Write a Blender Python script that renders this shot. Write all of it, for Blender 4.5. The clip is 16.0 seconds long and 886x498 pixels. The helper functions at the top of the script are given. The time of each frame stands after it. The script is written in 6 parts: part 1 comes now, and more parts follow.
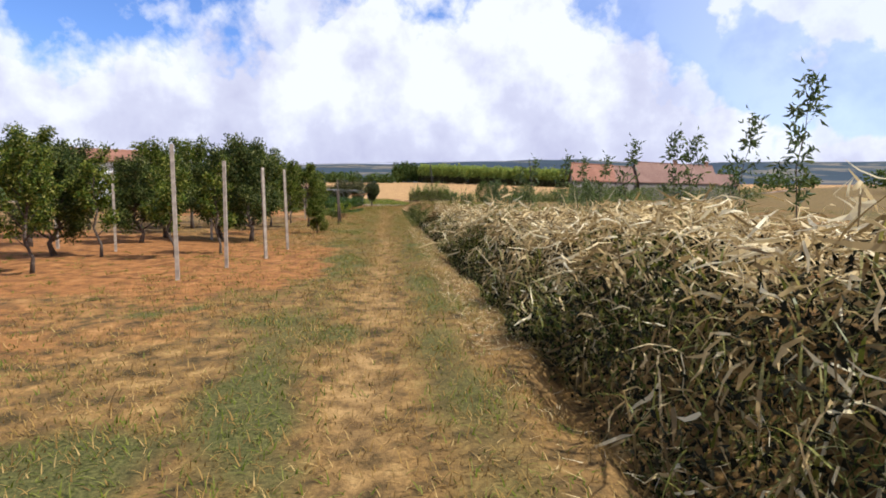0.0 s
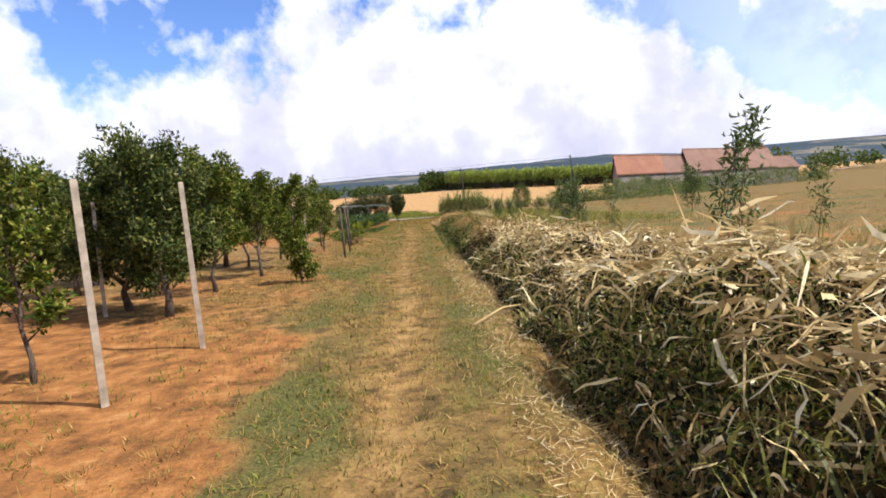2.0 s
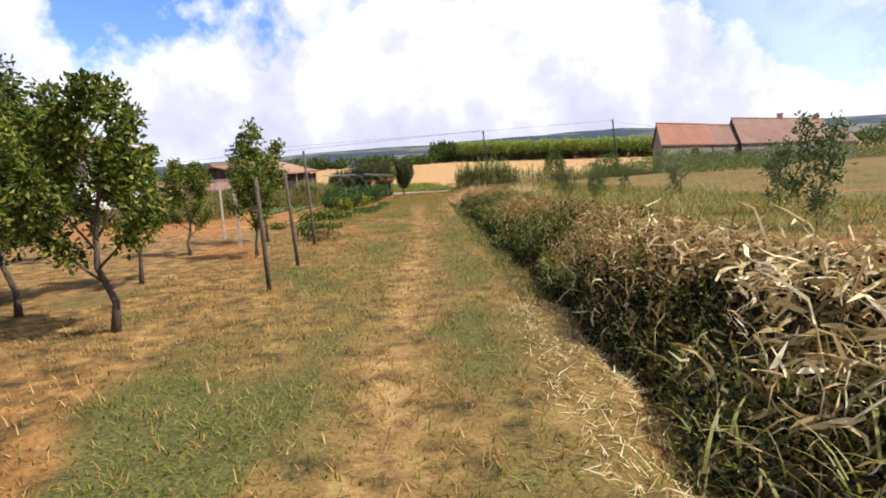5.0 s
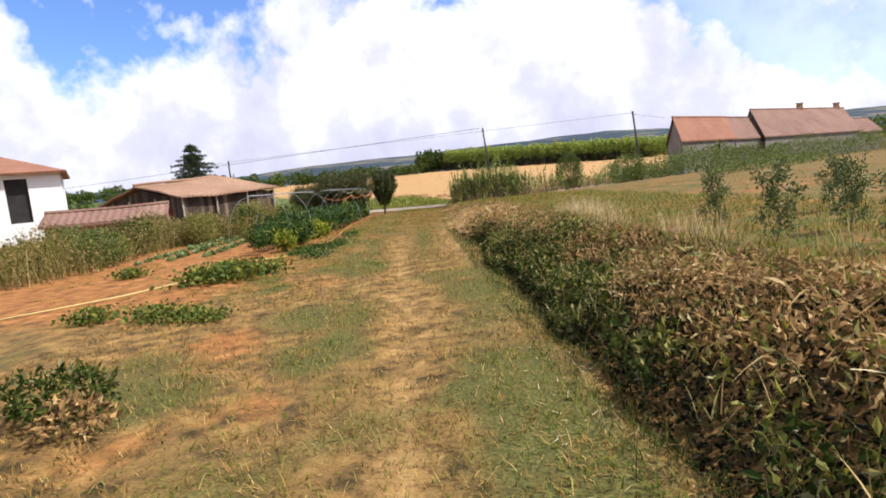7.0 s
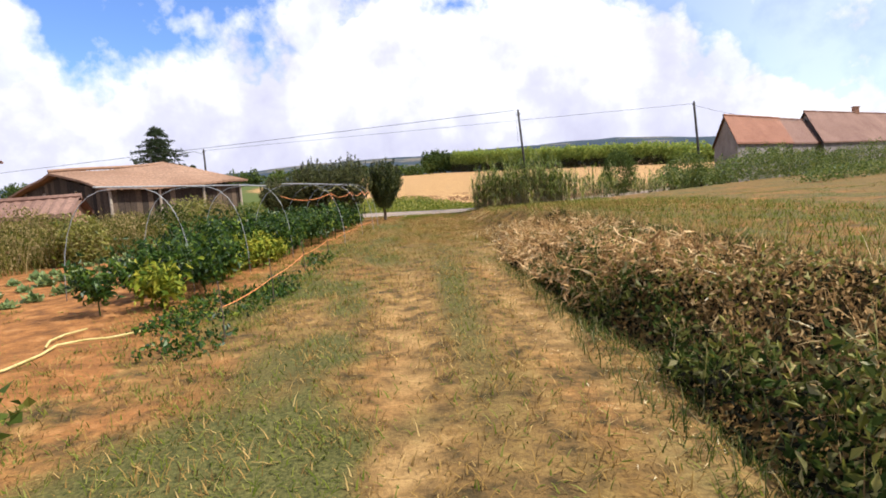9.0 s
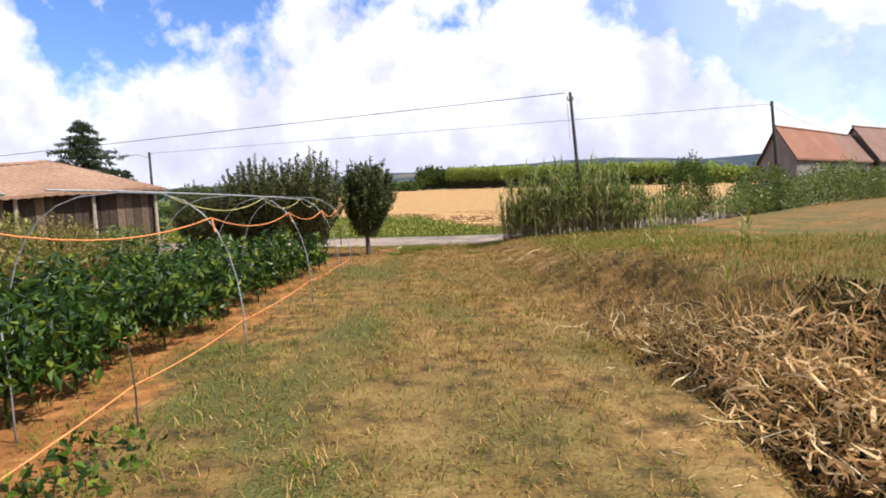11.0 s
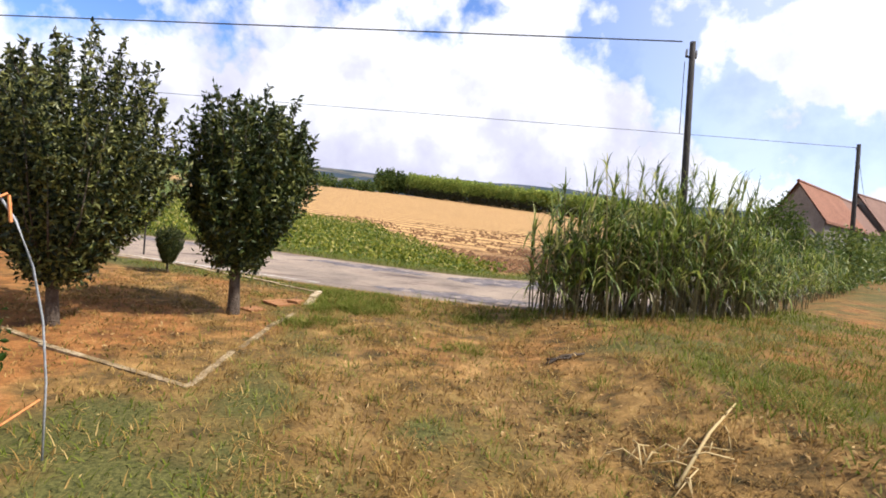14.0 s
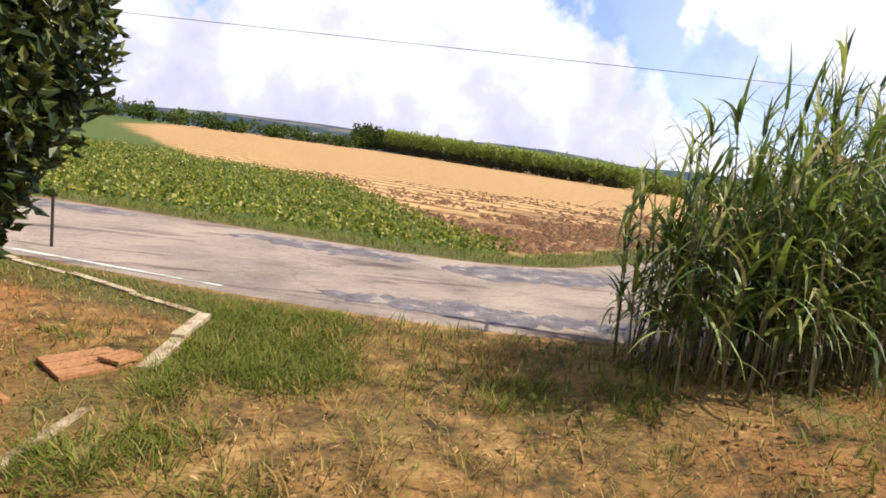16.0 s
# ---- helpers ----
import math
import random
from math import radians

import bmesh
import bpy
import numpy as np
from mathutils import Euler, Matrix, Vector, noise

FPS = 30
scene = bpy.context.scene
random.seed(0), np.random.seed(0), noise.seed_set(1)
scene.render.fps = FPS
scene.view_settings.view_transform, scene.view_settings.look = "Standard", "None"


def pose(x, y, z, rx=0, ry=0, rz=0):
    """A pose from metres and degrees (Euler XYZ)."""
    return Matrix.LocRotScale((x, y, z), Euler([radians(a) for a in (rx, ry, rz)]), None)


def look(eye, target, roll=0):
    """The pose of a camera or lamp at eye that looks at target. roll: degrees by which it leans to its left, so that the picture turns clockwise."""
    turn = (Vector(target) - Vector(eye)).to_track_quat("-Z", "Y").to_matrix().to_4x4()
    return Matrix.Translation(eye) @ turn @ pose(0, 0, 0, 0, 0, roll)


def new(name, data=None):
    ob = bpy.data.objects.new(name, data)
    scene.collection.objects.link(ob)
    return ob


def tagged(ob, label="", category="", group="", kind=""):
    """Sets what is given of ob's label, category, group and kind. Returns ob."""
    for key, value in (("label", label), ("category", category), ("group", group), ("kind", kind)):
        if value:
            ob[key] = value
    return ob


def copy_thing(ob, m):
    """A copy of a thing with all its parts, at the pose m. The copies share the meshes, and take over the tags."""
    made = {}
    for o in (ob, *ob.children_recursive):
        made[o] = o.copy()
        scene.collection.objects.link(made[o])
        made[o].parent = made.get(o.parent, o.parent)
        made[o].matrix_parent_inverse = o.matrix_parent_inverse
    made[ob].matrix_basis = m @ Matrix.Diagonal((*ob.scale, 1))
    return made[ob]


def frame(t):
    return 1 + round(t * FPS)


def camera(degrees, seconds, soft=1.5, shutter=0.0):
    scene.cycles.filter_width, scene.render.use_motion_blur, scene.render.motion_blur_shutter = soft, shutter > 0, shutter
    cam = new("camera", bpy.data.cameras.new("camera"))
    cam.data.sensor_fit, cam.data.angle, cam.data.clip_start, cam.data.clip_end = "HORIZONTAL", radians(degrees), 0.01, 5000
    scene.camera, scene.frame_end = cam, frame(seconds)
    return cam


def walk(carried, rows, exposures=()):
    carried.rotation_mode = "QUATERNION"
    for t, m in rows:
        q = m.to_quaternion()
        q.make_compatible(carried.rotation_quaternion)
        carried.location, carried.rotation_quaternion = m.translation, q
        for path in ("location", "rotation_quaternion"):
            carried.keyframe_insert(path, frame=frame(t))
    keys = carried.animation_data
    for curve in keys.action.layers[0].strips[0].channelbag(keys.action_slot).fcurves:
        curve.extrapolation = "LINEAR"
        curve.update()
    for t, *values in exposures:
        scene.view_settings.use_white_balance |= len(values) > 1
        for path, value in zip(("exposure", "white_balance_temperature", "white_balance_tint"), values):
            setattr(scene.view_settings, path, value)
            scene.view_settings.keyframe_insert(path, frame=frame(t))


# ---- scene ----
cam = camera(78.0, 16.0, soft=1.8)
PATH = [
    (0.0, look((0.000, 0.000, 1.462), (0.971, 9.901, 0.447), 0.21)),
    (0.5, look((0.016, 1.828, 1.473), (0.767, 11.751, 0.489), -0.24)),
    (1.0, look((-0.041, 3.632, 1.488), (0.562, 13.582, 0.690), -0.42)),
    (1.5, look((-0.016, 5.606, 1.561), (0.492, 15.560, 0.757), -1.15)),
    (2.0, look((0.161, 7.612, 1.587), (0.558, 17.567, 0.725), -4.20)),
    (2.5, look((0.133, 9.270, 1.549), (0.505, 19.190, 0.334), -3.32)),
    (3.0, look((0.153, 10.751, 1.545), (0.396, 20.684, 0.417), -6.59)),
    (3.5, look((0.100, 12.180, 1.548), (0.207, 22.103, 0.313), -7.68)),
    (4.0, look((-0.016, 13.684, 1.467), (0.042, 23.576, -0.005), -3.84)),
    (6.5, look((0.001, 25.356, 1.583), (0.398, 35.283, 0.444), -3.70)),
    (7.0, look((0.030, 27.564, 1.596), (0.433, 37.483, 0.395), -5.34)),
    (7.5, look((0.019, 29.774, 1.566), (0.455, 39.705, 0.473), -6.08)),
    (8.0, look((-0.053, 31.887, 1.556), (0.357, 41.793, 0.250), -5.62)),
    (8.5, look((-0.149, 34.007, 1.524), (0.181, 43.913, 0.195), -3.72)),
    (9.0, look((-0.280, 36.270, 1.452), (0.076, 46.196, 0.292), -3.58)),
    (11.5, look((-0.578, 47.095, 1.514), (0.096, 57.035, 0.654), -1.38)),
    (12.0, look((-0.560, 48.660, 1.544), (0.169, 58.598, 0.702), 0.54)),
    (12.5, look((-0.493, 50.256, 1.551), (0.373, 60.191, 0.803), 0.89)),
    (13.0, look((-0.460, 51.637, 1.551), (0.570, 61.550, 0.733), 3.13)),
    (13.5, look((-0.399, 53.028, 1.571), (0.832, 62.924, 0.824), 3.84)),
    (14.0, look((-0.378, 54.422, 1.574), (1.061, 64.295, 0.897), 6.20)),
    (14.5, look((-0.282, 55.720, 1.562), (1.258, 65.566, 0.740), 6.35)),
    (15.0, look((-0.265, 56.947, 1.581), (1.462, 66.752, 0.645), 8.61)),
    (15.5, look((-0.232, 57.860, 1.545), (1.617, 67.628, 0.462), 8.90)),
    (16.0, look((-0.010, 58.883, 1.469), (1.908, 68.602, 0.102), 7.50)),
]
walk(cam, PATH, exposures=[(0.0, 0.3, 5900.0, 11.0), (0.6, 0.5, 6100.0, 11.0), (1.5, 0.54, 6200.0, 11.0), (16.0, 0.54, 6200.0, 11.0)])

# ---- world and sun ----
SUN = Vector((0.58, -0.18, 0.79)).normalized()
world = bpy.data.worlds.new("sky")
scene.world = world
world.use_nodes = True
wn, wl = world.node_tree.nodes, world.node_tree.links
wn.clear()


def wnode(kind, **values):
    n = wn.new(kind)
    for k, v in values.items():
        n.inputs[k].default_value = v
    return n


sky = wn.new("ShaderNodeTexSky")
sky.sky_type = "NISHITA"
sky.sun_disc = False
sky.sun_elevation = math.asin(SUN.z)
sky.sun_rotation = math.atan2(SUN.x, SUN.y)
sky.air_density, sky.dust_density, sky.ozone_density = 1.0, 0.3, 3.0
coord = wn.new("ShaderNodeTexCoord")
sep = wn.new("ShaderNodeSeparateXYZ")
wl.new(coord.outputs["Generated"], sep.inputs[0])


def wmath(how, a, b=None):
    m = wn.new("ShaderNodeMath")
    m.operation = how
    for sock, v in zip(m.inputs, (a, b)):
        if v is None:
            continue
        if isinstance(v, (int, float)):
            sock.default_value = v
        else:
            wl.new(v, sock)
    return m.outputs[0]


def wramp(fac, stops):
    r = wn.new("ShaderNodeValToRGB")
    e = r.color_ramp.elements
    while len(e) < len(stops):
        e.new(0.5)
    for q, (p, c) in zip(e, stops):
        q.position, q.color = p, (*c, 1)
    wl.new(fac, r.inputs[0])
    return r.outputs[0]


# cumulus: a bank that stands to about 15 degrees, its lumpy top broken by gaps, and loose puffs above
spread = wmath("DIVIDE", sep.outputs[0], wmath("ADD", wmath("ABSOLUTE", sep.outputs[1]), 0.15))
tall_bank = wramp(wmath("MULTIPLY_ADD", spread, 0.4), [(p, (v, v, v)) for p, v in ((0.1, 0.16), (0.28, 0.19), (0.36, 0.22), (0.44, 0.25), (0.5, 0.29), (0.57, 0.33), (0.64, 0.24), (0.75, 0.12))])
for node in wn:
    if node.type == "MATH" and node.operation == "MULTIPLY_ADD":
        node.inputs[2].default_value = 0.5
up = wmath("DIVIDE", sep.outputs[2], wmath("ADD", wmath("ABSOLUTE", sep.outputs[1]), 0.15))
lumps = wnode("ShaderNodeTexNoise", Scale=7.5, Detail=10.0, Roughness=0.55, Distortion=0.1)
wl.new(coord.outputs["Generated"], lumps.inputs["Vector"])
loose = wnode("ShaderNodeTexNoise", Scale=5.2, Detail=9.0, Roughness=0.56)
wl.new(coord.outputs["Generated"], loose.inputs["Vector"])
edge = wmath("ADD", wmath("SUBTRACT", tall_bank, up), wmath("MULTIPLY", wmath("SUBTRACT", lumps.outputs["Fac"], 0.5), 0.42))
bank_cover = wramp(wmath("ADD", wmath("MULTIPLY", edge, 22.0), 0.5), [(0.0, (0, 0, 0)), (1.0, (1, 1, 1))])
puff_cover = wramp(loose.outputs["Fac"], [(0.455, (0, 0, 0)), (0.535, (0.9, 0.9, 0.9))])
veil = wramp(wmath("ADD", wmath("MULTIPLY", spread, 0.5), 0.5), [(0.56, (0, 0, 0)), (0.8, (0.5, 0.5, 0.5))])
cover = wmath("MAXIMUM", wmath("MAXIMUM", bank_cover, puff_cover), veil)
shade_noise = wnode("ShaderNodeTexNoise", Scale=9.0, Detail=6.0, Roughness=0.55)
wl.new(coord.outputs["Generated"], shade_noise.inputs["Vector"])
lit = wmath("ADD", wmath("MULTIPLY", up, 0.9), wmath("MULTIPLY", wmath("SUBTRACT", shade_noise.outputs["Fac"], 0.5), 1.0))
white = wramp(wmath("ADD", lit, 0.25), [(0.08, (11.5, 11.2, 14.2)), (0.32, (14.6, 14.4, 16.6)), (0.48, (19.5, 19.4, 20.0))])
blend = wn.new("ShaderNodeMix")
blend.data_type = "RGBA"
wl.new(cover, blend.inputs[0])
deep = wn.new("ShaderNodeMix")
deep.data_type, deep.blend_type = "RGBA", "MULTIPLY"
deep.inputs[0].default_value = 1.0
deep.inputs[7].default_value = (2.3, 2.6, 3.4, 1)
wl.new(sky.outputs[0], deep.inputs[6])
wl.new(deep.outputs[2], blend.inputs[6])
wl.new(white, blend.inputs[7])
back = wn.new("ShaderNodeBackground")
back.inputs[1].default_value = 0.042
wl.new(blend.outputs[2], back.inputs[0])
out = wn.new("ShaderNodeOutputWorld")
wl.new(back.outputs[0], out.inputs[0])

sun_data = bpy.data.lights.new("sun", "SUN")
sun_data.energy, sun_data.angle, sun_data.color = 5.0, radians(0.55), (1.0, 0.95, 0.86)
sun = new("sun", sun_data)
sun.matrix_world = look(SUN * 50, (0, 0, 0))


# ---- materials ----
def shader(name, rough=0.85, bump=0.0, bump_scale=30.0, spec=0.3):
    """A principled material with an optional fine bump; returns material, nodes, links, shader node."""
    m = bpy.data.materials.new(name)
    m.use_nodes = True
    n, l = m.node_tree.nodes, m.node_tree.links
    b = n["Principled BSDF"]
    b.inputs["Roughness"].default_value = rough
    b.inputs["Specular IOR Level"].default_value = spec
    if bump:
        tex = n.new("ShaderNodeTexNoise")
        tex.inputs["Scale"].default_value, tex.inputs["Detail"].default_value = bump_scale, 6
        c = n.new("ShaderNodeTexCoord")
        l.new(c.outputs["Object"], tex.inputs["Vector"])
        bm_ = n.new("ShaderNodeBump")
        bm_.inputs["Strength"].default_value, bm_.inputs["Distance"].default_value = bump, 0.05
        l.new(tex.outputs["Fac"], bm_.inputs["Height"])
        l.new(bm_.outputs["Normal"], b.inputs["Normal"])
    return m, n, l, b


def ramp(n, stops):
    r = n.new("ShaderNodeValToRGB")
    e = r.color_ramp.elements
    while len(e) < len(stops):
        e.new(0.5)
    for q, (p, c) in zip(e, stops):
        q.position, q.color = p, (*c, 1)
    return r


def noise_tex(n, l, scale, detail=5.0, rough=0.6, coords="Object"):
    c = n.new("ShaderNodeTexCoord")
    t = n.new("ShaderNodeTexNoise")
    t.inputs["Scale"].default_value, t.inputs["Detail"].default_value, t.inputs["Roughness"].default_value = scale, detail, rough
    l.new(c.outputs[coords], t.inputs["Vector"])
    return t


def mix(n, l, fac, a, b, how="MIX"):
    m = n.new("ShaderNodeMix")
    m.data_type, m.blend_type = "RGBA", how
    for sock, v in ((m.inputs[0], fac), (m.inputs[6], a), (m.inputs[7], b)):
        if hasattr(v, "is_linked"):
            l.new(v, sock)
        else:
            sock.default_value = v if isinstance(v, float) else (*v, 1)
    return m.outputs[2]


def mottled(name, stops, scale=6.0, fine=60.0, rough=0.85, bump=0.3, spec=0.3):
    """Stops run over coarse noise; a finer noise breaks it up."""
    m, n, l, b = shader(name, rough, bump, fine, spec)
    a, f = noise_tex(n, l, scale), noise_tex(n, l, fine, 4)
    r = ramp(n, stops)
    l.new(a.outputs["Fac"], r.inputs[0])
    g = ramp(n, [(0.3, (0.62, 0.62, 0.62)), (0.7, (1.2, 1.2, 1.2))])
    l.new(f.outputs["Fac"], g.inputs[0])
    l.new(mix(n, l, 1.0, r.outputs[0], g.outputs[0], "MULTIPLY"), b.inputs["Base Color"])
    return m


def leafy(name, stops, rough=0.5, spec=0.35, through_light=0.35):
    """Leaves: each its own tint, some light coming through."""
    stops = [(p, (r_ * 1.3, g_ * 1.12, b_ * 0.62) if g_ > r_ else (r_, g_, b_)) for p, (r_, g_, b_) in stops]
    m, n, l, b = shader(name, rough, 0, 0, spec)
    geo = n.new("ShaderNodeNewGeometry")
    r = ramp(n, stops)
    l.new(geo.outputs["Random Per Island"], r.inputs[0])
    l.new(r.outputs[0], b.inputs["Base Color"])
    tr = n.new("ShaderNodeBsdfTranslucent")
    l.new(r.outputs[0], tr.inputs[0])
    ms = n.new("ShaderNodeMixShader")
    ms.inputs[0].default_value = through_light
    l.new(b.outputs[0], ms.inputs[1])
    l.new(tr.outputs[0], ms.inputs[2])
    l.new(ms.outputs[0], n["Material Output"].inputs[0])
    return m


M_ORCHARD = leafy("orchard_leaf", [(0.0, (0.014, 0.03, 0.006)), (0.45, (0.048, 0.085, 0.014)), (0.8, (0.14, 0.175, 0.032)), (1.0, (0.32, 0.29, 0.075))], 0.6, 0.15, 0.25)
M_DENSE = leafy("dense_leaf", [(0.0, (0.01, 0.022, 0.007)), (0.5, (0.032, 0.056, 0.015)), (0.85, (0.095, 0.125, 0.034)), (1.0, (0.26, 0.25, 0.085))], 0.6, 0.2, 0.2)
M_SHOOT = leafy("shoot_leaf", [(0.0, (0.01, 0.021, 0.008)), (0.6, (0.03, 0.05, 0.018)), (1.0, (0.14, 0.165, 0.065))], 0.45, 0.35, 0.15)
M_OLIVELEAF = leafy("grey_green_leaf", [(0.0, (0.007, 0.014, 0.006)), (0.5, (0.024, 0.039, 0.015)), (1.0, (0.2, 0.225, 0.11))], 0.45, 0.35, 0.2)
# near-black litter: the shade inside the bank tangle is put into its colour
M_SHADE_LITTER = leafy("shade_dark_litter", [(0.0, (0.008, 0.009, 0.007)), (0.7, (0.022, 0.022, 0.014)), (1.0, (0.08, 0.068, 0.035))], 0.9, 0.05, 0.05)
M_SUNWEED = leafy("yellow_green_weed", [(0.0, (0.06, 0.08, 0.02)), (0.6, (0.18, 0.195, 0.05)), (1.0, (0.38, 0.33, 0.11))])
M_REED = leafy("reed_leaf", [(0.0, (0.03, 0.06, 0.022)), (0.45, (0.08, 0.135, 0.036)), (0.85, (0.24, 0.31, 0.095)), (1.0, (0.5, 0.44, 0.19))], 0.5, 0.35)
M_CANE = leafy("reed_cane", [(0.0, (0.05, 0.05, 0.02)), (0.6, (0.15, 0.12, 0.05)), (1.0, (0.34, 0.26, 0.12))], 0.5, 0.4, 0.05)
M_PEPPER = leafy("pepper_leaf", [(0.0, (0.009, 0.025, 0.007)), (0.5, (0.024, 0.062, 0.013)), (0.85, (0.06, 0.12, 0.02)), (1.0, (0.17, 0.22, 0.04))], 0.42, 0.3)
M_YELLOWING = leafy("yellowing_leaf", [(0.0, (0.05, 0.1, 0.015)), (0.5, (0.15, 0.2, 0.025)), (1.0, (0.4, 0.36, 0.04))], 0.6, 0.2)
M_BEAN = leafy("bean_leaf", [(0.0, (0.05, 0.085, 0.016)), (0.5, (0.12, 0.16, 0.032)), (0.85, (0.25, 0.265, 0.06)), (1.0, (0.5, 0.42, 0.16))], 0.6, 0.2)
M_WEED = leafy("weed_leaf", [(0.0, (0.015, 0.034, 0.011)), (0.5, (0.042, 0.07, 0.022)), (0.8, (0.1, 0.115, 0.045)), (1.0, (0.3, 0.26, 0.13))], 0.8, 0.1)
M_BROWN = leafy("withered_weed", [(0.0, (0.08, 0.05, 0.022)), (0.5, (0.33, 0.195, 0.075)), (0.8, (0.5, 0.31, 0.125)), (1.0, (0.66, 0.48, 0.23))], 0.85, 0.1)
M_STRAWHEAP = leafy("tan_straw", [(0.0, (0.24, 0.13, 0.05)), (0.5, (0.6, 0.36, 0.15)), (1.0, (0.82, 0.6, 0.32))], 0.85, 0.1)
M_STALK = leafy("dry_stalk", [(0.0, (0.17, 0.11, 0.045)), (0.35, (0.42, 0.29, 0.115)), (0.75, (0.68, 0.52, 0.26)), (1.0, (0.86, 0.76, 0.5))], 0.7, 0.2, 0.25)
M_GRASS = leafy("grass_blade", [(0.0, (0.042, 0.07, 0.012)), (0.5, (0.095, 0.13, 0.024)), (1.0, (0.25, 0.235, 0.06))], 0.8, 0.08, 0.3)
M_DRYGRASS = leafy("dry_grass_blade", [(0.0, (0.12, 0.076, 0.028)), (0.45, (0.245, 0.145, 0.042)), (0.85, (0.36, 0.22, 0.066)), (1.0, (0.52, 0.36, 0.14))], 0.9, 0.06, 0.25)
M_HEDGE = leafy("hedge_leaf", [(0.0, (0.04, 0.07, 0.025)), (0.5, (0.08, 0.13, 0.04)), (1.0, (0.17, 0.21, 0.08))])
M_SAPLING = leafy("sapling_leaf", [(0.0, (0.03, 0.06, 0.025)), (0.6, (0.065, 0.105, 0.045)), (1.0, (0.14, 0.18, 0.08))], 0.45, 0.35, 0.25)
M_TALLWEED = leafy("tall_weed", [(0.0, (0.035, 0.052, 0.016)), (0.45, (0.12, 0.125, 0.04)), (0.75, (0.27, 0.2, 0.075)), (1.0, (0.45, 0.33, 0.16))], 0.8, 0.1)
M_FARLEAF = leafy("far_leaf", [(0.0, (0.035, 0.06, 0.03)), (0.6, (0.06, 0.1, 0.04)), (1.0, (0.1, 0.14, 0.06))], 0.8, 0.1)
M_POPLAR = leafy("poplar_leaf", [(0.0, (0.1, 0.165, 0.06)), (0.6, (0.21, 0.295, 0.1)), (1.0, (0.34, 0.41, 0.15))], 0.7, 0.15)
M_POPLAR_FOOT = leafy("poplar_foot_leaf", [(0.0, (0.02, 0.022, 0.014)), (0.6, (0.045, 0.05, 0.026)), (1.0, (0.09, 0.08, 0.045))], 0.8, 0.1)
M_SPRUCE = leafy("spruce_needle", [(0.0, (0.012, 0.025, 0.014)), (1.0, (0.035, 0.06, 0.03))], 0.6)
M_BARK = mottled("bark", [(0.3, (0.07, 0.05, 0.035)), (0.7, (0.17, 0.125, 0.09))], 9, 50, 0.9, 0.8)
M_POST = mottled("weathered_post", [(0.3, (0.28, 0.22, 0.16)), (0.7, (0.48, 0.4, 0.31))], 3, 9, 0.9, 0.15)
M_POLE = mottled("tarred_pole", [(0.3, (0.022, 0.018, 0.016)), (0.7, (0.055, 0.045, 0.038))], 4, 40, 0.8, 0.5)
M_CONCRETE = mottled("concrete", [(0.3, (0.42, 0.37, 0.29)), (0.7, (0.6, 0.54, 0.44))], 3, 50, 0.9, 0.4)
M_EDGING = mottled("mossy_edging", [(0.32, (0.12, 0.08, 0.036)), (0.48, (0.27, 0.185, 0.09)), (0.64, (0.45, 0.34, 0.2))], 5, 50, 0.95, 0.5)
M_PALE_BOARD = mottled("pale_board", [(0.32, (0.2, 0.13, 0.065)), (0.46, (0.37, 0.26, 0.145)), (0.6, (0.54, 0.42, 0.26))], 5, 50, 0.95, 0.5)
M_WHITEWALL = mottled("white_render", [(0.3, (0.72, 0.7, 0.66)), (0.7, (0.82, 0.81, 0.78))], 0.8, 20, 0.9, 0.15)
M_STONE = mottled("grey_plaster", [(0.3, (0.15, 0.125, 0.105)), (0.7, (0.26, 0.225, 0.195))], 0.6, 12, 0.9, 0.3)
M_BRICK = mottled("brick", [(0.3, (0.3, 0.15, 0.09)), (0.7, (0.42, 0.24, 0.15))], 1.2, 12, 0.9, 0.4)
M_DARKWOOD = mottled("dark_boards", [(0.3, (0.05, 0.04, 0.035)), (0.7, (0.12, 0.09, 0.07))], 2, 25, 0.85, 0.4)
M_BOARD, n, l, b = shader("old_boards", 0.9, 0.5, 30.0)
info = n.new("ShaderNodeObjectInfo")
board_tint = ramp(n, [(0.0, (0.03, 0.022, 0.016)), (0.7, (0.075, 0.052, 0.036)), (1.0, (0.2, 0.14, 0.09))])
l.new(info.outputs["Random"], board_tint.inputs[0])
board_grain = ramp(n, [(0.3, (0.6, 0.6, 0.6)), (0.7, (1.2, 1.2, 1.2))])
l.new(noise_tex(n, l, 14.0).outputs["Fac"], board_grain.inputs[0])
l.new(mix(n, l, 1.0, board_tint.outputs[0], board_grain.outputs[0], "MULTIPLY"), b.inputs["Base Color"])
M_DARK = mottled("dark_interior", [(0.3, (0.02, 0.018, 0.017)), (0.7, (0.035, 0.03, 0.028))], 2, 25)
M_PIPE = mottled("galvanised_pipe", [(0.3, (0.2, 0.2, 0.2)), (0.7, (0.4, 0.4, 0.39))], 12, 80, 0.5, 0.1, 0.5)
M_TWINE = mottled("orange_twine", [(0.3, (0.62, 0.2, 0.06)), (0.7, (0.75, 0.3, 0.1))], 20, 90, 0.8, 0.2)
M_STRING = mottled("yellow_string", [(0.3, (0.5, 0.44, 0.14)), (0.7, (0.6, 0.52, 0.2))], 20, 90, 0.8, 0.2)
M_HOSE = mottled("yellow_hose", [(0.3, (0.5, 0.39, 0.12)), (0.7, (0.62, 0.51, 0.22))], 8, 60, 0.6, 0.1)
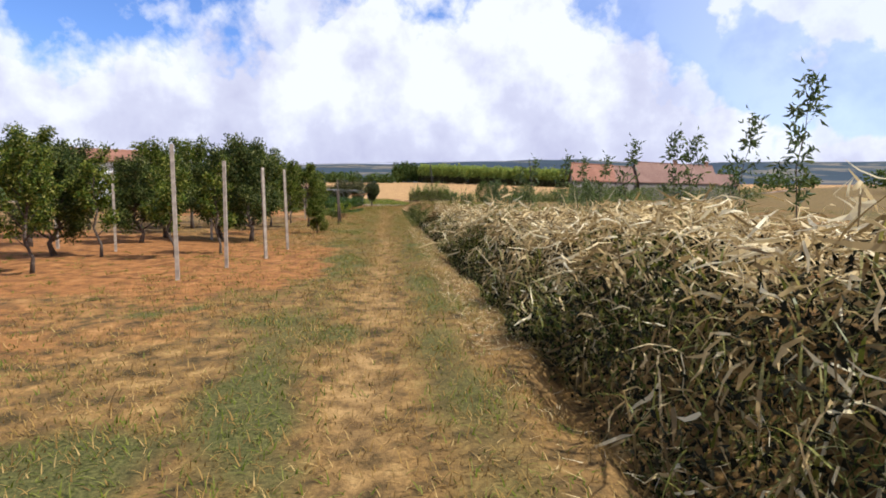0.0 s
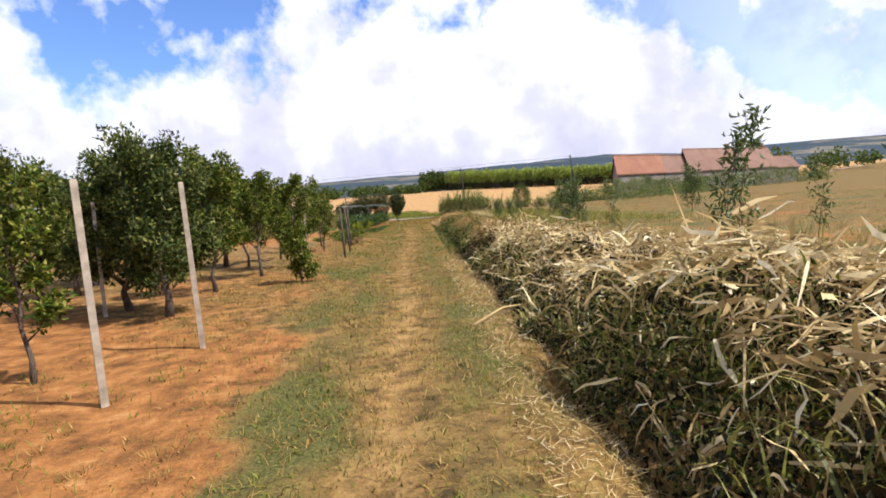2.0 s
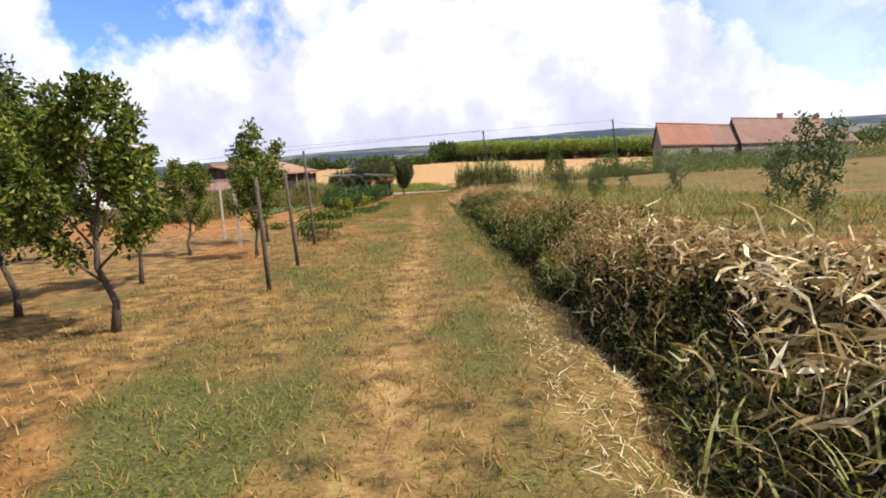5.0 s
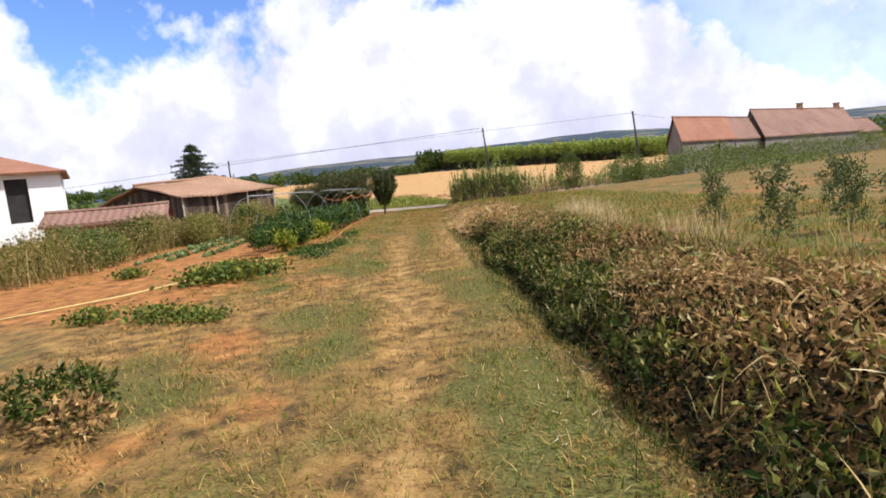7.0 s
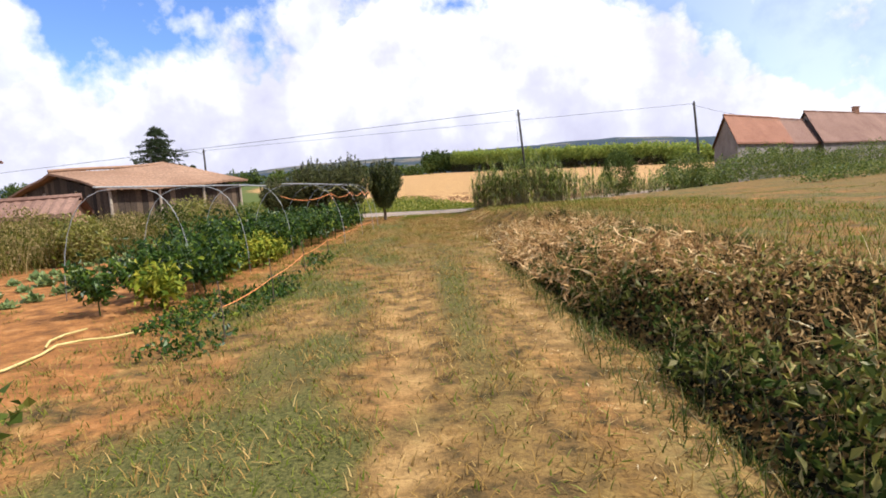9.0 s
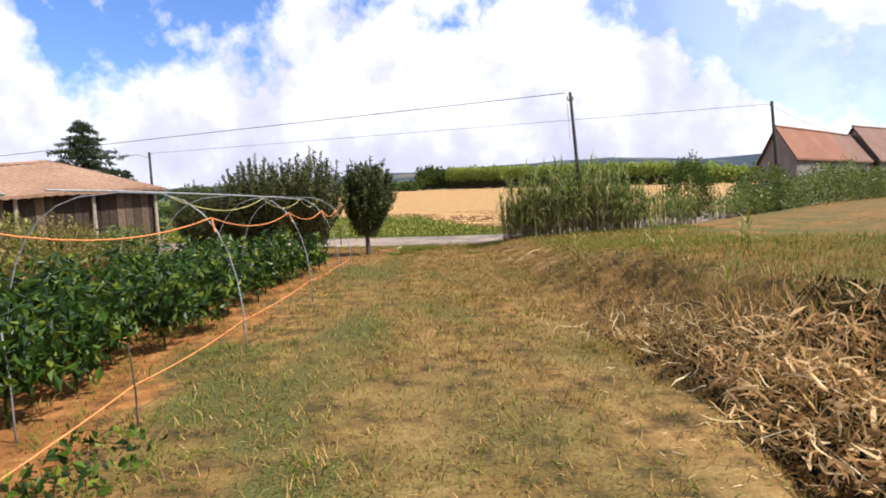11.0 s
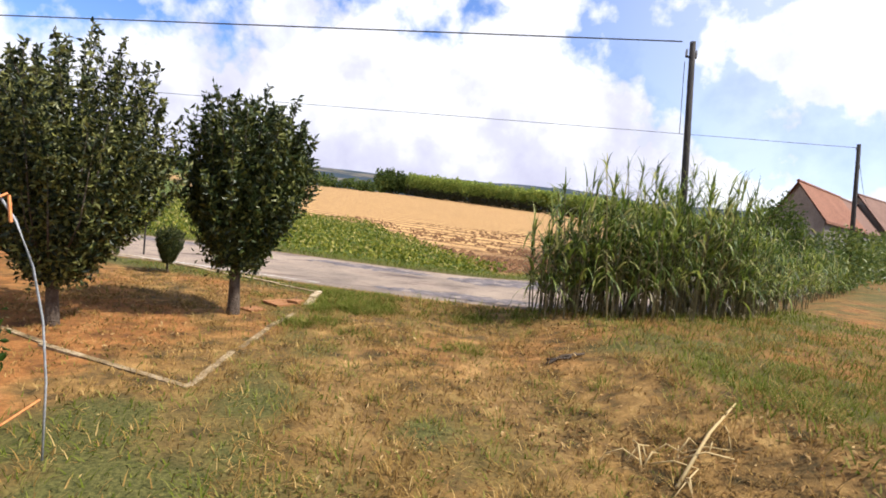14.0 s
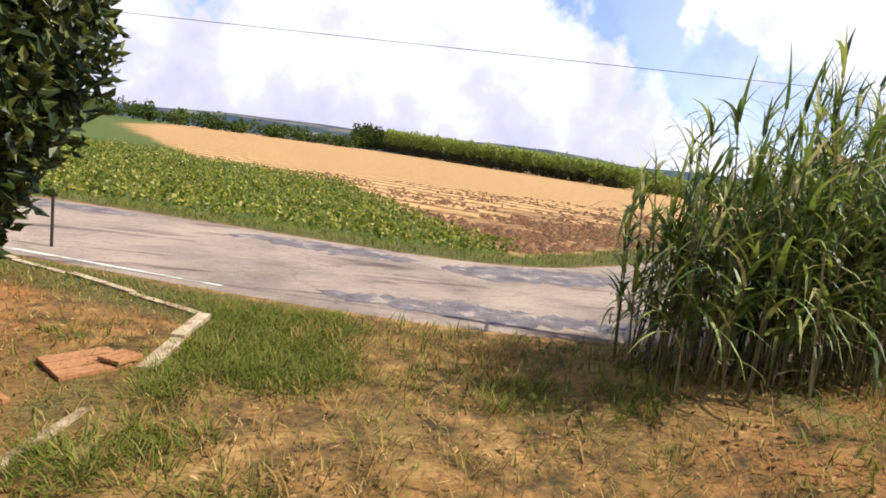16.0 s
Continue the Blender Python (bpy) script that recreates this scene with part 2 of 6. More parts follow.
M_WIRE = mottled("cable", [(0.3, (0.06, 0.06, 0.06)), (0.7, (0.1, 0.1, 0.1))], 3, 20, 0.6, 0.0)
M_LAMP = mottled("lamp_head", [(0.3, (0.3, 0.3, 0.3)), (0.7, (0.4, 0.4, 0.4))], 3, 20, 0.5, 0.0)
M_LINE = mottled("road_paint", [(0.4, (0.34, 0.3, 0.25)), (0.52, (0.62, 0.58, 0.5))], 4, 60, 0.8, 0.2)
M_REPAIR = mottled("old_repair", [(0.34, (0.1, 0.08, 0.08)), (0.5, (0.155, 0.128, 0.126)), (0.56, (0.19, 0.155, 0.145)), (0.6, (0.32, 0.255, 0.2))], 3.2, 35, 0.9, 0.5)
M_TERRACOTTA = mottled("terracotta", [(0.3, (0.3, 0.125, 0.045)), (0.7, (0.43, 0.2, 0.08))], 3, 40, 0.85, 0.3)
M_CLOD = mottled("soil_clod", [(0.3, (0.085, 0.036, 0.014)), (0.7, (0.25, 0.125, 0.05))], 3, 40, 0.95, 0.5)


def tiles(name, a, b, pitch=0.25):
    """Pantiles seen from afar: courses and rolls as relief, faded unevenly."""
    m, n, l, bs = shader(name, 0.9)
    big, fine = noise_tex(n, l, 0.35, 6), noise_tex(n, l, 9.0, 4)
    r = ramp(n, [(0.3, a), (0.7, b)])
    l.new(big.outputs["Fac"], r.inputs[0])
    g = ramp(n, [(0.3, (0.65, 0.65, 0.65)), (0.7, (1.15, 1.15, 1.15))])
    l.new(fine.outputs["Fac"], g.inputs[0])
    l.new(mix(n, l, 1.0, r.outputs[0], g.outputs[0], "MULTIPLY"), bs.inputs["Base Color"])
    return m


M_TILE_NEW = tiles("roof_tile_orange", (0.215, 0.09, 0.052), (0.3, 0.14, 0.084))
M_TILE_OLD = tiles("roof_tile_brown", (0.17, 0.09, 0.065), (0.25, 0.145, 0.105))
M_TILE_DUSTY = tiles("roof_tile_dusty", (0.25, 0.14, 0.085), (0.36, 0.22, 0.14))

# ---- ground shape ----
ROAD = np.array([(-160, 128), (-60, 88), (-25, 74.5), (-12, 69.8), (-6, 68.6), (-3, 67.6), (0, 66.4), (2.5, 65.8), (5, 66.3), (8, 68.4), (14, 73.6), (30, 88), (60, 116), (160, 200)], float)
RIDGE = np.array([(-1500, 25), (-600, 30), (-220, 38), (-110, 45), (0, 46), (150, 52), (300, 56), (400, 48), (530, 54), (900, 60), (1500, 50)], float)


def smooth(a, b, v):
    s = np.clip((np.asarray(v, float) - a) / (b - a), 0, 1)
    return s * s * (3 - 2 * s)


def road_side(x, y):
    """Signed distance from the road's middle: positive beyond it."""
    x, y = np.asarray(x, float), np.asarray(y, float)
    best, sign = np.full(np.broadcast(x, y).shape, 1e9), np.zeros(np.broadcast(x, y).shape)
    for (ax, ay), (bx, by) in zip(ROAD[:-1], ROAD[1:]):
        dx, dy = bx - ax, by - ay
        s = np.clip(((x - ax) * dx + (y - ay) * dy) / (dx * dx + dy * dy), 0, 1)
        ex, ey = x - ax - s * dx, y - ay - s * dy
        d = np.hypot(ex, ey)
        near = d < best
        best, sign = np.where(near, d, best), np.where(near, np.sign(dx * ey - dy * ex), sign)
    return best * sign


def wave(x, y, k, seed=0.0):
    """A cheap, smooth, repeatable unevenness between -1 and 1."""
    return (np.sin(x * k + seed) * np.cos(y * k * 0.83 + 1.7 * seed) + np.sin(x * k * 2.3 + y * k * 1.1 + 2 * seed) * 0.6 + np.cos(y * k * 2.9 - x * k * 1.7 + seed) * 0.4) / 2


def rut_line(y):
    """Where the middle of the worn wheel track runs."""
    return np.interp(y, [0, 12, 17, 20, 26, 34, 42, 50, 58], [-0.25, -0.2, -0.1, -0.38, -0.3, -0.2, -0.58, -0.5, -0.4])


def height(x, y):
    x, y = np.asarray(x, float), np.asarray(y, float)
    r = road_side(x, y)
    this_side = smooth(-2.2, -3.8, r)
    xb = x + 0.22 * wave(y, y * 0.4, 1.1, 1.0) + 0.1 * wave(x, y, 3.7, 4.0)
    bank = 0.6 * (1 - 0.55 * smooth(52, 60, y)) * smooth(1.3, 2.9, xb) * this_side
    ditch = -0.5 * smooth(1.2, 1.75, xb) * smooth(3.1, 2.3, xb) * smooth(55, 51, y)
    beyond = smooth(2.5, 5.0, r)
    far = np.maximum(y - 75, 0)
    rise = 8.0 * (np.minimum(far, 255) / 255) ** 1.1
    hill = np.interp(x, RIDGE[:, 0], RIDGE[:, 1])
    s = smooth(330, 900, y)
    up = np.where(y > 330, 8.0 + (hill - 8.0) * s * 0.999, rise)
    up = np.where(y > 900, hill - (y - 900) * 0.02, up)
    rough = 0.025 * wave(x, y, 2.1, 0.7) * np.where(np.abs(r) < 3, 0.0, 1.0) + np.where(y > 420, 2.0 * wave(x, y, 0.021, 2.0) * smooth(420, 800, y), 0.0)
    rut = -0.03 * (np.exp(-((x - rut_line(y)) / 0.25) ** 2) + np.exp(-((x - rut_line(y) - 1.42) / 0.22) ** 2)) * smooth(63, 60, y)
    return bank + ditch + (up - 0.12) * beyond * np.where(r > 0, 1.0, 0.0) + rough + rut + np.where(r <= 0, up * smooth(80, 200, y), 0.0)


def ground_z(x, y):
    return float(height(np.array([x]), np.array([y]))[0])


def crop_edge(y):
    return np.interp(y, [66, 68.5, 74, 90, 96, 180, 278, 330], [6.0, 4.1, 3.2, -0.2, -9.4, -45, -64, -66])


class Soup:
    """Gathers vertices and faces for one mesh."""

    def __init__(self):
        self.v, self.f, self.n = [], [], 0

    def add(self, v, f):
        v, f = np.asarray(v, float).reshape(-1, 3), np.asarray(f, int)
        self.v.append(v)
        self.f.extend((f + self.n).tolist())
        self.n += len(v)
        return self

    def quads(self, corners):
        """Corners: N x k x 3, one face each."""
        c = np.asarray(corners, float)
        k = c.shape[1]
        return self.add(c.reshape(-1, 3), np.arange(len(c) * k).reshape(-1, k))

    def tube(self, path, radii, sides=7, cap=True):
        p = np.asarray(path, float)
        radii = np.broadcast_to(np.asarray(radii, float), (len(p),))
        rings = []
        for k in range(len(p)):
            d = p[min(k + 1, len(p) - 1)] - p[max(k - 1, 0)]
            d = d / (np.linalg.norm(d) + 1e-9)
            side = np.cross(d, (0, 0, 1) if abs(d[2]) < 0.9 else (0, 1, 0))
            side /= np.linalg.norm(side)
            other = np.cross(d, side)
            a = np.linspace(0, 2 * np.pi, sides, endpoint=False)[:, None]
            rings.append(p[k] + radii[k] * (np.cos(a) * side + np.sin(a) * other))
        f = [(k * sides + a, k * sides + (a + 1) % sides, (k + 1) * sides + (a + 1) % sides, (k + 1) * sides + a) for k in range(len(p) - 1) for a in range(sides)]
        self.add(np.concatenate(rings), f)
        if cap:
            self.f.append([self.n - sides + a for a in range(sides)])
            self.f.append([self.n - len(p) * sides + a for a in reversed(range(sides))])
        return self

    def box(self, lo, hi, turn=None, at=(0, 0, 0)):
        x0, y0, z0 = lo
        x1, y1, z1 = hi
        v = np.array([(x0, y0, z0), (x1, y0, z0), (x1, y1, z0), (x0, y1, z0), (x0, y0, z1), (x1, y0, z1), (x1, y1, z1), (x0, y1, z1)], float)
        if turn is not None:
            c, s = math.cos(turn), math.sin(turn)
            v[:, :2] = v[:, :2] @ np.array([(c, s), (-s, c)])
        return self.add(v + np.array(at), [(0, 3, 2, 1), (4, 5, 6, 7), (0, 1, 5, 4), (1, 2, 6, 5), (2, 3, 7, 6), (3, 0, 4, 7)])

    def mesh(self, name, material, shade=False):
        me = bpy.data.meshes.new(name)
        me.from_pydata(np.concatenate(self.v).tolist() if self.v else [], [], self.f)
        me.materials.append(material)
        if shade:
            me.polygons.foreach_set("use_smooth", [True] * len(me.polygons))
        me.update()
        return me

    def part(self, name, material, parent=None, label="", shade=False):
        ob = new(name, self.mesh(name, material, shade))
        if parent is not None:
            ob.parent = parent
        return tagged(ob, label)


def thing(name, at, label, category, group="", turn=0.0):
    ob = new(name)
    ob.empty_display_size = 0.2
    ob.matrix_basis = pose(*at, 0, 0, turn)
    return tagged(ob, label, category, group)


rng = np.random.default_rng(7)


def unit(v):
    return v / (np.linalg.norm(v, axis=-1, keepdims=True) + 1e-9)


def blades(points, lengths, widths, lean=0.5, droop=0.0, segments=2, heading=None, g=None):
    """Tapered, bending strips that grow from the points."""
    g = g or rng
    p, n = np.asarray(points, float), len(points)
    az = g.uniform(0, 2 * np.pi, n) if heading is None else heading
    tilt = np.abs(g.normal(0, lean, n)).clip(0, 1.5) if lean < 2 else g.normal(1.45, 0.2, n)
    side = np.stack([-np.sin(az), np.cos(az), np.zeros(n)], -1)
    rows, cur = [], p.copy()
    step = np.asarray(lengths)[:, None] / segments
    for k in range(segments + 1):
        w = np.asarray(widths)[:, None] * (1 - k / segments * 0.92) * (1.0 if k else 0.8) / 2
        rows.append((cur - side * w, cur + side * w))
        a = (tilt + droop * (k + 1) / segments).clip(0, 2.8)
        cur = cur + step * np.stack([np.sin(a) * np.cos(az), np.sin(a) * np.sin(az), np.cos(a)], -1)
    v = np.stack([q for r in rows for q in r], 1)
    f = [(2 * k, 2 * k + 1, 2 * k + 3, 2 * k + 2) for k in range(segments)]
    faces = (np.arange(n)[:, None, None] * (2 * segments + 2) + np.array(f)[None]).reshape(-1, 4)
    return v.reshape(-1, 3), faces


def leaves(points, size, g=None, up=0.3, out=None, slim=0.5):
    """Little folded leaf blades at the points: two faces that meet in a midrib."""
    g = g or rng
    p, n = np.asarray(points, float), len(points)
    d = unit(g.normal(0, 1, (n, 3)) + np.array([0, 0, up]) + (0 if out is None else out))
    s = unit(np.cross(d, unit(g.normal(0, 1, (n, 3)))))
    nrm = np.cross(d, s)
    ln = (np.asarray(size) * g.uniform(0.6, 1.3, n))[:, None]
    w = ln * slim * 0.5
    mid = p + d * ln * 0.5
    v = np.stack([p, mid + s * w + nrm * ln * 0.12, p + d * ln - nrm * ln * 0.1, mid - s * w + nrm * ln * 0.12], 1)
    f = np.array([(0, 1, 2), (0, 2, 3)])
    faces = (np.arange(n)[:, None, None] * 4 + f[None]).reshape(-1, 3)
    return v.reshape(-1, 3), faces


# ---- ground ----
def steps(fine_lo, fine_hi, step, lo, hi, grow=1.13):
    mid = list(np.arange(fine_lo, fine_hi + step / 2, step))
    up, d = [], step
    while (up[-1] if up else fine_hi) < hi:
        d *= grow
        up.append((up[-1] if up else fine_hi) + d)
    down, d = [], step
    while (down[-1] if down else fine_lo) > lo:
        d *= grow
        down.append((down[-1] if down else fine_lo) - d)
    return np.array(down[::-1] + mid + up)


gx, gy = steps(-11, 7, 0.2, -1600, 1600), steps(-1, 72, 0.2, -300, 1700, 1.06)
XX, YY = np.meshgrid(gx, gy)
ZZ = height(XX, YY)
W, Hn = len(gx), len(gy)
me = bpy.data.meshes.new("ground")
idx = (np.arange(Hn - 1)[:, None] * W + np.arange(W - 1)[None]).ravel()
me.from_pydata(np.stack([XX, YY, ZZ], -1).reshape(-1, 3).tolist(), [], np.stack([idx, idx + 1, idx + W + 1, idx + W], -1).tolist())
me.polygons.foreach_set("use_smooth", [True] * len(me.polygons))
RR = road_side(XX, YY)
jit = 0.35 * wave(XX, YY, 1.9, 1.0) + 0.25 * wave(XX, YY, 4.7, 2.0)
patch = wave(XX, YY, 0.8, 3.0) + 0.7 * wave(XX, YY, 2.6, 8.0)
rut = rut_line(YY) + 0.12 * jit
early = smooth(40, 33, YY)
soil = smooth(-0.9, -1.8, XX + 0.9 * jit) * smooth(6.5, 9.5, YY + 1.5 * jit) * smooth(1.0, -1.0, YY - 14.2 + 0.7 * (XX + 1.0) + 1.5 * jit)
soil = np.maximum(soil, (0.5 + 0.3 * wave(XX, YY, 0.9, 31.0)) * smooth(-1.3, -2.6, XX + 1.4 * jit) * smooth(26, 20, YY + 2 * jit) * smooth(0, 6, YY))
soil = np.maximum(soil, smooth(-2.7, -3.7, XX + 1.3 * jit - 0.05 * (YY - 44)) * smooth(34, 38, YY + jit) * smooth(63, 61, YY))
soil = np.maximum(soil, 0.72 * smooth(-0.1, 0.7, wave(XX, YY, 0.75, 11.0) + 0.4 * wave(XX, YY, 2.2, 19.0)) * smooth(-0.7, -1.4, XX + jit) * smooth(22, 32, YY) * (0.35 + 0.65 * smooth(49, 44, YY)))
soil = np.maximum(soil, (0.45 + 0.35 * wave(XX, YY, 1.6, 3.0)) * smooth(-0.9, -1.3, XX + 0.3 * jit) * smooth(58, 60.5, YY) * smooth(-2.3, -2.7, RR))
green = (0.8 * early + 0.4 * (1 - early)) * np.exp(-((XX - rut - 0.75) / 0.4) ** 2) + 0.7 * np.exp(-((XX - rut + 0.72 + 0.7 * jit) / 0.42) ** 2) + 0.6 * smooth(24, 28, YY) * np.exp(-((XX - 1.0) / 0.4) ** 2) * smooth(42, 37, YY)
green = (0.45 + 0.55 * smooth(-0.6, 0.5, wave(XX, YY, 1.3, 6.0))) * green + 0.5 * smooth(0.2, 1.0, patch) + 0.75 * smooth(0.0, 0.6, wave(XX, YY, 1.25, 17.0)) * smooth(-0.9, -1.4, XX) * smooth(-4.2, -2.9, XX)
green = np.maximum(green, (0.4 + 0.16 * wave(XX, YY, 2.1, 41.0)) * smooth(-2.8, -1.6, XX + jit) * smooth(1.7, 1.1, XX) * smooth(6, 11, YY) * smooth(37, 30, YY) * (1 - 0.6 * np.exp(-((XX - rut) / 0.25) ** 2)))
green = np.maximum(green, (0.4 + 0.22 * wave(XX, YY, 1.7, 43.0)) * smooth(-2.6, -1.8, XX + jit) * smooth(2.2, 1.4, XX) * smooth(42, 47, YY) * smooth(61, 58, YY))
green = green * smooth(64, 62, YY) * (1 - 0.75 * np.clip(soil, 0, 1))
green = np.maximum(green, 0.8 * smooth(2.0, 2.4, RR) * smooth(4.2, 3.4, RR))
green = np.maximum(green, (0.75 + 0.3 * jit) * smooth(-3.3, -2.95, RR) * smooth(-2.1, -2.25, RR) * smooth(1.0, -0.5, XX) * smooth(-14, -9, XX))
green = np.maximum(green, 0.9 * np.exp(-(((XX + 0.55) / 0.5) ** 2 + ((YY - 63.0) / 0.8) ** 2)))
field = smooth(2.2, 3.4, XX) * smooth(-2.2, -3.0, RR)
crumbs = np.random.default_rng(17).normal(0, 0.22, XX.shape)
mown = (0.35 * wave(XX, YY * 0.8, 0.9, 5.0) + 0.35 * wave(XX * 0.9, YY, 2.3, 25.0)) * smooth(40, 15, XX) + crumbs * smooth(20, 8, XX)
green = np.maximum(green, field * (0.5 + 0.5 * mown))
soil = np.maximum(soil, field * (0.46 - 0.4 * mown))
pale = np.exp(-((XX - rut) / 0.24) ** 2) + 0.9 * (1 - 0.7 * early) * np.exp(-((XX - rut - 1.45) / 0.3) ** 2)
pale = pale * smooth(63, 60, YY) * (0.35 + 0.6 * smooth(-0.5, 0.4, wave(XX, YY, 1.7, 13.0)))
beyond = smooth(3.2, 4.0, RR + 0.3 * jit) * (YY > 60)
crop = beyond * smooth(0.6, -0.6, XX - crop_edge(YY) + 0.6 * jit)
stubble = beyond * (1 - crop) * smooth(332, 326, YY)
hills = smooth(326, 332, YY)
turned = stubble * smooth(20, 5, RR + 3 * wave(XX, YY, 0.35, 5.0)) * smooth(-4, 1, XX) * (0.62 + 0.4 * wave(XX, YY, 0.6, 9.0))
# away from the track the land turns to plain dry meadow
far_left = smooth(-13, -19, XX + 2 * jit)
soil = soil * (1 - far_left) + far_left * (0.35 + 0.3 * crumbs) * (RR < -2.5)
green = green * (1 - far_left * (RR < -2.5)) + far_left * (0.3 - 0.3 * crumbs) * (RR < -2.5)
# lush and worn places that stand out
for cx, cy, rx, ry, much in ((-2.9, 6.7, 0.3, 0.3, 1.0), (-2.45, 7.1, 0.22, 0.3, 1.0), (-1.35, 6.3, 0.6, 0.42, 1.1), (-0.6, 5.7, 0.4, 0.45, 1.1), (-3.6, 4.6, 0.6, 0.5, 0.9), (-1.5, 16.5, 0.5, 1.2, 0.9), (-2.2, 22.5, 0.6, 1.5, 0.7), (-1.6, 34.8, 0.7, 1.0, 0.9), (-2.6, 43.5, 0.5, 2.4, 0.9), (-1.7, 40.6, 0.4, 1.6, 0.8), (0.1, 44.0, 0.3, 6.0, 0.9), (-1.6, 50.0, 0.5, 2.0, 0.8), (-0.45, 62.9, 0.55, 0.75, 1.1), (-1.05, 58.6, 0.45, 0.55, 1.1), (-0.85, 57.2, 0.35, 0.7, 0.8), (2.7, 60.3, 0.7, 0.45, 0.9), (3.2, 56.0, 1.2, 0.9, 0.7), (4.6, 58.0, 1.5, 0.8, 0.6)):
    green = np.maximum(green, 0.85 * much * np.exp(-(((XX - cx) / rx) ** 2 + ((YY - cy) / ry) ** 2)))
for cx, cy, rx, ry in ((1.0, 60.5, 2.0, 1.2), (-0.3, 57.5, 1.2, 2.0), (2.8, 61.0, 1.5, 0.8), (0.5, 53.0, 0.8, 2.0), (-2.9, 38.5, 0.9, 2.0), (-2.6, 42.5, 0.35, 3.5), (0.75, 38.0, 0.3, 4.0), (-0.6, 40.0, 0.3, 4.0), (-2.2, 11.5, 0.9, 1.2), (-1.2, 20.0, 0.6, 1.5), (-2.0, 37.5, 0.6, 1.2), (-2.6, 46.5, 0.3, 2.5), (0.7, 46.0, 0.3, 3.0), (4.0, 54.0, 0.8, 0.5)):
    soil = np.maximum(soil, 0.5 * np.exp(-((((XX - cx) / rx) ** 2 + ((YY - cy) / ry) ** 2)) ** 1.5))
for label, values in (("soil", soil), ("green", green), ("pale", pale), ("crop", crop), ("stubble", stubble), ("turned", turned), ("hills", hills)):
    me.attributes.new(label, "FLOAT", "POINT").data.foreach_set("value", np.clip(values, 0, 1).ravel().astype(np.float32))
ground = tagged(new("ground", me), "dry grassy ground with ochre soil and stubble fields", "ground", kind="structure")

gm, n, l, b = shader("earth_and_dry_grass", 0.95, 0, 0, 0.15)


def attr(name):
    a = n.new("ShaderNodeAttribute")
    a.attribute_name = name
    return a.outputs["Fac"]


def broken(mask, tex, sharp=2.5):
    """A mask whose border is broken up by a noise."""
    a = n.new("ShaderNodeMath")
    a.operation = "MULTIPLY_ADD"
    a.inputs[1].default_value, a.inputs[2].default_value = sharp, -0.5 * sharp + 0.5
    s = n.new("ShaderNodeMath")
    s.operation = "ADD"
    c_ = n.new("ShaderNodeMath")
    c_.operation = "MULTIPLY_ADD"
    c_.inputs[1].default_value, c_.inputs[2].default_value = 0.9, -0.45
    l.new(tex.outputs["Fac"], c_.inputs[0])
    l.new(mask, s.inputs[0])
    l.new(c_.outputs[0], s.inputs[1])
    l.new(s.outputs[0], a.inputs[0])
    a.use_clamp = True
    return a.outputs[0]


t_big, t_mid, t_fine = noise_tex(n, l, 0.7, 6), noise_tex(n, l, 3.4, 8, 0.66), noise_tex(n, l, 40.0, 5, 0.7)
base = ramp(n, [(0.36, (0.062, 0.043, 0.016)), (0.46, (0.17, 0.1, 0.034)), (0.55, (0.275, 0.153, 0.048)), (0.64, (0.41, 0.25, 0.085))])
l.new(t_mid.outputs["Fac"], base.inputs[0])
c = base.outputs[0]
soil_c = ramp(n, [(0.34, (0.14, 0.06, 0.02)), (0.46, (0.26, 0.11, 0.033)), (0.56, (0.36, 0.15, 0.044)), (0.66, (0.46, 0.225, 0.08))])
l.new(t_mid.outputs["Fac"], soil_c.inputs[0])
c = mix(n, l, broken(attr("soil"), t_mid), c, soil_c.outputs[0])
pale_c = ramp(n, [(0.38, (0.18, 0.1, 0.034)), (0.62, (0.43, 0.26, 0.095))])
l.new(t_mid.outputs["Fac"], pale_c.inputs[0])
c = mix(n, l, broken(attr("pale"), t_mid, 1.6), c, pale_c.outputs[0])
green_c = ramp(n, [(0.3, (0.045, 0.052, 0.014)), (0.7, (0.16, 0.14, 0.04))])
l.new(t_fine.outputs["Fac"], green_c.inputs[0])
c = mix(n, l, broken(attr("green"), t_mid, 2.2), c, green_c.outputs[0])
rows = n.new("ShaderNodeTexWave")
rows.wave_type, rows.bands_direction = "BANDS", "X"
rows.inputs["Scale"].default_value, rows.inputs["Distortion"].default_value, rows.inputs["Detail"].default_value = 0.13, 1.6, 6
place = n.new("ShaderNodeTexCoord")
turned = n.new("ShaderNodeMapping")
turned.inputs["Rotation"].default_value = (0, 0, radians(-59))
l.new(place.outputs["Object"], turned.inputs[0])
l.new(turned.outputs[0], rows.inputs["Vector"])
stub_c = ramp(n, [(0.16, (0.2, 0.1, 0.038)), (0.34, (0.4, 0.225, 0.085)), (0.62, (0.6, 0.365, 0.15))])
l.new(mix(n, l, 0.3, rows.outputs[0], t_big.outputs["Fac"]), stub_c.inputs[0])
t_clod = noise_tex(n, l, 2.2, 9, 0.75)
clod_c = ramp(n, [(0.36, (0.42, 0.36, 0.3)), (0.5, (0.95, 0.95, 0.95)), (0.62, (1.2, 1.18, 1.12))])
l.new(t_clod.outputs["Fac"], clod_c.inputs[0])
c = mix(n, l, attr("stubble"), c, mix(n, l, 0.85, stub_c.outputs[0], clod_c.outputs[0], "MULTIPLY"))
turned_c = ramp(n, [(0.4, (0.045, 0.018, 0.008)), (0.5, (0.15, 0.068, 0.028)), (0.58, (0.42, 0.24, 0.1))])
l.new(t_clod.outputs["Fac"], turned_c.inputs[0])
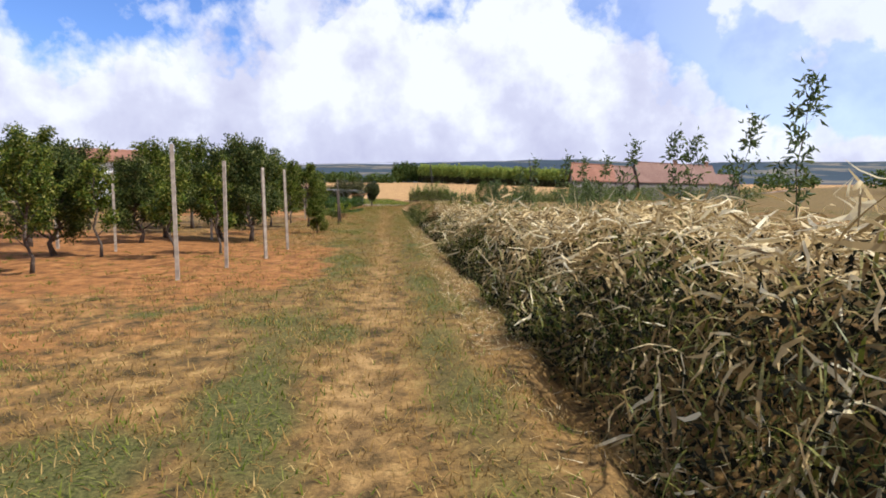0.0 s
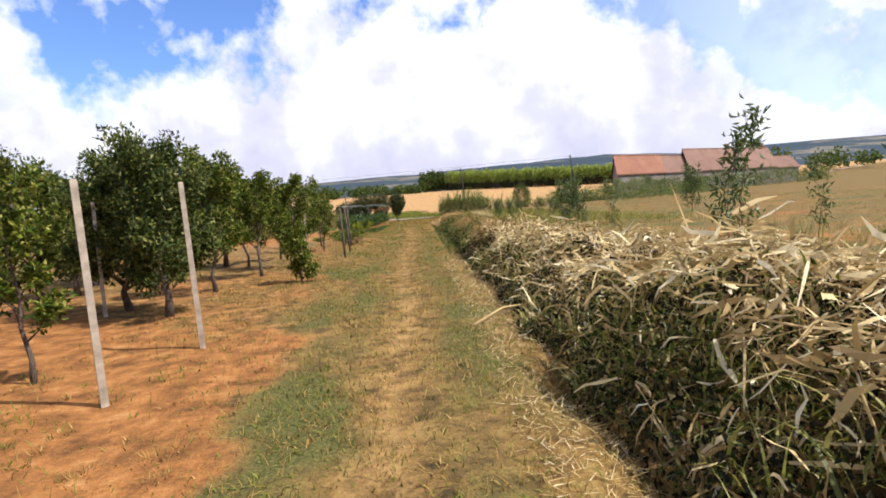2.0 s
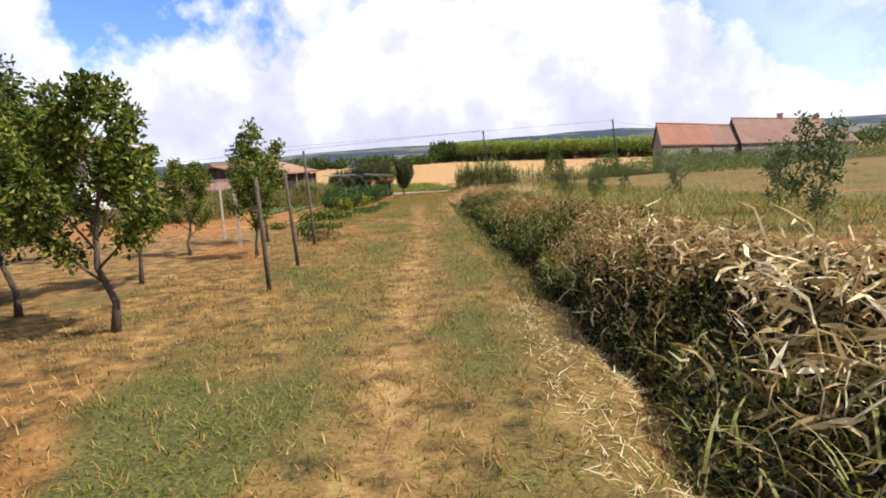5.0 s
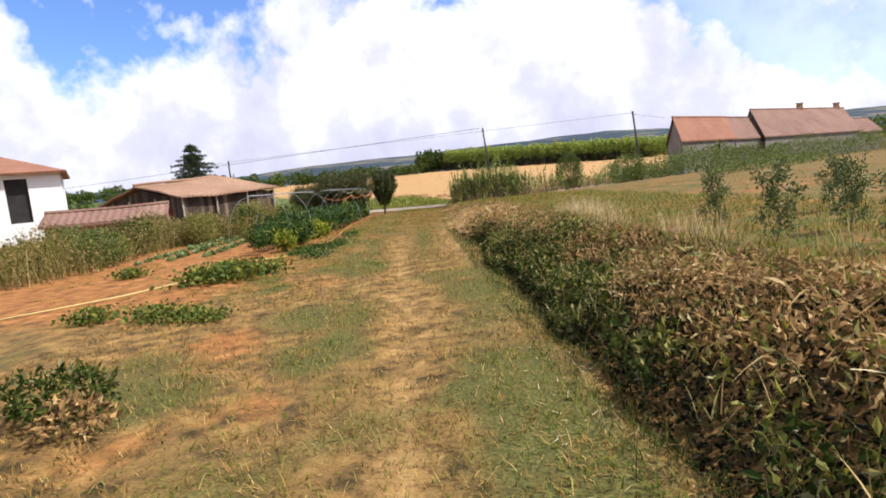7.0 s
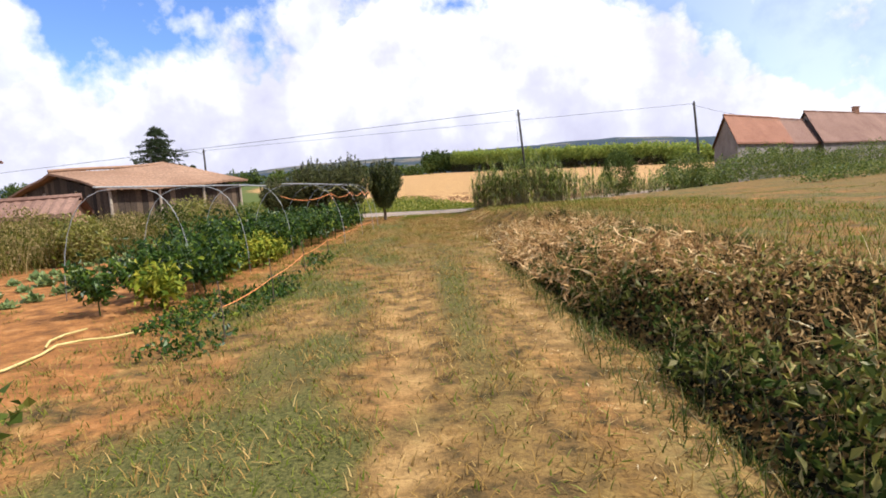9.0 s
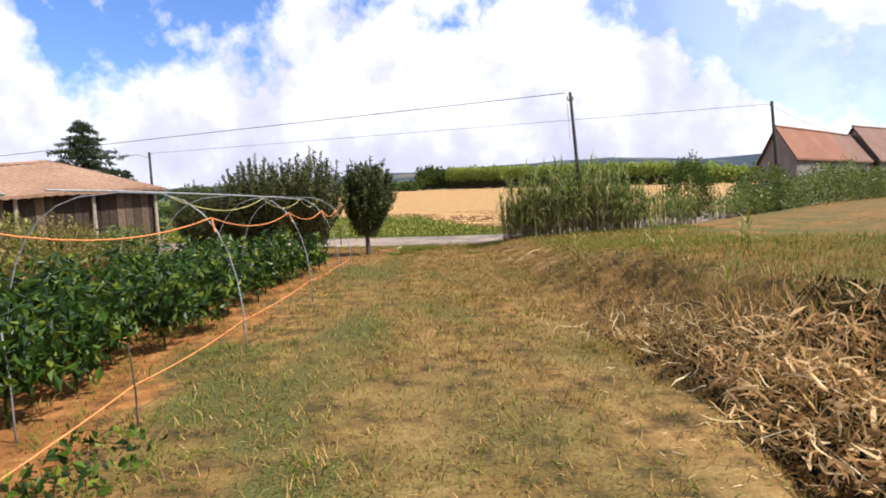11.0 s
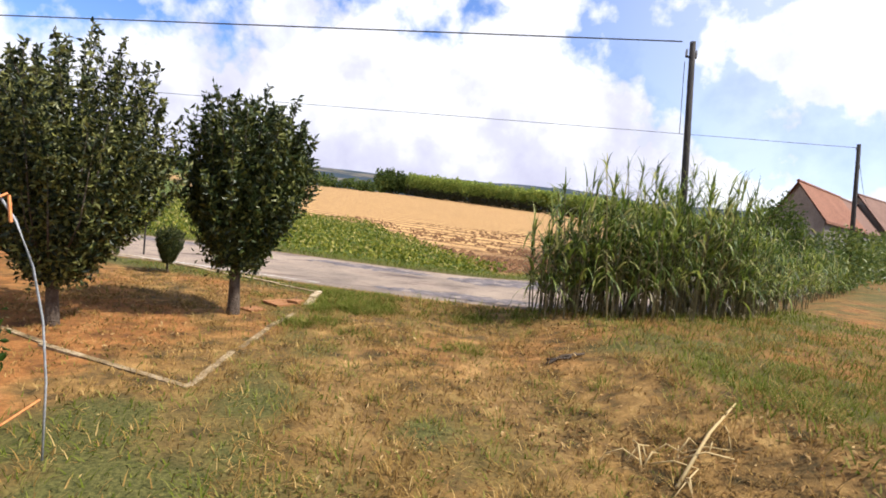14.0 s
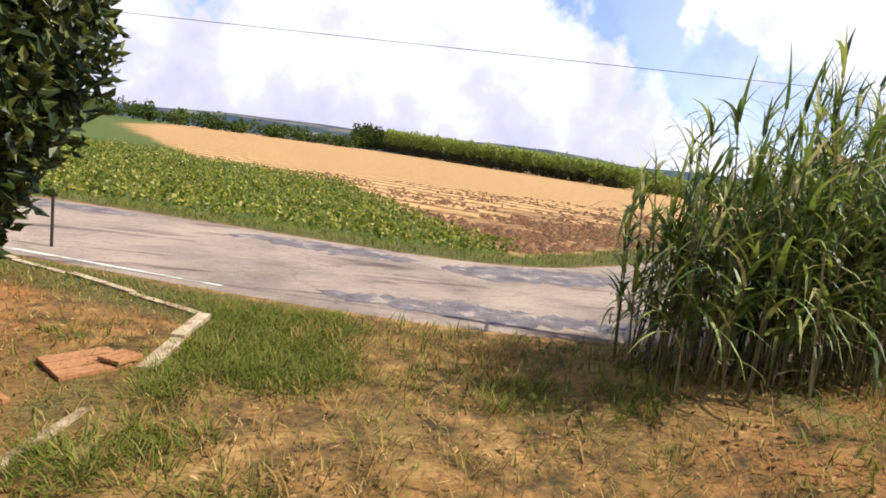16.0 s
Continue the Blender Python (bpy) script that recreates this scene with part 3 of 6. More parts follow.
c = mix(n, l, broken(attr("turned"), t_clod, 2.4), c, turned_c.outputs[0])
crop_c = ramp(n, [(0.3, (0.055, 0.08, 0.014)), (0.7, (0.12, 0.14, 0.028))])
l.new(t_mid.outputs["Fac"], crop_c.inputs[0])
c = mix(n, l, broken(attr("crop"), t_mid), c, crop_c.outputs[0])
# bluish wooded hills: the haze of distance is painted into their colour
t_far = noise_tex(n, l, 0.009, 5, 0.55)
hazy_hill_c = ramp(n, [(0.38, (0.026, 0.042, 0.062)), (0.56, (0.036, 0.055, 0.068)), (0.6, (0.2, 0.165, 0.12)), (0.65, (0.034, 0.052, 0.065))])
l.new(t_far.outputs["Fac"], hazy_hill_c.inputs[0])
c = mix(n, l, attr("hills"), c, hazy_hill_c.outputs[0])
fine_c = ramp(n, [(0.3, (0.48, 0.48, 0.48)), (0.7, (1.12, 1.12, 1.12))])
l.new(t_fine.outputs["Fac"], fine_c.inputs[0])
l.new(mix(n, l, 0.8, c, fine_c.outputs[0], "MULTIPLY"), b.inputs["Base Color"])
bp = n.new("ShaderNodeBump")
bp.inputs["Strength"].default_value, bp.inputs["Distance"].default_value = 0.7, 0.03
l.new(mix(n, l, 0.65, t_mid.outputs["Fac"], t_fine.outputs["Fac"]), bp.inputs["Height"])
l.new(bp.outputs[0], b.inputs["Normal"])
me.materials.append(gm)


# ---- road ----
def along(line, spacing):
    """Points and left normals at even steps along a polyline, corners rounded."""
    p = np.asarray(line, float)
    for _ in range(3):
        q = np.empty((2 * len(p) - 2, 2))
        q[0::2], q[1::2] = 0.75 * p[:-1] + 0.25 * p[1:], 0.25 * p[:-1] + 0.75 * p[1:]
        p = np.vstack([p[:1], q, p[-1:]])
    d = np.r_[0, np.cumsum(np.hypot(*np.diff(p, axis=0).T))]
    s = np.arange(0, d[-1], spacing)
    xy = np.stack([np.interp(s, d, p[:, k]) for k in (0, 1)], -1)
    t = unit(np.gradient(xy, axis=0))
    return xy, np.stack([-t[:, 1], t[:, 0]], -1)


def strip(soup, xy, nrm, lo, hi, z_off, edge=None):
    a = xy + nrm * (lo if edge is None else lo + edge[:, None])
    bb = xy + nrm * (hi if edge is None else hi + edge[:, None])
    va, vb = [np.c_[q, height(q[:, 0], q[:, 1]) + z_off] for q in (a, bb)]
    v = np.stack([va, vb], 1).reshape(-1, 3)
    k = np.arange(len(xy) - 1) * 2
    soup.add(v, np.stack([k, k + 2, k + 3, k + 1], -1))


rxy, rn = along(ROAD, 0.5)
rs = Soup()
for lo, hi in ((-2.05, -1.0), (-1.0, 0.0), (0.0, 1.0), (1.0, 2.05)):
    strip(rs, rxy, rn, lo, hi, 0.012)
for near_side in (-1, 1):
    lip = [np.c_[rxy + rn * near_side * w, height(*(rxy + rn * near_side * w).T) + z] for w, z in ((2.05, 0.012), (2.35, -0.04))]
    k = np.arange(len(rxy) - 1) * 2
    quad = np.stack([k, k + 2, k + 3, k + 1], -1)
    rs.add(np.stack(lip, 1).reshape(-1, 3), quad if near_side < 0 else quad[:, ::-1])
am, n, l, b = shader("worn_asphalt", 0.95, 0.35, 45.0, 0.1)
big, fin = noise_tex(n, l, 0.55, 6, 0.6), noise_tex(n, l, 30.0, 5, 0.7)
r0 = ramp(n, [(0.34, (0.2, 0.155, 0.125)), (0.44, (0.265, 0.205, 0.158)), (0.52, (0.32, 0.245, 0.185)), (0.64, (0.37, 0.285, 0.213))])
l.new(big.outputs["Fac"], r0.inputs[0])
lie = n.new("ShaderNodeMapping")
lie.inputs["Rotation"].default_value, lie.inputs["Scale"].default_value = (0, 0, radians(17)), (0.4, 2.4, 1.0)
wc = n.new("ShaderNodeTexCoord")
l.new(wc.outputs["Object"], lie.inputs[0])
streak = n.new("ShaderNodeTexNoise")
streak.inputs["Scale"].default_value, streak.inputs["Detail"].default_value, streak.inputs["Roughness"].default_value = 1.1, 8, 0.62
l.new(lie.outputs[0], streak.inputs["Vector"])
r1 = ramp(n, [(0.36, (0.42, 0.38, 0.42)), (0.41, (0.6, 0.56, 0.6)), (0.425, (0.96, 0.95, 0.95)), (0.53, (1.0, 1.0, 1.0)), (0.537, (0.32, 0.3, 0.32)), (0.545, (1.0, 1.0, 1.0))])
l.new(streak.outputs["Fac"], r1.inputs[0])
r2 = ramp(n, [(0.3, (0.75, 0.75, 0.75)), (0.7, (1.12, 1.12, 1.12))])
l.new(fin.outputs["Fac"], r2.inputs[0])
cell = n.new("ShaderNodeTexVoronoi")
cell.feature, cell.inputs["Scale"].default_value = "DISTANCE_TO_EDGE", 0.42
warp = mix(n, l, 0.6, wc.outputs["Object"], noise_tex(n, l, 1.6, 6, 0.7).outputs["Color"], "ADD")
l.new(warp, cell.inputs["Vector"])
crack = ramp(n, [(0.0, (0.3, 0.28, 0.28)), (0.006, (0.6, 0.57, 0.57)), (0.012, (1.0, 1.0, 1.0))])
l.new(cell.outputs["Distance"], crack.inputs[0])
worn = mix(n, l, 0.32, mix(n, l, 0.8, r0.outputs[0], r1.outputs[0], "MULTIPLY"), crack.outputs[0], "MULTIPLY")
l.new(mix(n, l, 1.0, worn, r2.outputs[0], "MULTIPLY"), b.inputs["Base Color"])
road = tagged(rs.part("road", am, None), "cracked pale grey asphalt lane", "road", kind="structure")
ls = Soup()
near = np.where((rxy[:, 0] > -20) & (rxy[:, 0] < 3.2))[0]
for k in range(0, len(near) - 6, 6):
    run = near[k : k + 5 + (k // 6) % 3]
    strip(ls, rxy[run], rn[run], -1.98 - 0.01 * (k % 4), -1.93 + 0.01 * (k % 3), 0.016)
tagged(ls.part("edge_line", M_LINE, road), "worn white edge line")
# older, darker repairs along both edges
for x0, x1, lo, hi, seed in ((0.2, 3.4, -1.85, -1.2, 1.0), (-2.2, 1.2, 0.9, 1.75, 2.0), (1.4, 5.5, 0.5, 1.85, 3.0), (-7.5, -4.0, 1.1, 1.8, 4.0), (4.2, 8.0, -1.8, -0.9, 5.0)):
    line, across = along(ROAD, 0.07)
    run = np.where((line[:, 0] > x0) & (line[:, 0] < x1))[0]
    k = np.linspace(0, 1, len(run))
    ends = np.sqrt(np.clip(np.sin(np.pi * k), 0, 1))
    mid, half = (lo + hi) / 2 + 0.12 * wave(k * 9, k * 4, 1.0, seed), (hi - lo) / 2 * ends * (1 + 0.3 * wave(k * 14, k * 7, 1.0, seed + 3))
    chips = np.random.default_rng(int(seed)).normal(0, 0.07, (2, len(run)))
    sides = [line[run] + across[run] * (mid + q * half + chip)[:, None] for q, chip in zip((-1, 1), chips)]
    v = np.stack([np.c_[q, height(q[:, 0], q[:, 1]) + 0.016] for q in sides], 1).reshape(-1, 3)
    j = np.arange(len(run) - 1) * 2
    tagged(Soup().add(v, np.stack([j, j + 2, j + 3, j + 1], -1)).part("asphalt_repair", M_REPAIR, road), "dark rough asphalt repair")


# ---- trees ----
def limbs(soup, base, top, r0, count, g, spread, start=0.35, rise=0.6, length=None):
    """A bent trunk with limbs; returns the places where leaves sit."""
    base, top = np.asarray(base, float), np.asarray(top, float)
    k = np.linspace(0, 1, 7)[:, None]
    bend = np.c_[g.normal(0, 0.05, 7), g.normal(0, 0.05, 7), np.zeros(7)] * (k * (1.2 - k)) * 2
    path = base + (top - base) * k + bend * np.linalg.norm(top - base)
    soup.tube(path, r0 * (1 - 0.85 * k[:, 0]) * (1 + 0.35 * np.exp(-k[:, 0] * 18)), 8)
    tips = [path[-1]]
    full = np.linalg.norm(top - base)
    for j in range(count):
        s = start + (0.97 - start) * (j + g.uniform(0, 0.6)) / count
        at = np.array([np.interp(s, k[:, 0], path[:, q]) for q in range(3)])
        az = j * 2.4 + g.uniform(-0.5, 0.5)
        ln = spread * (1.15 - 0.6 * s) * g.uniform(0.75, 1.2)
        d = np.array([math.cos(az), math.sin(az), rise * g.uniform(0.6, 1.4)])
        m = np.linspace(0, 1, 4)[:, None]
        q = at + d * ln * m + np.array([0, 0, 0.15 * full * spread]) * m**2 * 0.5 + g.normal(0, 0.03, (4, 3)) * m
        soup.tube(q, r0 * 0.45 * (1.05 - s * 0.5) * (1 - 0.8 * m[:, 0]), 5)
        tips += [q[1] * 0.4 + q[2] * 0.6, q[2], q[3], (q[2] + q[3]) / 2]
    return np.array(tips)


def make_tree(seed, h, trunk_h, r0, spread, count, clump, per, leaf, mat, label, group, rise=0.6, squash=0.8, category="tree", slim=0.5):
    g = np.random.default_rng(seed)
    root = thing("fruit_tree", (0, 0, 0), label, category, group)
    wood = Soup()
    tips = limbs(wood, (0, 0, -0.08), (g.normal(0, 0.08), g.normal(0, 0.08), h * 0.88), r0, count, g, spread, trunk_h / h, rise)
    wood.part("trunk", M_BARK, root, "", True)
    pts, outs = [], []
    for tip in tips:
        m = int(per * g.uniform(0.5, 1.4))
        o = unit(g.normal(0, 1, (m, 3))) * (g.uniform(0, 1, (m, 1)) ** 0.6) * clump * g.uniform(0.7, 1.25) * np.array([1, 1, squash])
        pts.append(tip + o)
        outs.append(o / clump)
    pts, outs = np.concatenate(pts), np.concatenate(outs)
    keep = pts[:, 2] > trunk_h * 0.7
    v, f = leaves(pts[keep], leaf, g, 0.1, outs[keep] * 0.8, slim)
    Soup().add(v, f).part("crown", mat, root)
    return root


def place_copy(proto, x, y, turn, scale=1.0, tall=1.0, z=None):
    own = proto.scale
    m = pose(x, y, ground_z(x, y) if z is None else z, 0, 0, turn) @ Matrix.Diagonal((scale / own.x, scale / own.y, scale * tall / own.z, 1))
    return copy_thing(proto, m)


def settle(proto, x, y, turn, scale=1.0, tall=1.0):
    proto.matrix_basis = pose(x, y, ground_z(x, y), 0, 0, turn) @ Matrix.Diagonal((scale, scale, scale * tall, 1))


ORCHARD = "fruit trees of the orchard"
open_tree = make_tree(1, 2.75, 0.7, 0.045, 0.72, 15, 0.2, 100, 0.085, M_ORCHARD, "young fruit tree with dark green open crown", ORCHARD, 1.15)
dense_tree = make_tree(2, 3.0, 0.45, 0.07, 0.85, 22, 0.31, 230, 0.085, M_DENSE, "dense dark green fruit tree branched low", ORCHARD, 0.6, 0.9)
tall_tree = make_tree(3, 3.2, 0.7, 0.07, 0.9, 20, 0.26, 130, 0.09, M_ORCHARD, "tall fruit tree with upright leafy limbs", ORCHARD, 1.2)
slim_tree = make_tree(4, 2.2, 0.45, 0.03, 0.42, 9, 0.17, 70, 0.08, M_ORCHARD, "thin young fruit tree with sparse leaves", ORCHARD, 1.0)
low_tree = make_tree(5, 1.2, 0.1, 0.03, 0.35, 9, 0.2, 110, 0.08, M_ORCHARD, "low bushy fruit tree leafy to the ground", ORCHARD, 0.9)
settle(open_tree, -4.3, 19.5, 20, 1.0, 1.08)
settle(dense_tree, -5.3, 17.9, 0, 0.95)
settle(tall_tree, -7.9, 22.9, 10, 1.0)
settle(slim_tree, -4.03, 13.45, 0)
settle(low_tree, -2.6, 20.1, 0, 0.82, 1.3)
for proto, x, y, turn, s in (
    (open_tree, -4.0, 21.9, 100, 0.95), (open_tree, -3.45, 23.7, 200, 0.95), (open_tree, -3.65, 29.3, 300, 0.72), (dense_tree, -6.2, 25.6, 140, 1.12), (dense_tree, -6.7, 23.6, 75, 0.8), (open_tree, -5.2, 24.7, 160, 0.9), (open_tree, -4.7, 26.7, 290, 0.8),
    (open_tree, -8.9, 28.0, 250, 0.9), (dense_tree, -9.6, 24.3, 60, 0.9), (open_tree, -5.4, 30.2, 30, 0.75), (slim_tree, -4.75, 12.6, 80, 1.0),
    (dense_tree, -7.2, 16.6, 210, 0.8), (tall_tree, -7.2, 18.4, 310, 0.85), (dense_tree, -8.0, 20.8, 130, 0.95), (open_tree, -9.8, 26.0, 75, 1.0),
    (dense_tree, -7.6, 13.2, 30, 0.8), (tall_tree, -9.6, 15.6, 170, 0.9), (dense_tree, -10.4, 19.0, 280, 1.0), (open_tree, -11.6, 22.5, 10, 1.0),
    (dense_tree, -9.8, 10.6, 90, 0.85), (open_tree, -6.4, 10.4, 190, 0.8), (tall_tree, -12.4, 13.2, 220, 0.9), (dense_tree, -13.0, 17.0, 330, 1.0),
    (open_tree, -8.6, 30.6, 160, 0.8), (dense_tree, -12.4, 27.6, 200, 0.95), (dense_tree, -7.6, 7.2, 250, 0.8), (slim_tree, -6.5, 13.0, 20, 1.1),
):
    place_copy(proto, x, y, turn, s)
place_copy(dense_tree, -4.15, 16.9, 150, 0.88, 1.14)
place_copy(slim_tree, -4.25, 32.2, 130, 1.3, 1.05)


def post(x, y, tall, lean=(0, 0), thick=0.031, label="weathered square wooden post standing in dry soil"):
    root = Soup()
    zs = (-0.2, 0.0, tall * 0.5, tall - 0.01, tall)
    rings = []
    for k, z in enumerate(zs):
        t = thick * (1.0, 1.0, 0.95, 0.9, 0.7)[k]
        rings.append([(lean[0] * z - t, lean[1] * z - t, z), (lean[0] * z + t, lean[1] * z - t, z), (lean[0] * z + t, lean[1] * z + t, z), (lean[0] * z - t, lean[1] * z + t, z)])
    f = [(4 * k + a, 4 * k + (a + 1) % 4, 4 * k + 4 + (a + 1) % 4, 4 * k + 4 + a) for k in range(4) for a in range(4)] + [(16, 17, 18, 19)]
    root.add(np.array(rings).reshape(-1, 3), f)
    ob = root.part("wooden_post", M_POST)
    ob.matrix_basis = pose(x, y, ground_z(x, y), 0, 0, (x * 37 + y * 11) % 40)
    return tagged(ob, label, "post", "orchard posts")


for x, y, tall, lean in (
    (-3.53, 9.44, 2.25, (0.0, 0.0)), (-3.19, 11.03, 2.08, (0.01, 0)), (-2.76, 12.5, 2.02, (-0.01, 0)), (-2.62, 14.38, 2.05, (-0.02, 0)), (-8.55, 15.0, 2.0, (0, 0)),
    (-6.75, 14.2, 1.95, (0.01, 0)), (-8.8, 22.9, 1.9, (0, 0)), (-5.42, 17.3, 2.0, (0.01, 0)), (-5.92, 33.7, 1.6, (0, 0)), (-4.73, 31.5, 2.1, (-0.02, 0)),
):
    post(x, y, tall, lean)
for x, y, tall, lean in ((-2.33, 25.57, 1.6, -0.03), (-2.42, 27.7, 1.65, -0.06), (-2.77, 30.9, 2.2, -0.04)):
    ob = Soup().tube([(0, 0, -0.2), (lean * 0.8, 0, 0.8), (lean * tall, 0, tall)], [0.034, 0.032, 0.028], 8).part("round_stake", M_BARK, None, "", True)
    ob.matrix_basis = pose(x, y, ground_z(x, y))
    tagged(ob, "dark round wooden stake leaning in dry grass", "post", "round stakes by the track")


# ---- upright trees by the lane ----
def shoot_tree(seed, h=2.7, r=0.72, foot=0.5, leaf_mat=M_SHOOT):
    """A pruned tree whose crown is a bundle of steep leafy shoots."""
    g = np.random.default_rng(seed)
    root = thing("lane_tree", (0, 0, 0), "pruned round tree with upright leafy shoots", "tree", "trees beside the lane")
    wood = Soup()
    wood.tube([(0, 0, -0.1), (0.01, 0, 0.1), (-0.01, 0.02, foot), (0.02, 0, 0.9)], [0.1, 0.075, 0.062, 0.05], 9)
    pts = []
    for j in range(230):
        az, q = g.uniform(0, 2 * np.pi), math.sqrt(g.uniform(0, 1))
        start = np.array([0.25 * q * math.cos(az), 0.25 * q * math.sin(az), foot + g.uniform(0.0, 0.5)])
        top_h = h * (0.96 - 0.1 * q * q) * g.uniform(0.5, 1.0) ** 0.7
        end = np.array([0.1 + r * q * math.cos(az) * g.uniform(0.85, 1.15), r * q * math.sin(az) * g.uniform(0.85, 1.15), top_h])
        mid = np.array([end[0] * 0.7, end[1] * 0.7, start[2] + 0.4 * (end[2] - start[2])])
        if j % 9 == 0:
            wood.tube([start, mid, end], [0.014, 0.008, 0.002], 4)
        s = g.uniform(0, 1, (190, 1))
        line = (1 - s) ** 2 * start + 2 * s * (1 - s) * mid + s**2 * end
        pts.append(line + g.normal(0, 0.035, (190, 3)) * (1.5 - s))
    # this year's shoots stand out above the crown like feathers
    for j in range(34):
        az, q = j * 2.4, math.sqrt((j + 0.5) / 34)
        start = np.array([0.1 + 0.8 * r * q * math.cos(az), 0.8 * r * q * math.sin(az), h * (0.82 - 0.14 * q * q)])
        end = start + np.array([0.14 * q * math.cos(az) + g.normal(0, 0.04), 0.14 * q * math.sin(az) + g.normal(0, 0.04), h * g.uniform(0.12, 0.25)])
        wood.tube([start, (start + end) / 2, end], [0.006, 0.005, 0.002], 4)
        s = g.uniform(0, 1, (70, 1)) ** 0.8
        pts.append(start + (end - start) * s + g.normal(0, 0.022, (70, 3)) * (1.3 - s))
    wood.part("trunk", M_BARK, root, "", True)
    v, f = leaves(np.concatenate(pts), 0.08, g, 0.5, None, 0.45)
    Soup().add(v, f).part("crown", leaf_mat, root)
    return root


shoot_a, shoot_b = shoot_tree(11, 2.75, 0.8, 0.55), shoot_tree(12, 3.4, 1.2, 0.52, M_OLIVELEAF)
settle(shoot_a, -1.93, 61.55, 0)
settle(shoot_b, -3.46, 60.45, 40, 0.86, 1.0)
for proto, x, y, turn, s in ((shoot_b, -5.1, 61.7, 100, 0.86), (shoot_b, -6.2, 63.7, 200, 0.7), (shoot_b, -7.8, 65.0, 30, 0.62), (shoot_b, -6.8, 61.8, 250, 0.66), (shoot_a, -3.72, 64.5, 80, 0.3), (shoot_a, -5.4, 65.0, 70, 0.5)):
    place_copy(proto, x, y, turn, s)

# ---- spruce ----
spruce = thing("spruce", (-20.0, 79.5, 0.0), "dark spruce behind the farm roofs", "tree")
g = np.random.default_rng(21)
wood, needles = Soup(), []
wood.tube([(0, 0, -0.2), (0, 0, 3.5), (0, 0, 7.3)], [0.2, 0.11, 0.02], 8)
for whorl in np.arange(0.9, 7.2, 0.36):
    for k in range(8):
        z = whorl + g.uniform(-0.1, 0.1)
        reach_out = (1.0 * (7.5 - z) ** 0.88) * g.uniform(0.6, 1.1) + 0.08
        az = k * 0.785 + whorl * 3.0 + g.uniform(-0.25, 0.25)
        d = np.array([math.cos(az), math.sin(az), 0.0])
        end = d * reach_out + np.array([0, 0, z - 0.16 * reach_out])
        mid = d * reach_out * 0.55 + np.array([0, 0, z - 0.15 * reach_out])
        wood.tube([(0, 0, z), mid, end], [0.028, 0.018, 0.005], 4)
        m = int(40 + 60 * reach_out)
        q = g.uniform(0.08, 1, (m, 1))
        line = (1 - q) ** 2 * np.array([0, 0, z]) + 2 * q * (1 - q) * mid + q**2 * end
        wide = np.array([-d[1], d[0], 0]) * g.normal(0, 0.17, (m, 1)) * (1.15 - q) * min(1.0, reach_out)
        needles.append(line + wide + np.c_[np.zeros((m, 2)), g.normal(-0.03, 0.035, m)])
wood.part("trunk", M_BARK, spruce, "", True)
v, f = leaves(np.concatenate(needles), 0.17, g, -0.15, None, 0.4)
Soup().add(v, f).part("crown", M_SPRUCE, spruce)


copy_thing(spruce, pose(-17.0, 78.2, 0) @ Matrix.Diagonal((0.45, 0.45, 0.57, 1)))


# ---- far woods ----
def far_wood(name, spots, mat, label, leaf=1.1, per=200, seed=5):
    """Many crowns far off as one mesh of leaf clumps. Spots: x, y, top, radius, foot."""
    g = np.random.default_rng(seed)
    pts = []
    for x, y, top, rad, foot in spots:
        o = unit(g.normal(0, 1, (per, 3))) * g.uniform(0.3, 1, (per, 1)) ** 0.5
        hh = (top - foot) / 2
        q = np.array([x, y, foot + hh]) + o * np.array([rad, rad, hh]) * g.uniform(0.8, 1.12)
        pts.append(q)
    v, f = leaves(np.concatenate(pts), leaf, g, 0.2, None, 0.8)
    ob = Soup().add(v, f).part(name, mat)
    return tagged(ob, label, "trees", kind="stuff")


g = np.random.default_rng(31)
spots = [(x + g.normal(0, 1.0), 328 + g.normal(0, 3), 19.8 + g.uniform(-1.5, 1.2), 3.2, 7.5) for x in np.linspace(5.0, 15.5, 8)] + [(x, 326, 16 + g.uniform(-1, 2), 2.6, 7.5) for x in np.linspace(4, 17, 6)]
far_wood("distant_tree_clump", spots, M_FARLEAF, "dark clump of broad trees at the field's end", 1.2, 260)
spots = []
for s in np.linspace(0, 1.3, 165):
    for row in range(2):
        x, y = 18 + 56 * s + row * 4 + g.normal(0, 0.5), 322 - 118 * s + row * 5 + g.normal(0, 1)
        zb = ground_z(x, y)
        spots.append((x, y, zb + 10.8 - 4.1 * s - 9.0 * max(0.0, s - 1.0) + g.uniform(-0.6, 0.6), 1.9, zb + (2.6 - 1.0 * s if s < 1 else 0.0)))
far_wood("poplar_plantation", spots, M_POPLAR, "light green poplar plantation beyond the stubble field", 0.8, 130)
# added band of dark leaves, standing in for the dark trunk zone below the crowns
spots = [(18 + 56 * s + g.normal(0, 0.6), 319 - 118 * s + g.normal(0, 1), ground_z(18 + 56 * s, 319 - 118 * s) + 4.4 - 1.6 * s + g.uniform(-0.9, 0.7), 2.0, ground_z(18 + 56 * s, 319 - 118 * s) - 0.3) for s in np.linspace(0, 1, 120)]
far_wood("poplar_foot_band", spots, M_POPLAR_FOOT, "dark leaf band at the foot of the poplar plantation", 0.6, 110, 7)
spots = [(x + g.normal(0, 2), 305 + 0.25 * x + g.normal(0, 6), ground_z(x, 305) + g.uniform(3.0, 6.5), g.uniform(2.5, 4.5), ground_z(x, 305) - 0.5) for x in np.linspace(-190, 1, 105)]
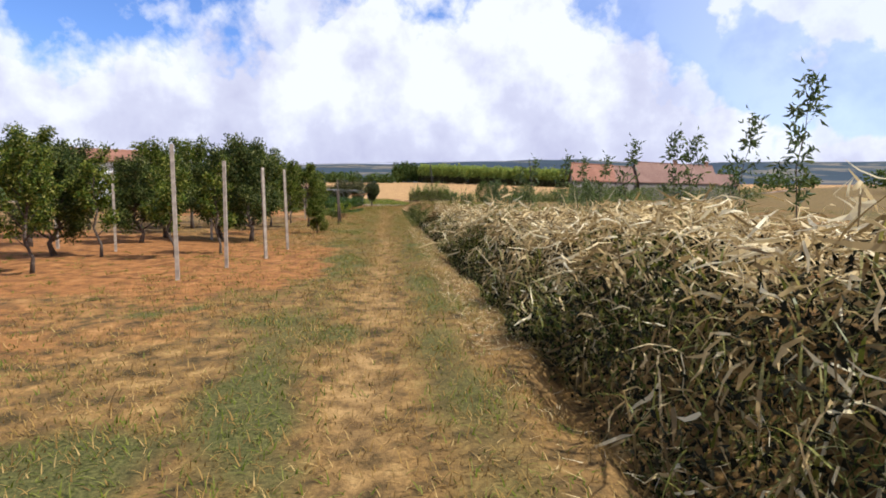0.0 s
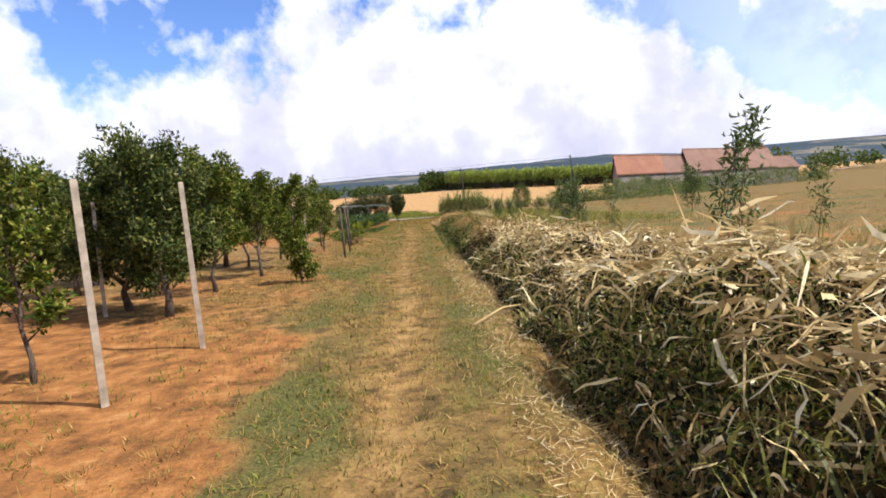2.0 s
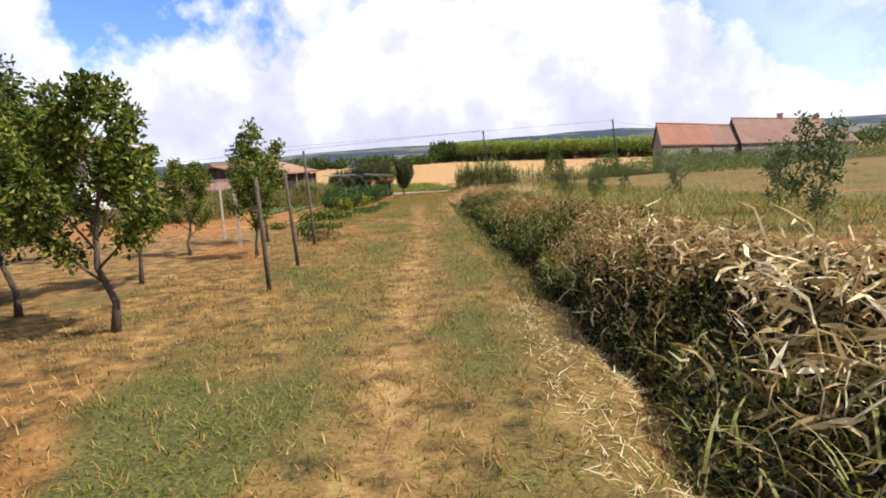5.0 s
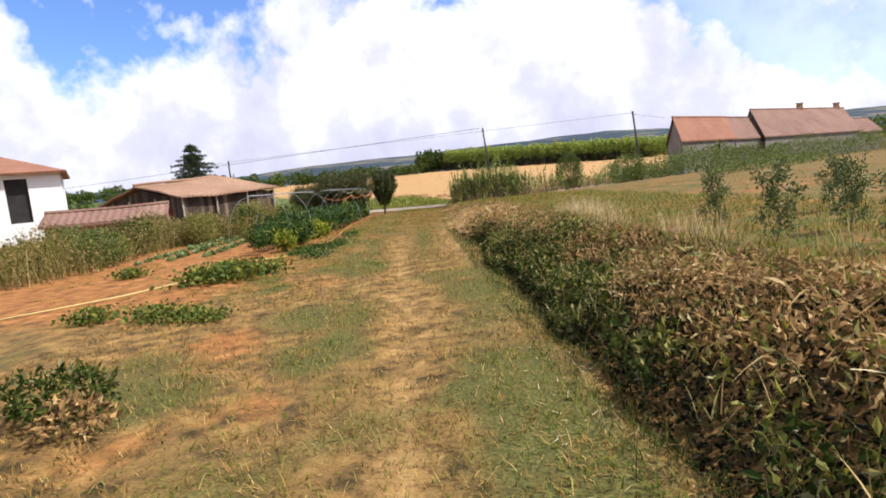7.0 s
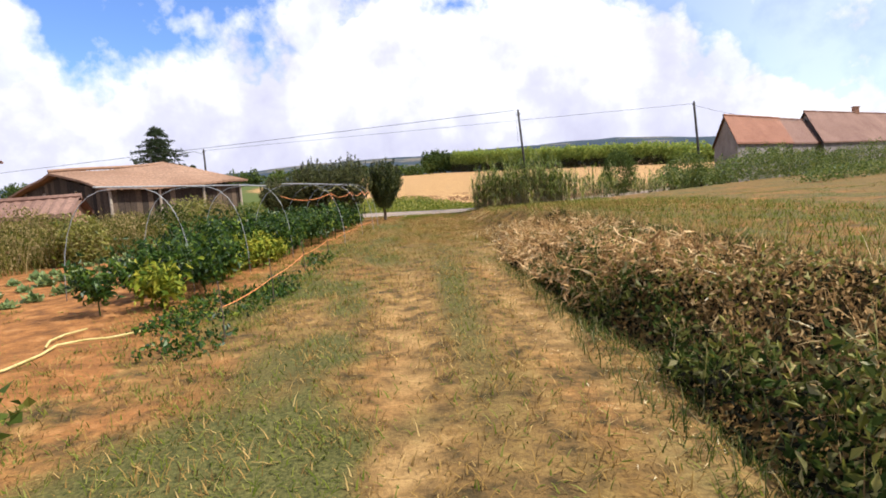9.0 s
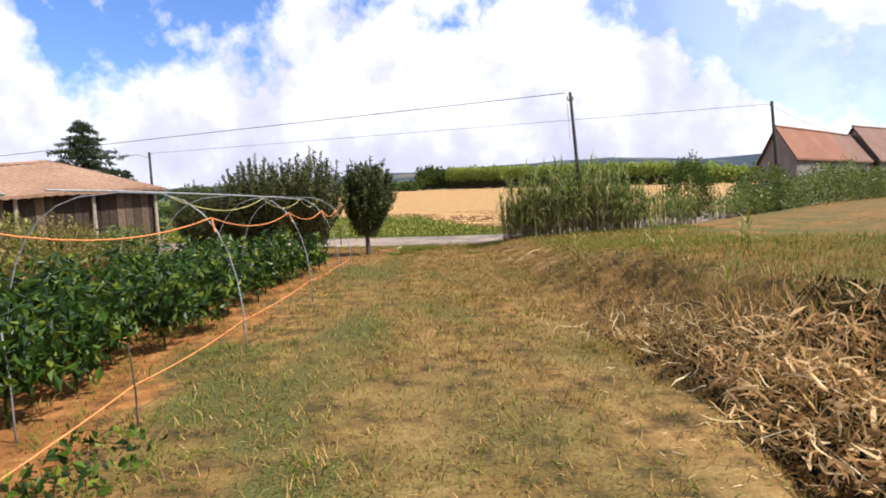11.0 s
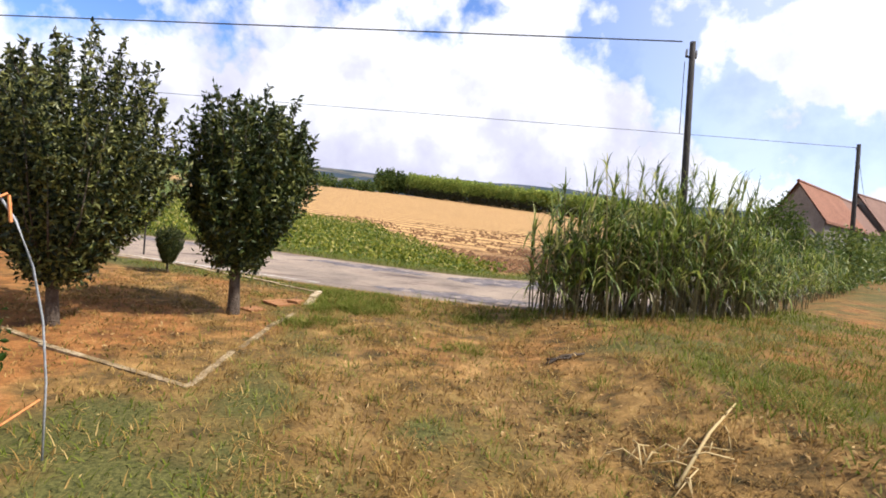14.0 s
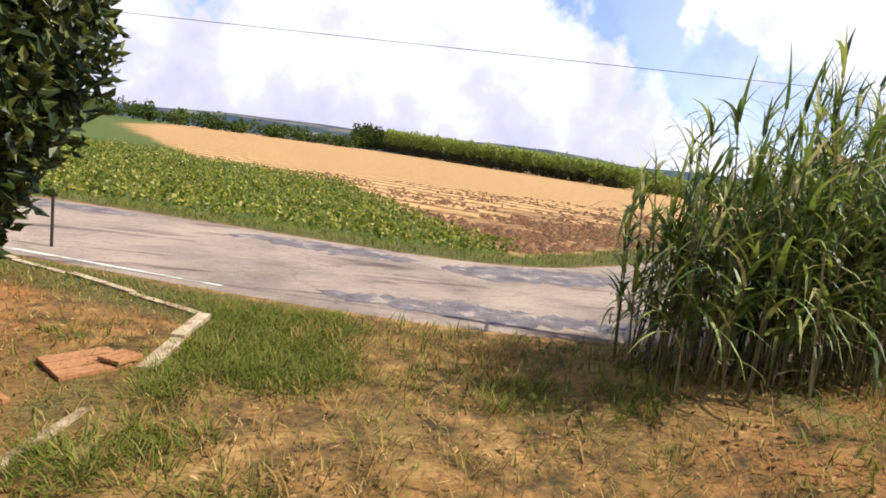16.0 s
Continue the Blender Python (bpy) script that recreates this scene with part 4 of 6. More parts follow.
far_wood("distant_hedgerow", spots, M_FARLEAF, "dark green hedgerow trees along far field", 1.1, 130, 6)
spots = [(x + g.normal(0, 3), 210 - 0.3 * x + g.normal(0, 8), ground_z(x, 205) + g.uniform(3, 7), 4.0, ground_z(x, 205) - 0.5) for x in np.linspace(80, 260, 46)]
far_wood("distant_tree_line", spots, M_FARLEAF, "green tree line beyond the farm buildings", 1.1, 110, 8)
spots = [(x + g.normal(0, 1), 120 + g.normal(0, 6), g.uniform(2.0, 4.0), 2.5, 0.0) for x in np.linspace(-80, -32, 26)]
far_wood("farm_trees", spots, M_FARLEAF, "dark green trees beyond the farmyard", 0.6, 130, 9)


# ---- farm buildings ----
def slab(soup, corners, thick):
    """A roof plane with thickness from its four corners."""
    c = np.asarray(corners, float)
    nrm = unit(np.cross(c[1] - c[0], c[3] - c[0]))
    if nrm[2] < 0:
        nrm = -nrm
    low = c - nrm * thick
    soup.add(np.vstack([c, low]), [(0, 1, 2, 3), (7, 6, 5, 4), (0, 4, 5, 1), (1, 5, 6, 2), (2, 6, 7, 3), (3, 7, 4, 0)])


def gabled(name, a, b_, half, eave, ridge, roof_mat, wall_mat, label, overhang=0.35, base=-0.3, sag=0.0, openings=(), back_half=None, front=None):
    """A gabled building whose ridge runs from a to b_. The front is to the right of that way."""
    a, b_ = np.array(a, float), np.array(b_, float)
    d = unit(b_ - a)
    front = np.array([d[1], -d[0]]) if front is None else unit(np.array(front, float))
    back_half = back_half or half
    root = thing(name, (a[0], a[1], 0), label, "building")
    o = np.array([a[0], a[1], 0])

    def at(s, w, z):
        p = a + d * s + front * w
        return np.array([p[0], p[1], z]) - o

    ln = np.linalg.norm(b_ - a)
    t = 0.25
    # long walls, the front one in pieces round its openings
    cuts = sorted(openings)
    walls, pos = Soup(), 0.0

    def piece(s0, s1, w0, w1, z0, z1, soup):
        v = [at(s, w, z) for z in (z0, z1) for s, w in ((s0, w0), (s1, w0), (s1, w1), (s0, w1))]
        soup.add(v, [(0, 3, 2, 1), (4, 5, 6, 7), (0, 1, 5, 4), (1, 2, 6, 5), (2, 3, 7, 6), (3, 0, 4, 7)])

    dark = Soup()
    for s0, s1, z0, z1 in cuts:
        piece(pos, s0, half - t, half, base, eave, walls)
        if z0 > base:
            piece(s0, s1, half - t, half, base, z0, walls)
        piece(s0, s1, half - t, half, z1, eave, walls)
        piece(s0 + 0.003, s1 - 0.003, half - t - 0.06, half - t - 0.02, max(z0, base) + 0.003, z1 - 0.003, dark)
        pos = s1
    piece(pos, ln, half - t, half, base, eave, walls)
    piece(0, ln, -back_half, -back_half + t, base, eave, walls)
    for s0, s1 in ((0.0, t), (ln - t, ln)):
        w0, w1 = half - t - 0.003, -back_half + t + 0.003
        ring = [(w0, base), (w0, eave), (0.0, ridge - 0.12), (w1, eave), (w1, base)]
        v = [at(s, w, z) for s in (s0, s1) for w, z in ring]
        walls.add(v, [(0, 1, 6, 5), (1, 2, 7, 6), (2, 3, 8, 7), (3, 4, 9, 8), (4, 0, 5, 9)])
        walls.f.append([walls.n - 10 + k for k in range(5)])
        walls.f.append([walls.n - 5 + k for k in reversed(range(5))])
    walls.part("wall", wall_mat, root)
    if cuts:
        dark.part("opening", M_DARK, root, "dark opening in the wall")
    # roof: slopes in strips along the ridge, with ribs of tile
    for side, hw in ((1, half), (-1, back_half)):
        roof = Soup()
        slope = (ridge - eave) / hw
        cols = max(8, int(ln / 0.16))
        ss = np.linspace(-overhang, ln + overhang, cols + 1)
        dip = -sag * np.sin(np.pi * (ss + overhang) / (ln + 2 * overhang))
        roll = 0.05 * (np.arange(cols + 1) % 2)
        top = [at(q, 0.0, ridge + z + e) for q, z, e in zip(ss, dip, roll)]
        mid = [at(q, side * hw * 0.55, ridge - slope * hw * 0.55 + 0.9 * z + e) for q, z, e in zip(ss, dip, roll)]
        low = [at(q, side * (hw + overhang), eave - slope * overhang + 0.6 * z + e) for q, z, e in zip(ss, dip, roll)]
        under = [p_ - np.array([0, 0, 0.14 + e]) for p_, e in zip(low, roll)]
        inner = [p_ - np.array([0, 0, 0.14 + e]) for p_, e in zip(top, roll)]
        k = np.arange(cols)
        n_ = cols + 1
        roof.add(top + mid + low + under + inner, np.concatenate([np.stack([k + q * n_, k + 1 + q * n_, k + 1 + (q + 1) * n_, k + (q + 1) * n_], -1) for q in range(4)]))
        roof.part("roof", roof_mat, root)
    cap = Soup()
    cap.tube([at(s, 0, ridge + 0.03 - sag * math.sin(math.pi * (s + overhang) / (ln + 2 * overhang))) for s in np.linspace(-overhang, ln + overhang, 9)], 0.12, 6)
    cap.part("ridge", roof_mat, root)
    return root


BD = unit(np.array([16.43, 11.44]))
B0 = np.array([30.74, 90.95])
gabled("barn", B0, B0 + BD * 12.2, 4.0, 3.9, 6.6, M_TILE_NEW, M_STONE, "barn end with orange tiled roof and grey walls", front=(-0.25, -0.97), openings=[(7.0, 8.6, 2.0, 3.1)])
gabled("barn", B0 + BD * 12.45, B0 + BD * 20.3, 4.0, 3.85, 6.55, M_TILE_OLD, M_STONE, "middle barn with brown tiled roof", front=(-0.25, -0.97))
tall_barn = gabled("barn", np.array([47.2, 102.4]), np.array([70.5, 115.2]), 5.0, 3.9, 7.6, M_TILE_OLD, M_STONE, "long high barn with brown tiled roof", front=(-0.25, -0.97))
gabled("barn", np.array([71.0, 115.5]), np.array([78.0, 119.3]), 4.5, 3.6, 5.8, M_TILE_OLD, M_STONE, "low barn end with brown tiled roof", front=(-0.25, -0.97))
for s in (13.0, 24.5):
    ch = Soup()
    p = np.array([47.2, 102.4]) + unit(np.array([23.3, 12.8])) * s - np.array([47.2, 102.4])
    ch.box((-0.3, -0.3, 0), (0.3, 0.3, 1.0), None, (p[0], p[1], 7.35))
    ch.box((-0.38, -0.38, 0), (0.38, 0.38, 0.1), None, (p[0], p[1], 8.35))
    ch.part("chimney", M_BRICK, tall_barn)

def old_shed():
    """A boarded shed whose tiled roof sags; gable towards the garden, hip towards the lane."""
    c0, r0 = np.array((-13.7, 60.8)), np.array((-9.4, 64.8))
    a0 = np.array((-16.7, 62.3))
    u = unit(r0 - c0)
    ln = np.linalg.norm(r0 - c0)
    back = (a0 - c0) * 2.08
    root = thing("tiled_shed", (c0[0], c0[1], 0), "old boarded shed with sagging dusty tiled roof", "building")
    at = lambda s, w, z: np.r_[u * s + back * w, z]
    boards = [(0.0, 0.0, ln, 0.0)] + [(0.0, 0.0, 0.0, 1.0), (ln, 0.0, ln, 1.0), (0.0, 1.0, ln, 1.0)]
    g = np.random.default_rng(33)
    for k, (s0, w0, s1, w1) in enumerate(boards):
        p, q = at(s0, w0, 0)[:2], at(s1, w1, 0)[:2]
        d = unit(q - p)
        span = np.linalg.norm(q - p)
        m = int(span / 0.24)
        for j in range(m):
            f0, f1 = j / m, (j + 1) / m
            top = 2.2 if k in (0, 3) else 2.05 + 0.85 * (1 - abs((f0 + f1) - 1.0))
            b_ = Soup().box((f0 * span + 0.008, -0.015, -0.15), (f1 * span - 0.008, 0.015, top - g.uniform(0, 0.06)), math.atan2(d[1], d[0]), (p[0], p[1], 0))
            b_.part("board", M_BOARD, root)
    for s, w in ((0.0, 0.0), (ln * 0.34, -0.008), (ln * 0.68, -0.008), (ln, 0.0), (0.0, 1.0), (0.0, 0.33), (0.0, 0.66)):
        p = at(s, w, 0) - np.r_[back * 0.012 + u * 0.08, 0]
        Soup().tube([p - (0, 0, 0.2), p + (0, 0, 1.1), p + (0.01, 0, 2.2)], [0.07, 0.065, 0.055], 8).part("post", M_POST, root)

    def slope(p00, p10, p11, p01, cols, tag):
        nu, nv = cols, 9
        su, sv = np.meshgrid(np.linspace(0, 1, nu + 1), np.linspace(0, 1, nv + 1))
        corners = [np.asarray(c, float) for c in (p00, p10, p11, p01)]
        q = ((1 - su) * (1 - sv))[..., None] * corners[0] + (su * (1 - sv))[..., None] * corners[1] + (su * sv)[..., None] * corners[2] + ((1 - su) * sv)[..., None] * corners[3]
        wav = 0.07 * wave(q[..., 0], q[..., 1], 1.1, 3.0) + 0.035 * (np.arange(nu + 1) % 2)[None] - 0.1 * np.sin(np.pi * su) * (0.4 + 0.6 * sv)
        q[..., 2] += wav
        low = q - np.array([0, 0, 0.1])
        v = np.vstack([q.reshape(-1, 3), low.reshape(-1, 3)])
        n_ = (nu + 1) * (nv + 1)
        i = (np.arange(nv)[:, None] * (nu + 1) + np.arange(nu)[None]).ravel()
        quad = np.stack([i, i + 1, i + nu + 2, i + nu + 1], -1)
        soup = Soup().add(v, np.vstack([quad, quad[:, ::-1] + n_]))
        rim = list(range(nu + 1)) + [(nu + 1) * (k + 1) - 1 for k in range(1, nv + 1)] + [n_ - 1 - k for k in range(1, nu + 1)] + [(nu + 1) * k for k in range(nv - 1, 0, -1)]
        soup.f.extend([[a, b2, b2 + n_, a + n_] for a, b2 in zip(rim, rim[1:] + rim[:1])])
        soup.part("roof", M_TILE_DUSTY, root, tag)

    apex, peak = at(-0.35, 0.5, 3.12), at(ln - 1.1, 0.52, 3.5)
    slope(at(-0.35, -0.06, 2.2), at(ln + 0.1, -0.06, 2.38), peak, apex, 46, "dusty brown tiled roof slope")
    slope(at(ln + 0.1, 1.06, 2.3), at(-0.35, 1.06, 2.0), apex, peak, 46, "")
    slope(at(ln + 0.1, -0.06, 2.38), at(ln + 0.1, 1.06, 2.3), peak + (0.01, 0.01, 0), peak, 40, "")
    cap = Soup().tube([apex + (peak - apex) * s + np.array([0, 0, 0.05 + 0.06 * math.sin(5 * s) - 0.1 * math.sin(math.pi * s)]) for s in np.linspace(0, 1, 9)], 0.08, 7)
    cap.part("ridge", M_TILE_DUSTY, root)


old_shed()
gabled("low_shed", (-18.7, 56.6), (-13.5, 58.0), 1.1, 1.36, 1.88, M_TILE_OLD, M_BRICK, "low brick outbuilding with brown tiled roof", 0.2, -0.2, 0.05)

# white house with a hipped roof
house = thing("house", (-25.2, 68.4, 0), "white rendered house with orange hipped roof", "house", "", 30.0)
wall = Soup()
wall.box((-14.0, 0.3, -0.2), (-0.001, 8.0, 5.0))
for x0, x1, z0, z1 in ((-14.0, -3.2, -0.2, 5.0), (-1.9, 0.0, -0.2, 5.0), (-3.2, -1.9, -0.2, 1.5), (-3.2, -1.9, 4.55, 5.0)):
    wall.box((x0, 0.0, z0), (x1, 0.297, z1))
wall.part("wall", M_WHITEWALL, house)
Soup().box((-3.2, 0.22, 1.5), (-1.9, 0.29, 4.55)).part("opening", M_DARK, house, "dark loggia opening")
roof = Soup()
e0, e1, f0, f1, ez, rz = -14.6, 0.5, -0.6, 8.6, 4.95, 6.5
ra, rb = (e0 + 4.0, 4.0, rz), (e1 - 4.0, 4.0, rz)
slab(roof, [(e0, f0, ez), (e1, f0, ez), rb, ra], 0.14)
slab(roof, [(e1, f1, ez), (e0, f1, ez), ra, rb], 0.14)
slab(roof, [(e1, f0, ez), (e1, f1, ez), rb, np.array(rb) + (0.001, 0.001, 0)], 0.14)
slab(roof, [(e0, f1, ez), (e0, f0, ez), ra, np.array(ra) + (0.001, 0.001, 0)], 0.14)
roof.part("roof", M_TILE_NEW, house)
for x in (-5.6, -9.2):
    w = Soup().box((x, -0.05, 2.4), (x + 1.1, -0.005, 3.9)).part("window", M_DARKWOOD, house, "brown shuttered window")
    Soup().box((x - 0.1, -0.09, 2.32), (x + 1.2, -0.005, 2.395)).part("sill", M_CONCRETE, w)
    for k in range(2):
        Soup().box((x + 0.04 + k * 0.53, -0.075, 2.45), (x + 0.53 + k * 0.53, -0.052, 3.86)).part("shutter", M_DARKWOOD, w)


# ---- utility poles and wires ----
def utility_pole(x, y, tall, r=0.11, lean=0.0, label="tarred wooden utility pole"):
    z0 = ground_z(x, y)
    root = thing("utility_pole", (x, y, z0), label, "utility pole", "poles of the overhead line")
    Soup().tube([(0, 0, -0.3), (lean * 0.42, 0, (tall - z0) * 0.42), (lean, 0, tall - z0)], [r, r * 0.9, r * 0.72], 10).part("shaft", M_POLE, root, "", True)
    arm = Soup().tube([(lean - 0.1, 0, tall - z0 - 0.25), (lean + 0.1, 0, tall - z0 - 0.25)], 0.018, 6).part("bracket", M_POLE, root)
    for s in (-0.09, 0.09):
        Soup().tube([(lean + s, 0, tall - z0 - 0.25), (lean + s, 0, tall - z0 - 0.19), (lean + s, 0, tall - z0 - 0.13)], [0.014, 0.022, 0.012], 7).part("insulator", M_LAMP, arm)
    return root


utility_pole(5.1, 63.17, 4.84, 0.066, -0.38)
utility_pole(19.75, 74.57, 6.15, 0.1, -0.54)
lamp = utility_pole(-18.34, 84.19, 5.7, 0.1, 0.0, "grey utility pole with a street lamp arm")
Soup().tube([(0, 0, 5.2), (-0.7, -0.2, 5.45), (-1.15, -0.3, 5.4)], 0.03, 6).part("lamp_arm", M_LAMP, lamp)
Soup().tube([(-1.1, -0.3, 5.42), (-1.35, -0.35, 5.4), (-1.7, -0.45, 5.34)], [0.05, 0.11, 0.06], 8).part("lamp_head", M_LAMP, lamp, "grey street lamp head")


def wire(a, b_, sag, r=0.012, label="thin black overhead cable"):
    a, b_ = np.array(a, float), np.array(b_, float)
    s = np.linspace(0, 1, 17)[:, None]
    p = a + (b_ - a) * s - np.array([0, 0, 1]) * sag * 4 * s * (1 - s)
    tagged(Soup().tube(p, r, 5).part("overhead_cable", M_WIRE), label, "cable", "overhead cables")


wire((-18.34, 84.19, 5.6), (19.21, 74.57, 6.0), 0.0)
wire((19.21, 74.57, 5.9), (47.0, 101.0, 6.5), 0.5)
wire((4.53, 63.17, 4.82), (-40.0, 75.0, 3.4), 0.0)
wire((4.62, 63.17, 4.5), (4.66, 63.1, 3.3), 0.0, 0.006, "thin black stay wire beside the pole")

# ---- reeds ----
def reed_spots(line, width, count, g):
    xy, nrm = along(line, 0.05)
    k = g.integers(0, len(xy), count)
    p = xy[k] + nrm[k] * (g.normal(0, 1, count).clip(-1.5, 1.5) * width / 2.2)[:, None]
    return np.c_[p, height(p[:, 0], p[:, 1])]


def reed_bed(name, line, width, count, tall, label, seed, mat=M_REED):
    """Canes, bare and dry low down, with long leaves that stand as spikes on top and arch below."""
    g = np.random.default_rng(seed)
    p = reed_spots(line, width, count, g)
    clump = 0.88 + 0.14 * wave(p[:, 0], p[:, 1], 2.4, seed)
    hh = tall * (0.56 + 0.5 * g.uniform(0, 1, count) ** 2.6) * clump * np.interp(p[:, 0], [2.0, 3.0, 4.2, 5.2, 6.4, 7.6], [0.74, 0.92, 1.02, 1.1, 1.02, 0.92])
    lean = g.normal(0, 0.06, (count, 2))
    top = p + np.c_[lean * hh[:, None], hh]
    canes = Soup()
    for sx, sy in ((1, 0), (0, 1)):
        side = np.stack([np.full(count, sx), np.full(count, sy), np.zeros(count)], -1) * 0.012
        canes.quads(np.stack([p - side, p + side, top + side * 0.4, top - side * 0.4], 1))
    dry = p[g.integers(0, count, count * 5)] + np.c_[g.normal(0, 0.05, (count * 5, 2)), g.uniform(0.0, 0.9, count * 5)]
    canes.add(*blades(dry, g.uniform(0.15, 0.4, len(dry)), g.uniform(0.012, 0.025, len(dry)), 0.9, 1.3, 3, None, g))
    root = tagged(canes.part(name, M_CANE), label, "reeds", kind="stuff")
    leaf = Soup()
    pts, ln = [], []
    for _ in range(13):
        s = 1 - 0.72 * g.uniform(0, 1, count)
        pts.append(p + (top - p) * s[:, None])
        ln.append(g.uniform(0.34, 0.68, count) * (1.15 - 0.4 * s))
    pts, ln = np.concatenate(pts), np.concatenate(ln)
    leaf.add(*blades(pts, ln, g.uniform(0.026, 0.056, len(pts)), 0.7, 1.7, 5, None, g))
    pts = np.concatenate([p + (top - p) * g.uniform(0.88, 1.0, count)[:, None] for _ in range(5)])
    leaf.add(*blades(pts, g.uniform(0.2, 0.48, len(pts)), g.uniform(0.02, 0.042, len(pts)), 0.36, 0.6, 4, None, g))
    leaf.part("foliage", mat, root, "long pointed green leaves")
    return root


reed_bed("reed_bed", [(2.35, 62.6), (3.2, 62.5), (5.0, 63.0), (7.2, 64.6)], 1.0, 430, 2.56, "tall green giant reeds with arching leaves", 41)
reed_bed("reed_bed", [(7.0, 64.2), (9.5, 66.3), (11.0, 67.6)], 1.0, 75, 2.2, "tall green giant reeds thinning out", 42)
reed_bed("reed_bed", [(12.0, 68.4), (17.0, 72.6)], 0.9, 75, 1.6, "sparse low reeds beside the lane", 43)


def bush(name, x, y, w, d, h, count, leaf, mat, label, seed, category="bush"):
    g = np.random.default_rng(seed)
    o = unit(g.normal(0, 1, (count, 3))) * g.uniform(0.25, 1, (count, 1)) ** 0.45
    lump = 1 + 0.22 * wave(o[:, 0] * 3 + seed, o[:, 1] * 3 + o[:, 2] * 2, 1.0, seed)
    q = o * np.array([w / 2, d / 2, h / 2]) * lump[:, None] + np.array([x, y, 0])
    q[:, 2] += height(q[:, 0], q[:, 1]) + h / 2
    v, f = leaves(q, leaf, g, 0.3, o * 0.6)
    s = Soup().add(v, f)
    s.v = [a - np.array([x, y, 0]) for a in s.v]
    ob = s.part(name, mat)
    ob.matrix_basis = pose(x, y, 0)
    return tagged(ob, label, category)


bush("withered_shrub", -2.95, 31.9, 0.95, 0.7, 0.42, 700, 0.075, M_WEED, "low half withered shrub beside the stake", 55)
bush("withered_shrub", -2.6, 31.5, 0.5, 0.5, 0.28, 260, 0.07, M_BROWN, "small brown withered shrub on dry grass", 56)
bush("bush", 12.0, 69.6, 2.2, 1.8, 3.0, 4200, 0.13, M_FARLEAF, "dense green bush at the field edge", 51)
bush("bush", 18.4, 74.0, 3.2, 2.0, 2.6, 2600, 0.16, M_HEDGE, "dense green bush round the utility pole", 52)
g = np.random.default_rng(53)
hedge_pts = []
for x0, y0, x1, y1, hh, m in ((16.0, 72.0, 24.0, 79.0, 2.0, 4000), (24.0, 79.0, 46.0, 94.0, 2.9, 11000), (46.0, 94.0, 82.0, 113.0, 3.2, 11000), (22.0, 67.0, 40.0, 80.0, 1.2, 2500)):
    s = g.uniform(0, 1, m)
    p = np.c_[x0 + (x1 - x0) * s + g.normal(0, 0.6, m), y0 + (y1 - y0) * s + g.normal(0, 0.6, m)]
    z = height(p[:, 0], p[:, 1]) + g.uniform(0, 1, m) ** 0.8 * hh * (0.75 + 0.35 * wave(p[:, 0], p[:, 1], 0.7, 4.0) + 0.15 * wave(p[:, 0], p[:, 1], 2.3, 6.0))
    hedge_pts.append(np.c_[p, z])
v, f = leaves(np.concatenate(hedge_pts), 0.2, g, 0.5)
tagged(Soup().add(v, f).part("hedge", M_HEDGE), "long uneven green hedge before the barns", "hedge", kind="stuff")


# ---- verge weeds on the bank ----
def scatter(x0, x1, y0, y1, count, g):
    p = np.c_[g.uniform(x0, x1, count), g.uniform(y0, y1, count)]
    return np.c_[p, height(p[:, 0], p[:, 1])]


def band(count, y0, y1, g, x0=1.35, x1=3.9):
    """Places on the bank; the inner edge wavers."""
    p = scatter(x0, x1, y0, y1, count, g)
    edge = x0 + 0.22 + 0.34 * wave(p[:, 1], p[:, 1] * 0.3, 1.1, 1.0) + 0.16 * wave(p[:, 1], p[:, 1] * 0.2, 3.3, 5.0)
    p = p[p[:, 0] > edge]
    p[:, 2] = height(p[:, 0], p[:, 1])
    return p


def crest(y):
    """How high the growth on the bank stands, over the track."""
    return np.interp(y, [0, 4, 7, 14, 20, 25, 30, 37, 42, 47, 52, 55], [1.42, 1.36, 1.2, 1.08, 0.95, 0.86, 0.8, 0.7, 0.7, 0.52, 0.4, 0.3])


def mound(p):
    """Top of the tangle: a broken slope up from the track, lumpy above, falling to the field."""
    x, y = p[:, 0], p[:, 1]
    slope = 0.14 + 0.86 * smooth(1.2, 2.25, x + 0.38 * wave(x, y, 1.5, 7.0) + 0.2 * wave(x, y, 4.1, 2.0))
    lumps = 0.86 + (0.26 + 0.34 * smooth(20, 26, y)) * wave(x, y, 1.15, 3.0) + 0.2 * wave(x, y, 3.4, 9.0) + 0.08 * wave(x, y, 8.3, 5.0)
    lumps = np.minimum(lumps, 1.12 - 0.08 * smooth(20, 26, y))
    wide = 1.9 * smooth(15, 8, y)
    z = crest(y) * lumps * slope * (1 - 0.3 * smooth(2.7 + wide, 3.5 + wide, x))
    return np.maximum(z, p[:, 2] + 0.03)


def fill(count, y0, y1, lo, hi, g, x0=1.25, x1=3.3, keep=None):
    """Places between two shares of the tangle's height."""
    p = band(count, y0, y1, g, x0, x1)
    if keep is not None:
        p = p[keep(p)]
    p[:, 2] += (mound(p) - p[:, 2]) * g.uniform(lo, hi, len(p))
    return p


def browner(p):
    return wave(p[:, 0], p[:, 1], 0.9, 12.0) + 0.5 * wave(p[:, 0], p[:, 1], 2.7, 4.0) + 0.85 * smooth(1.6, 2.3, p[:, 0]) > 0.28 + 0.26 * smooth(26, 29, p[:, 1]) * smooth(42.5, 40.5, p[:, 1])


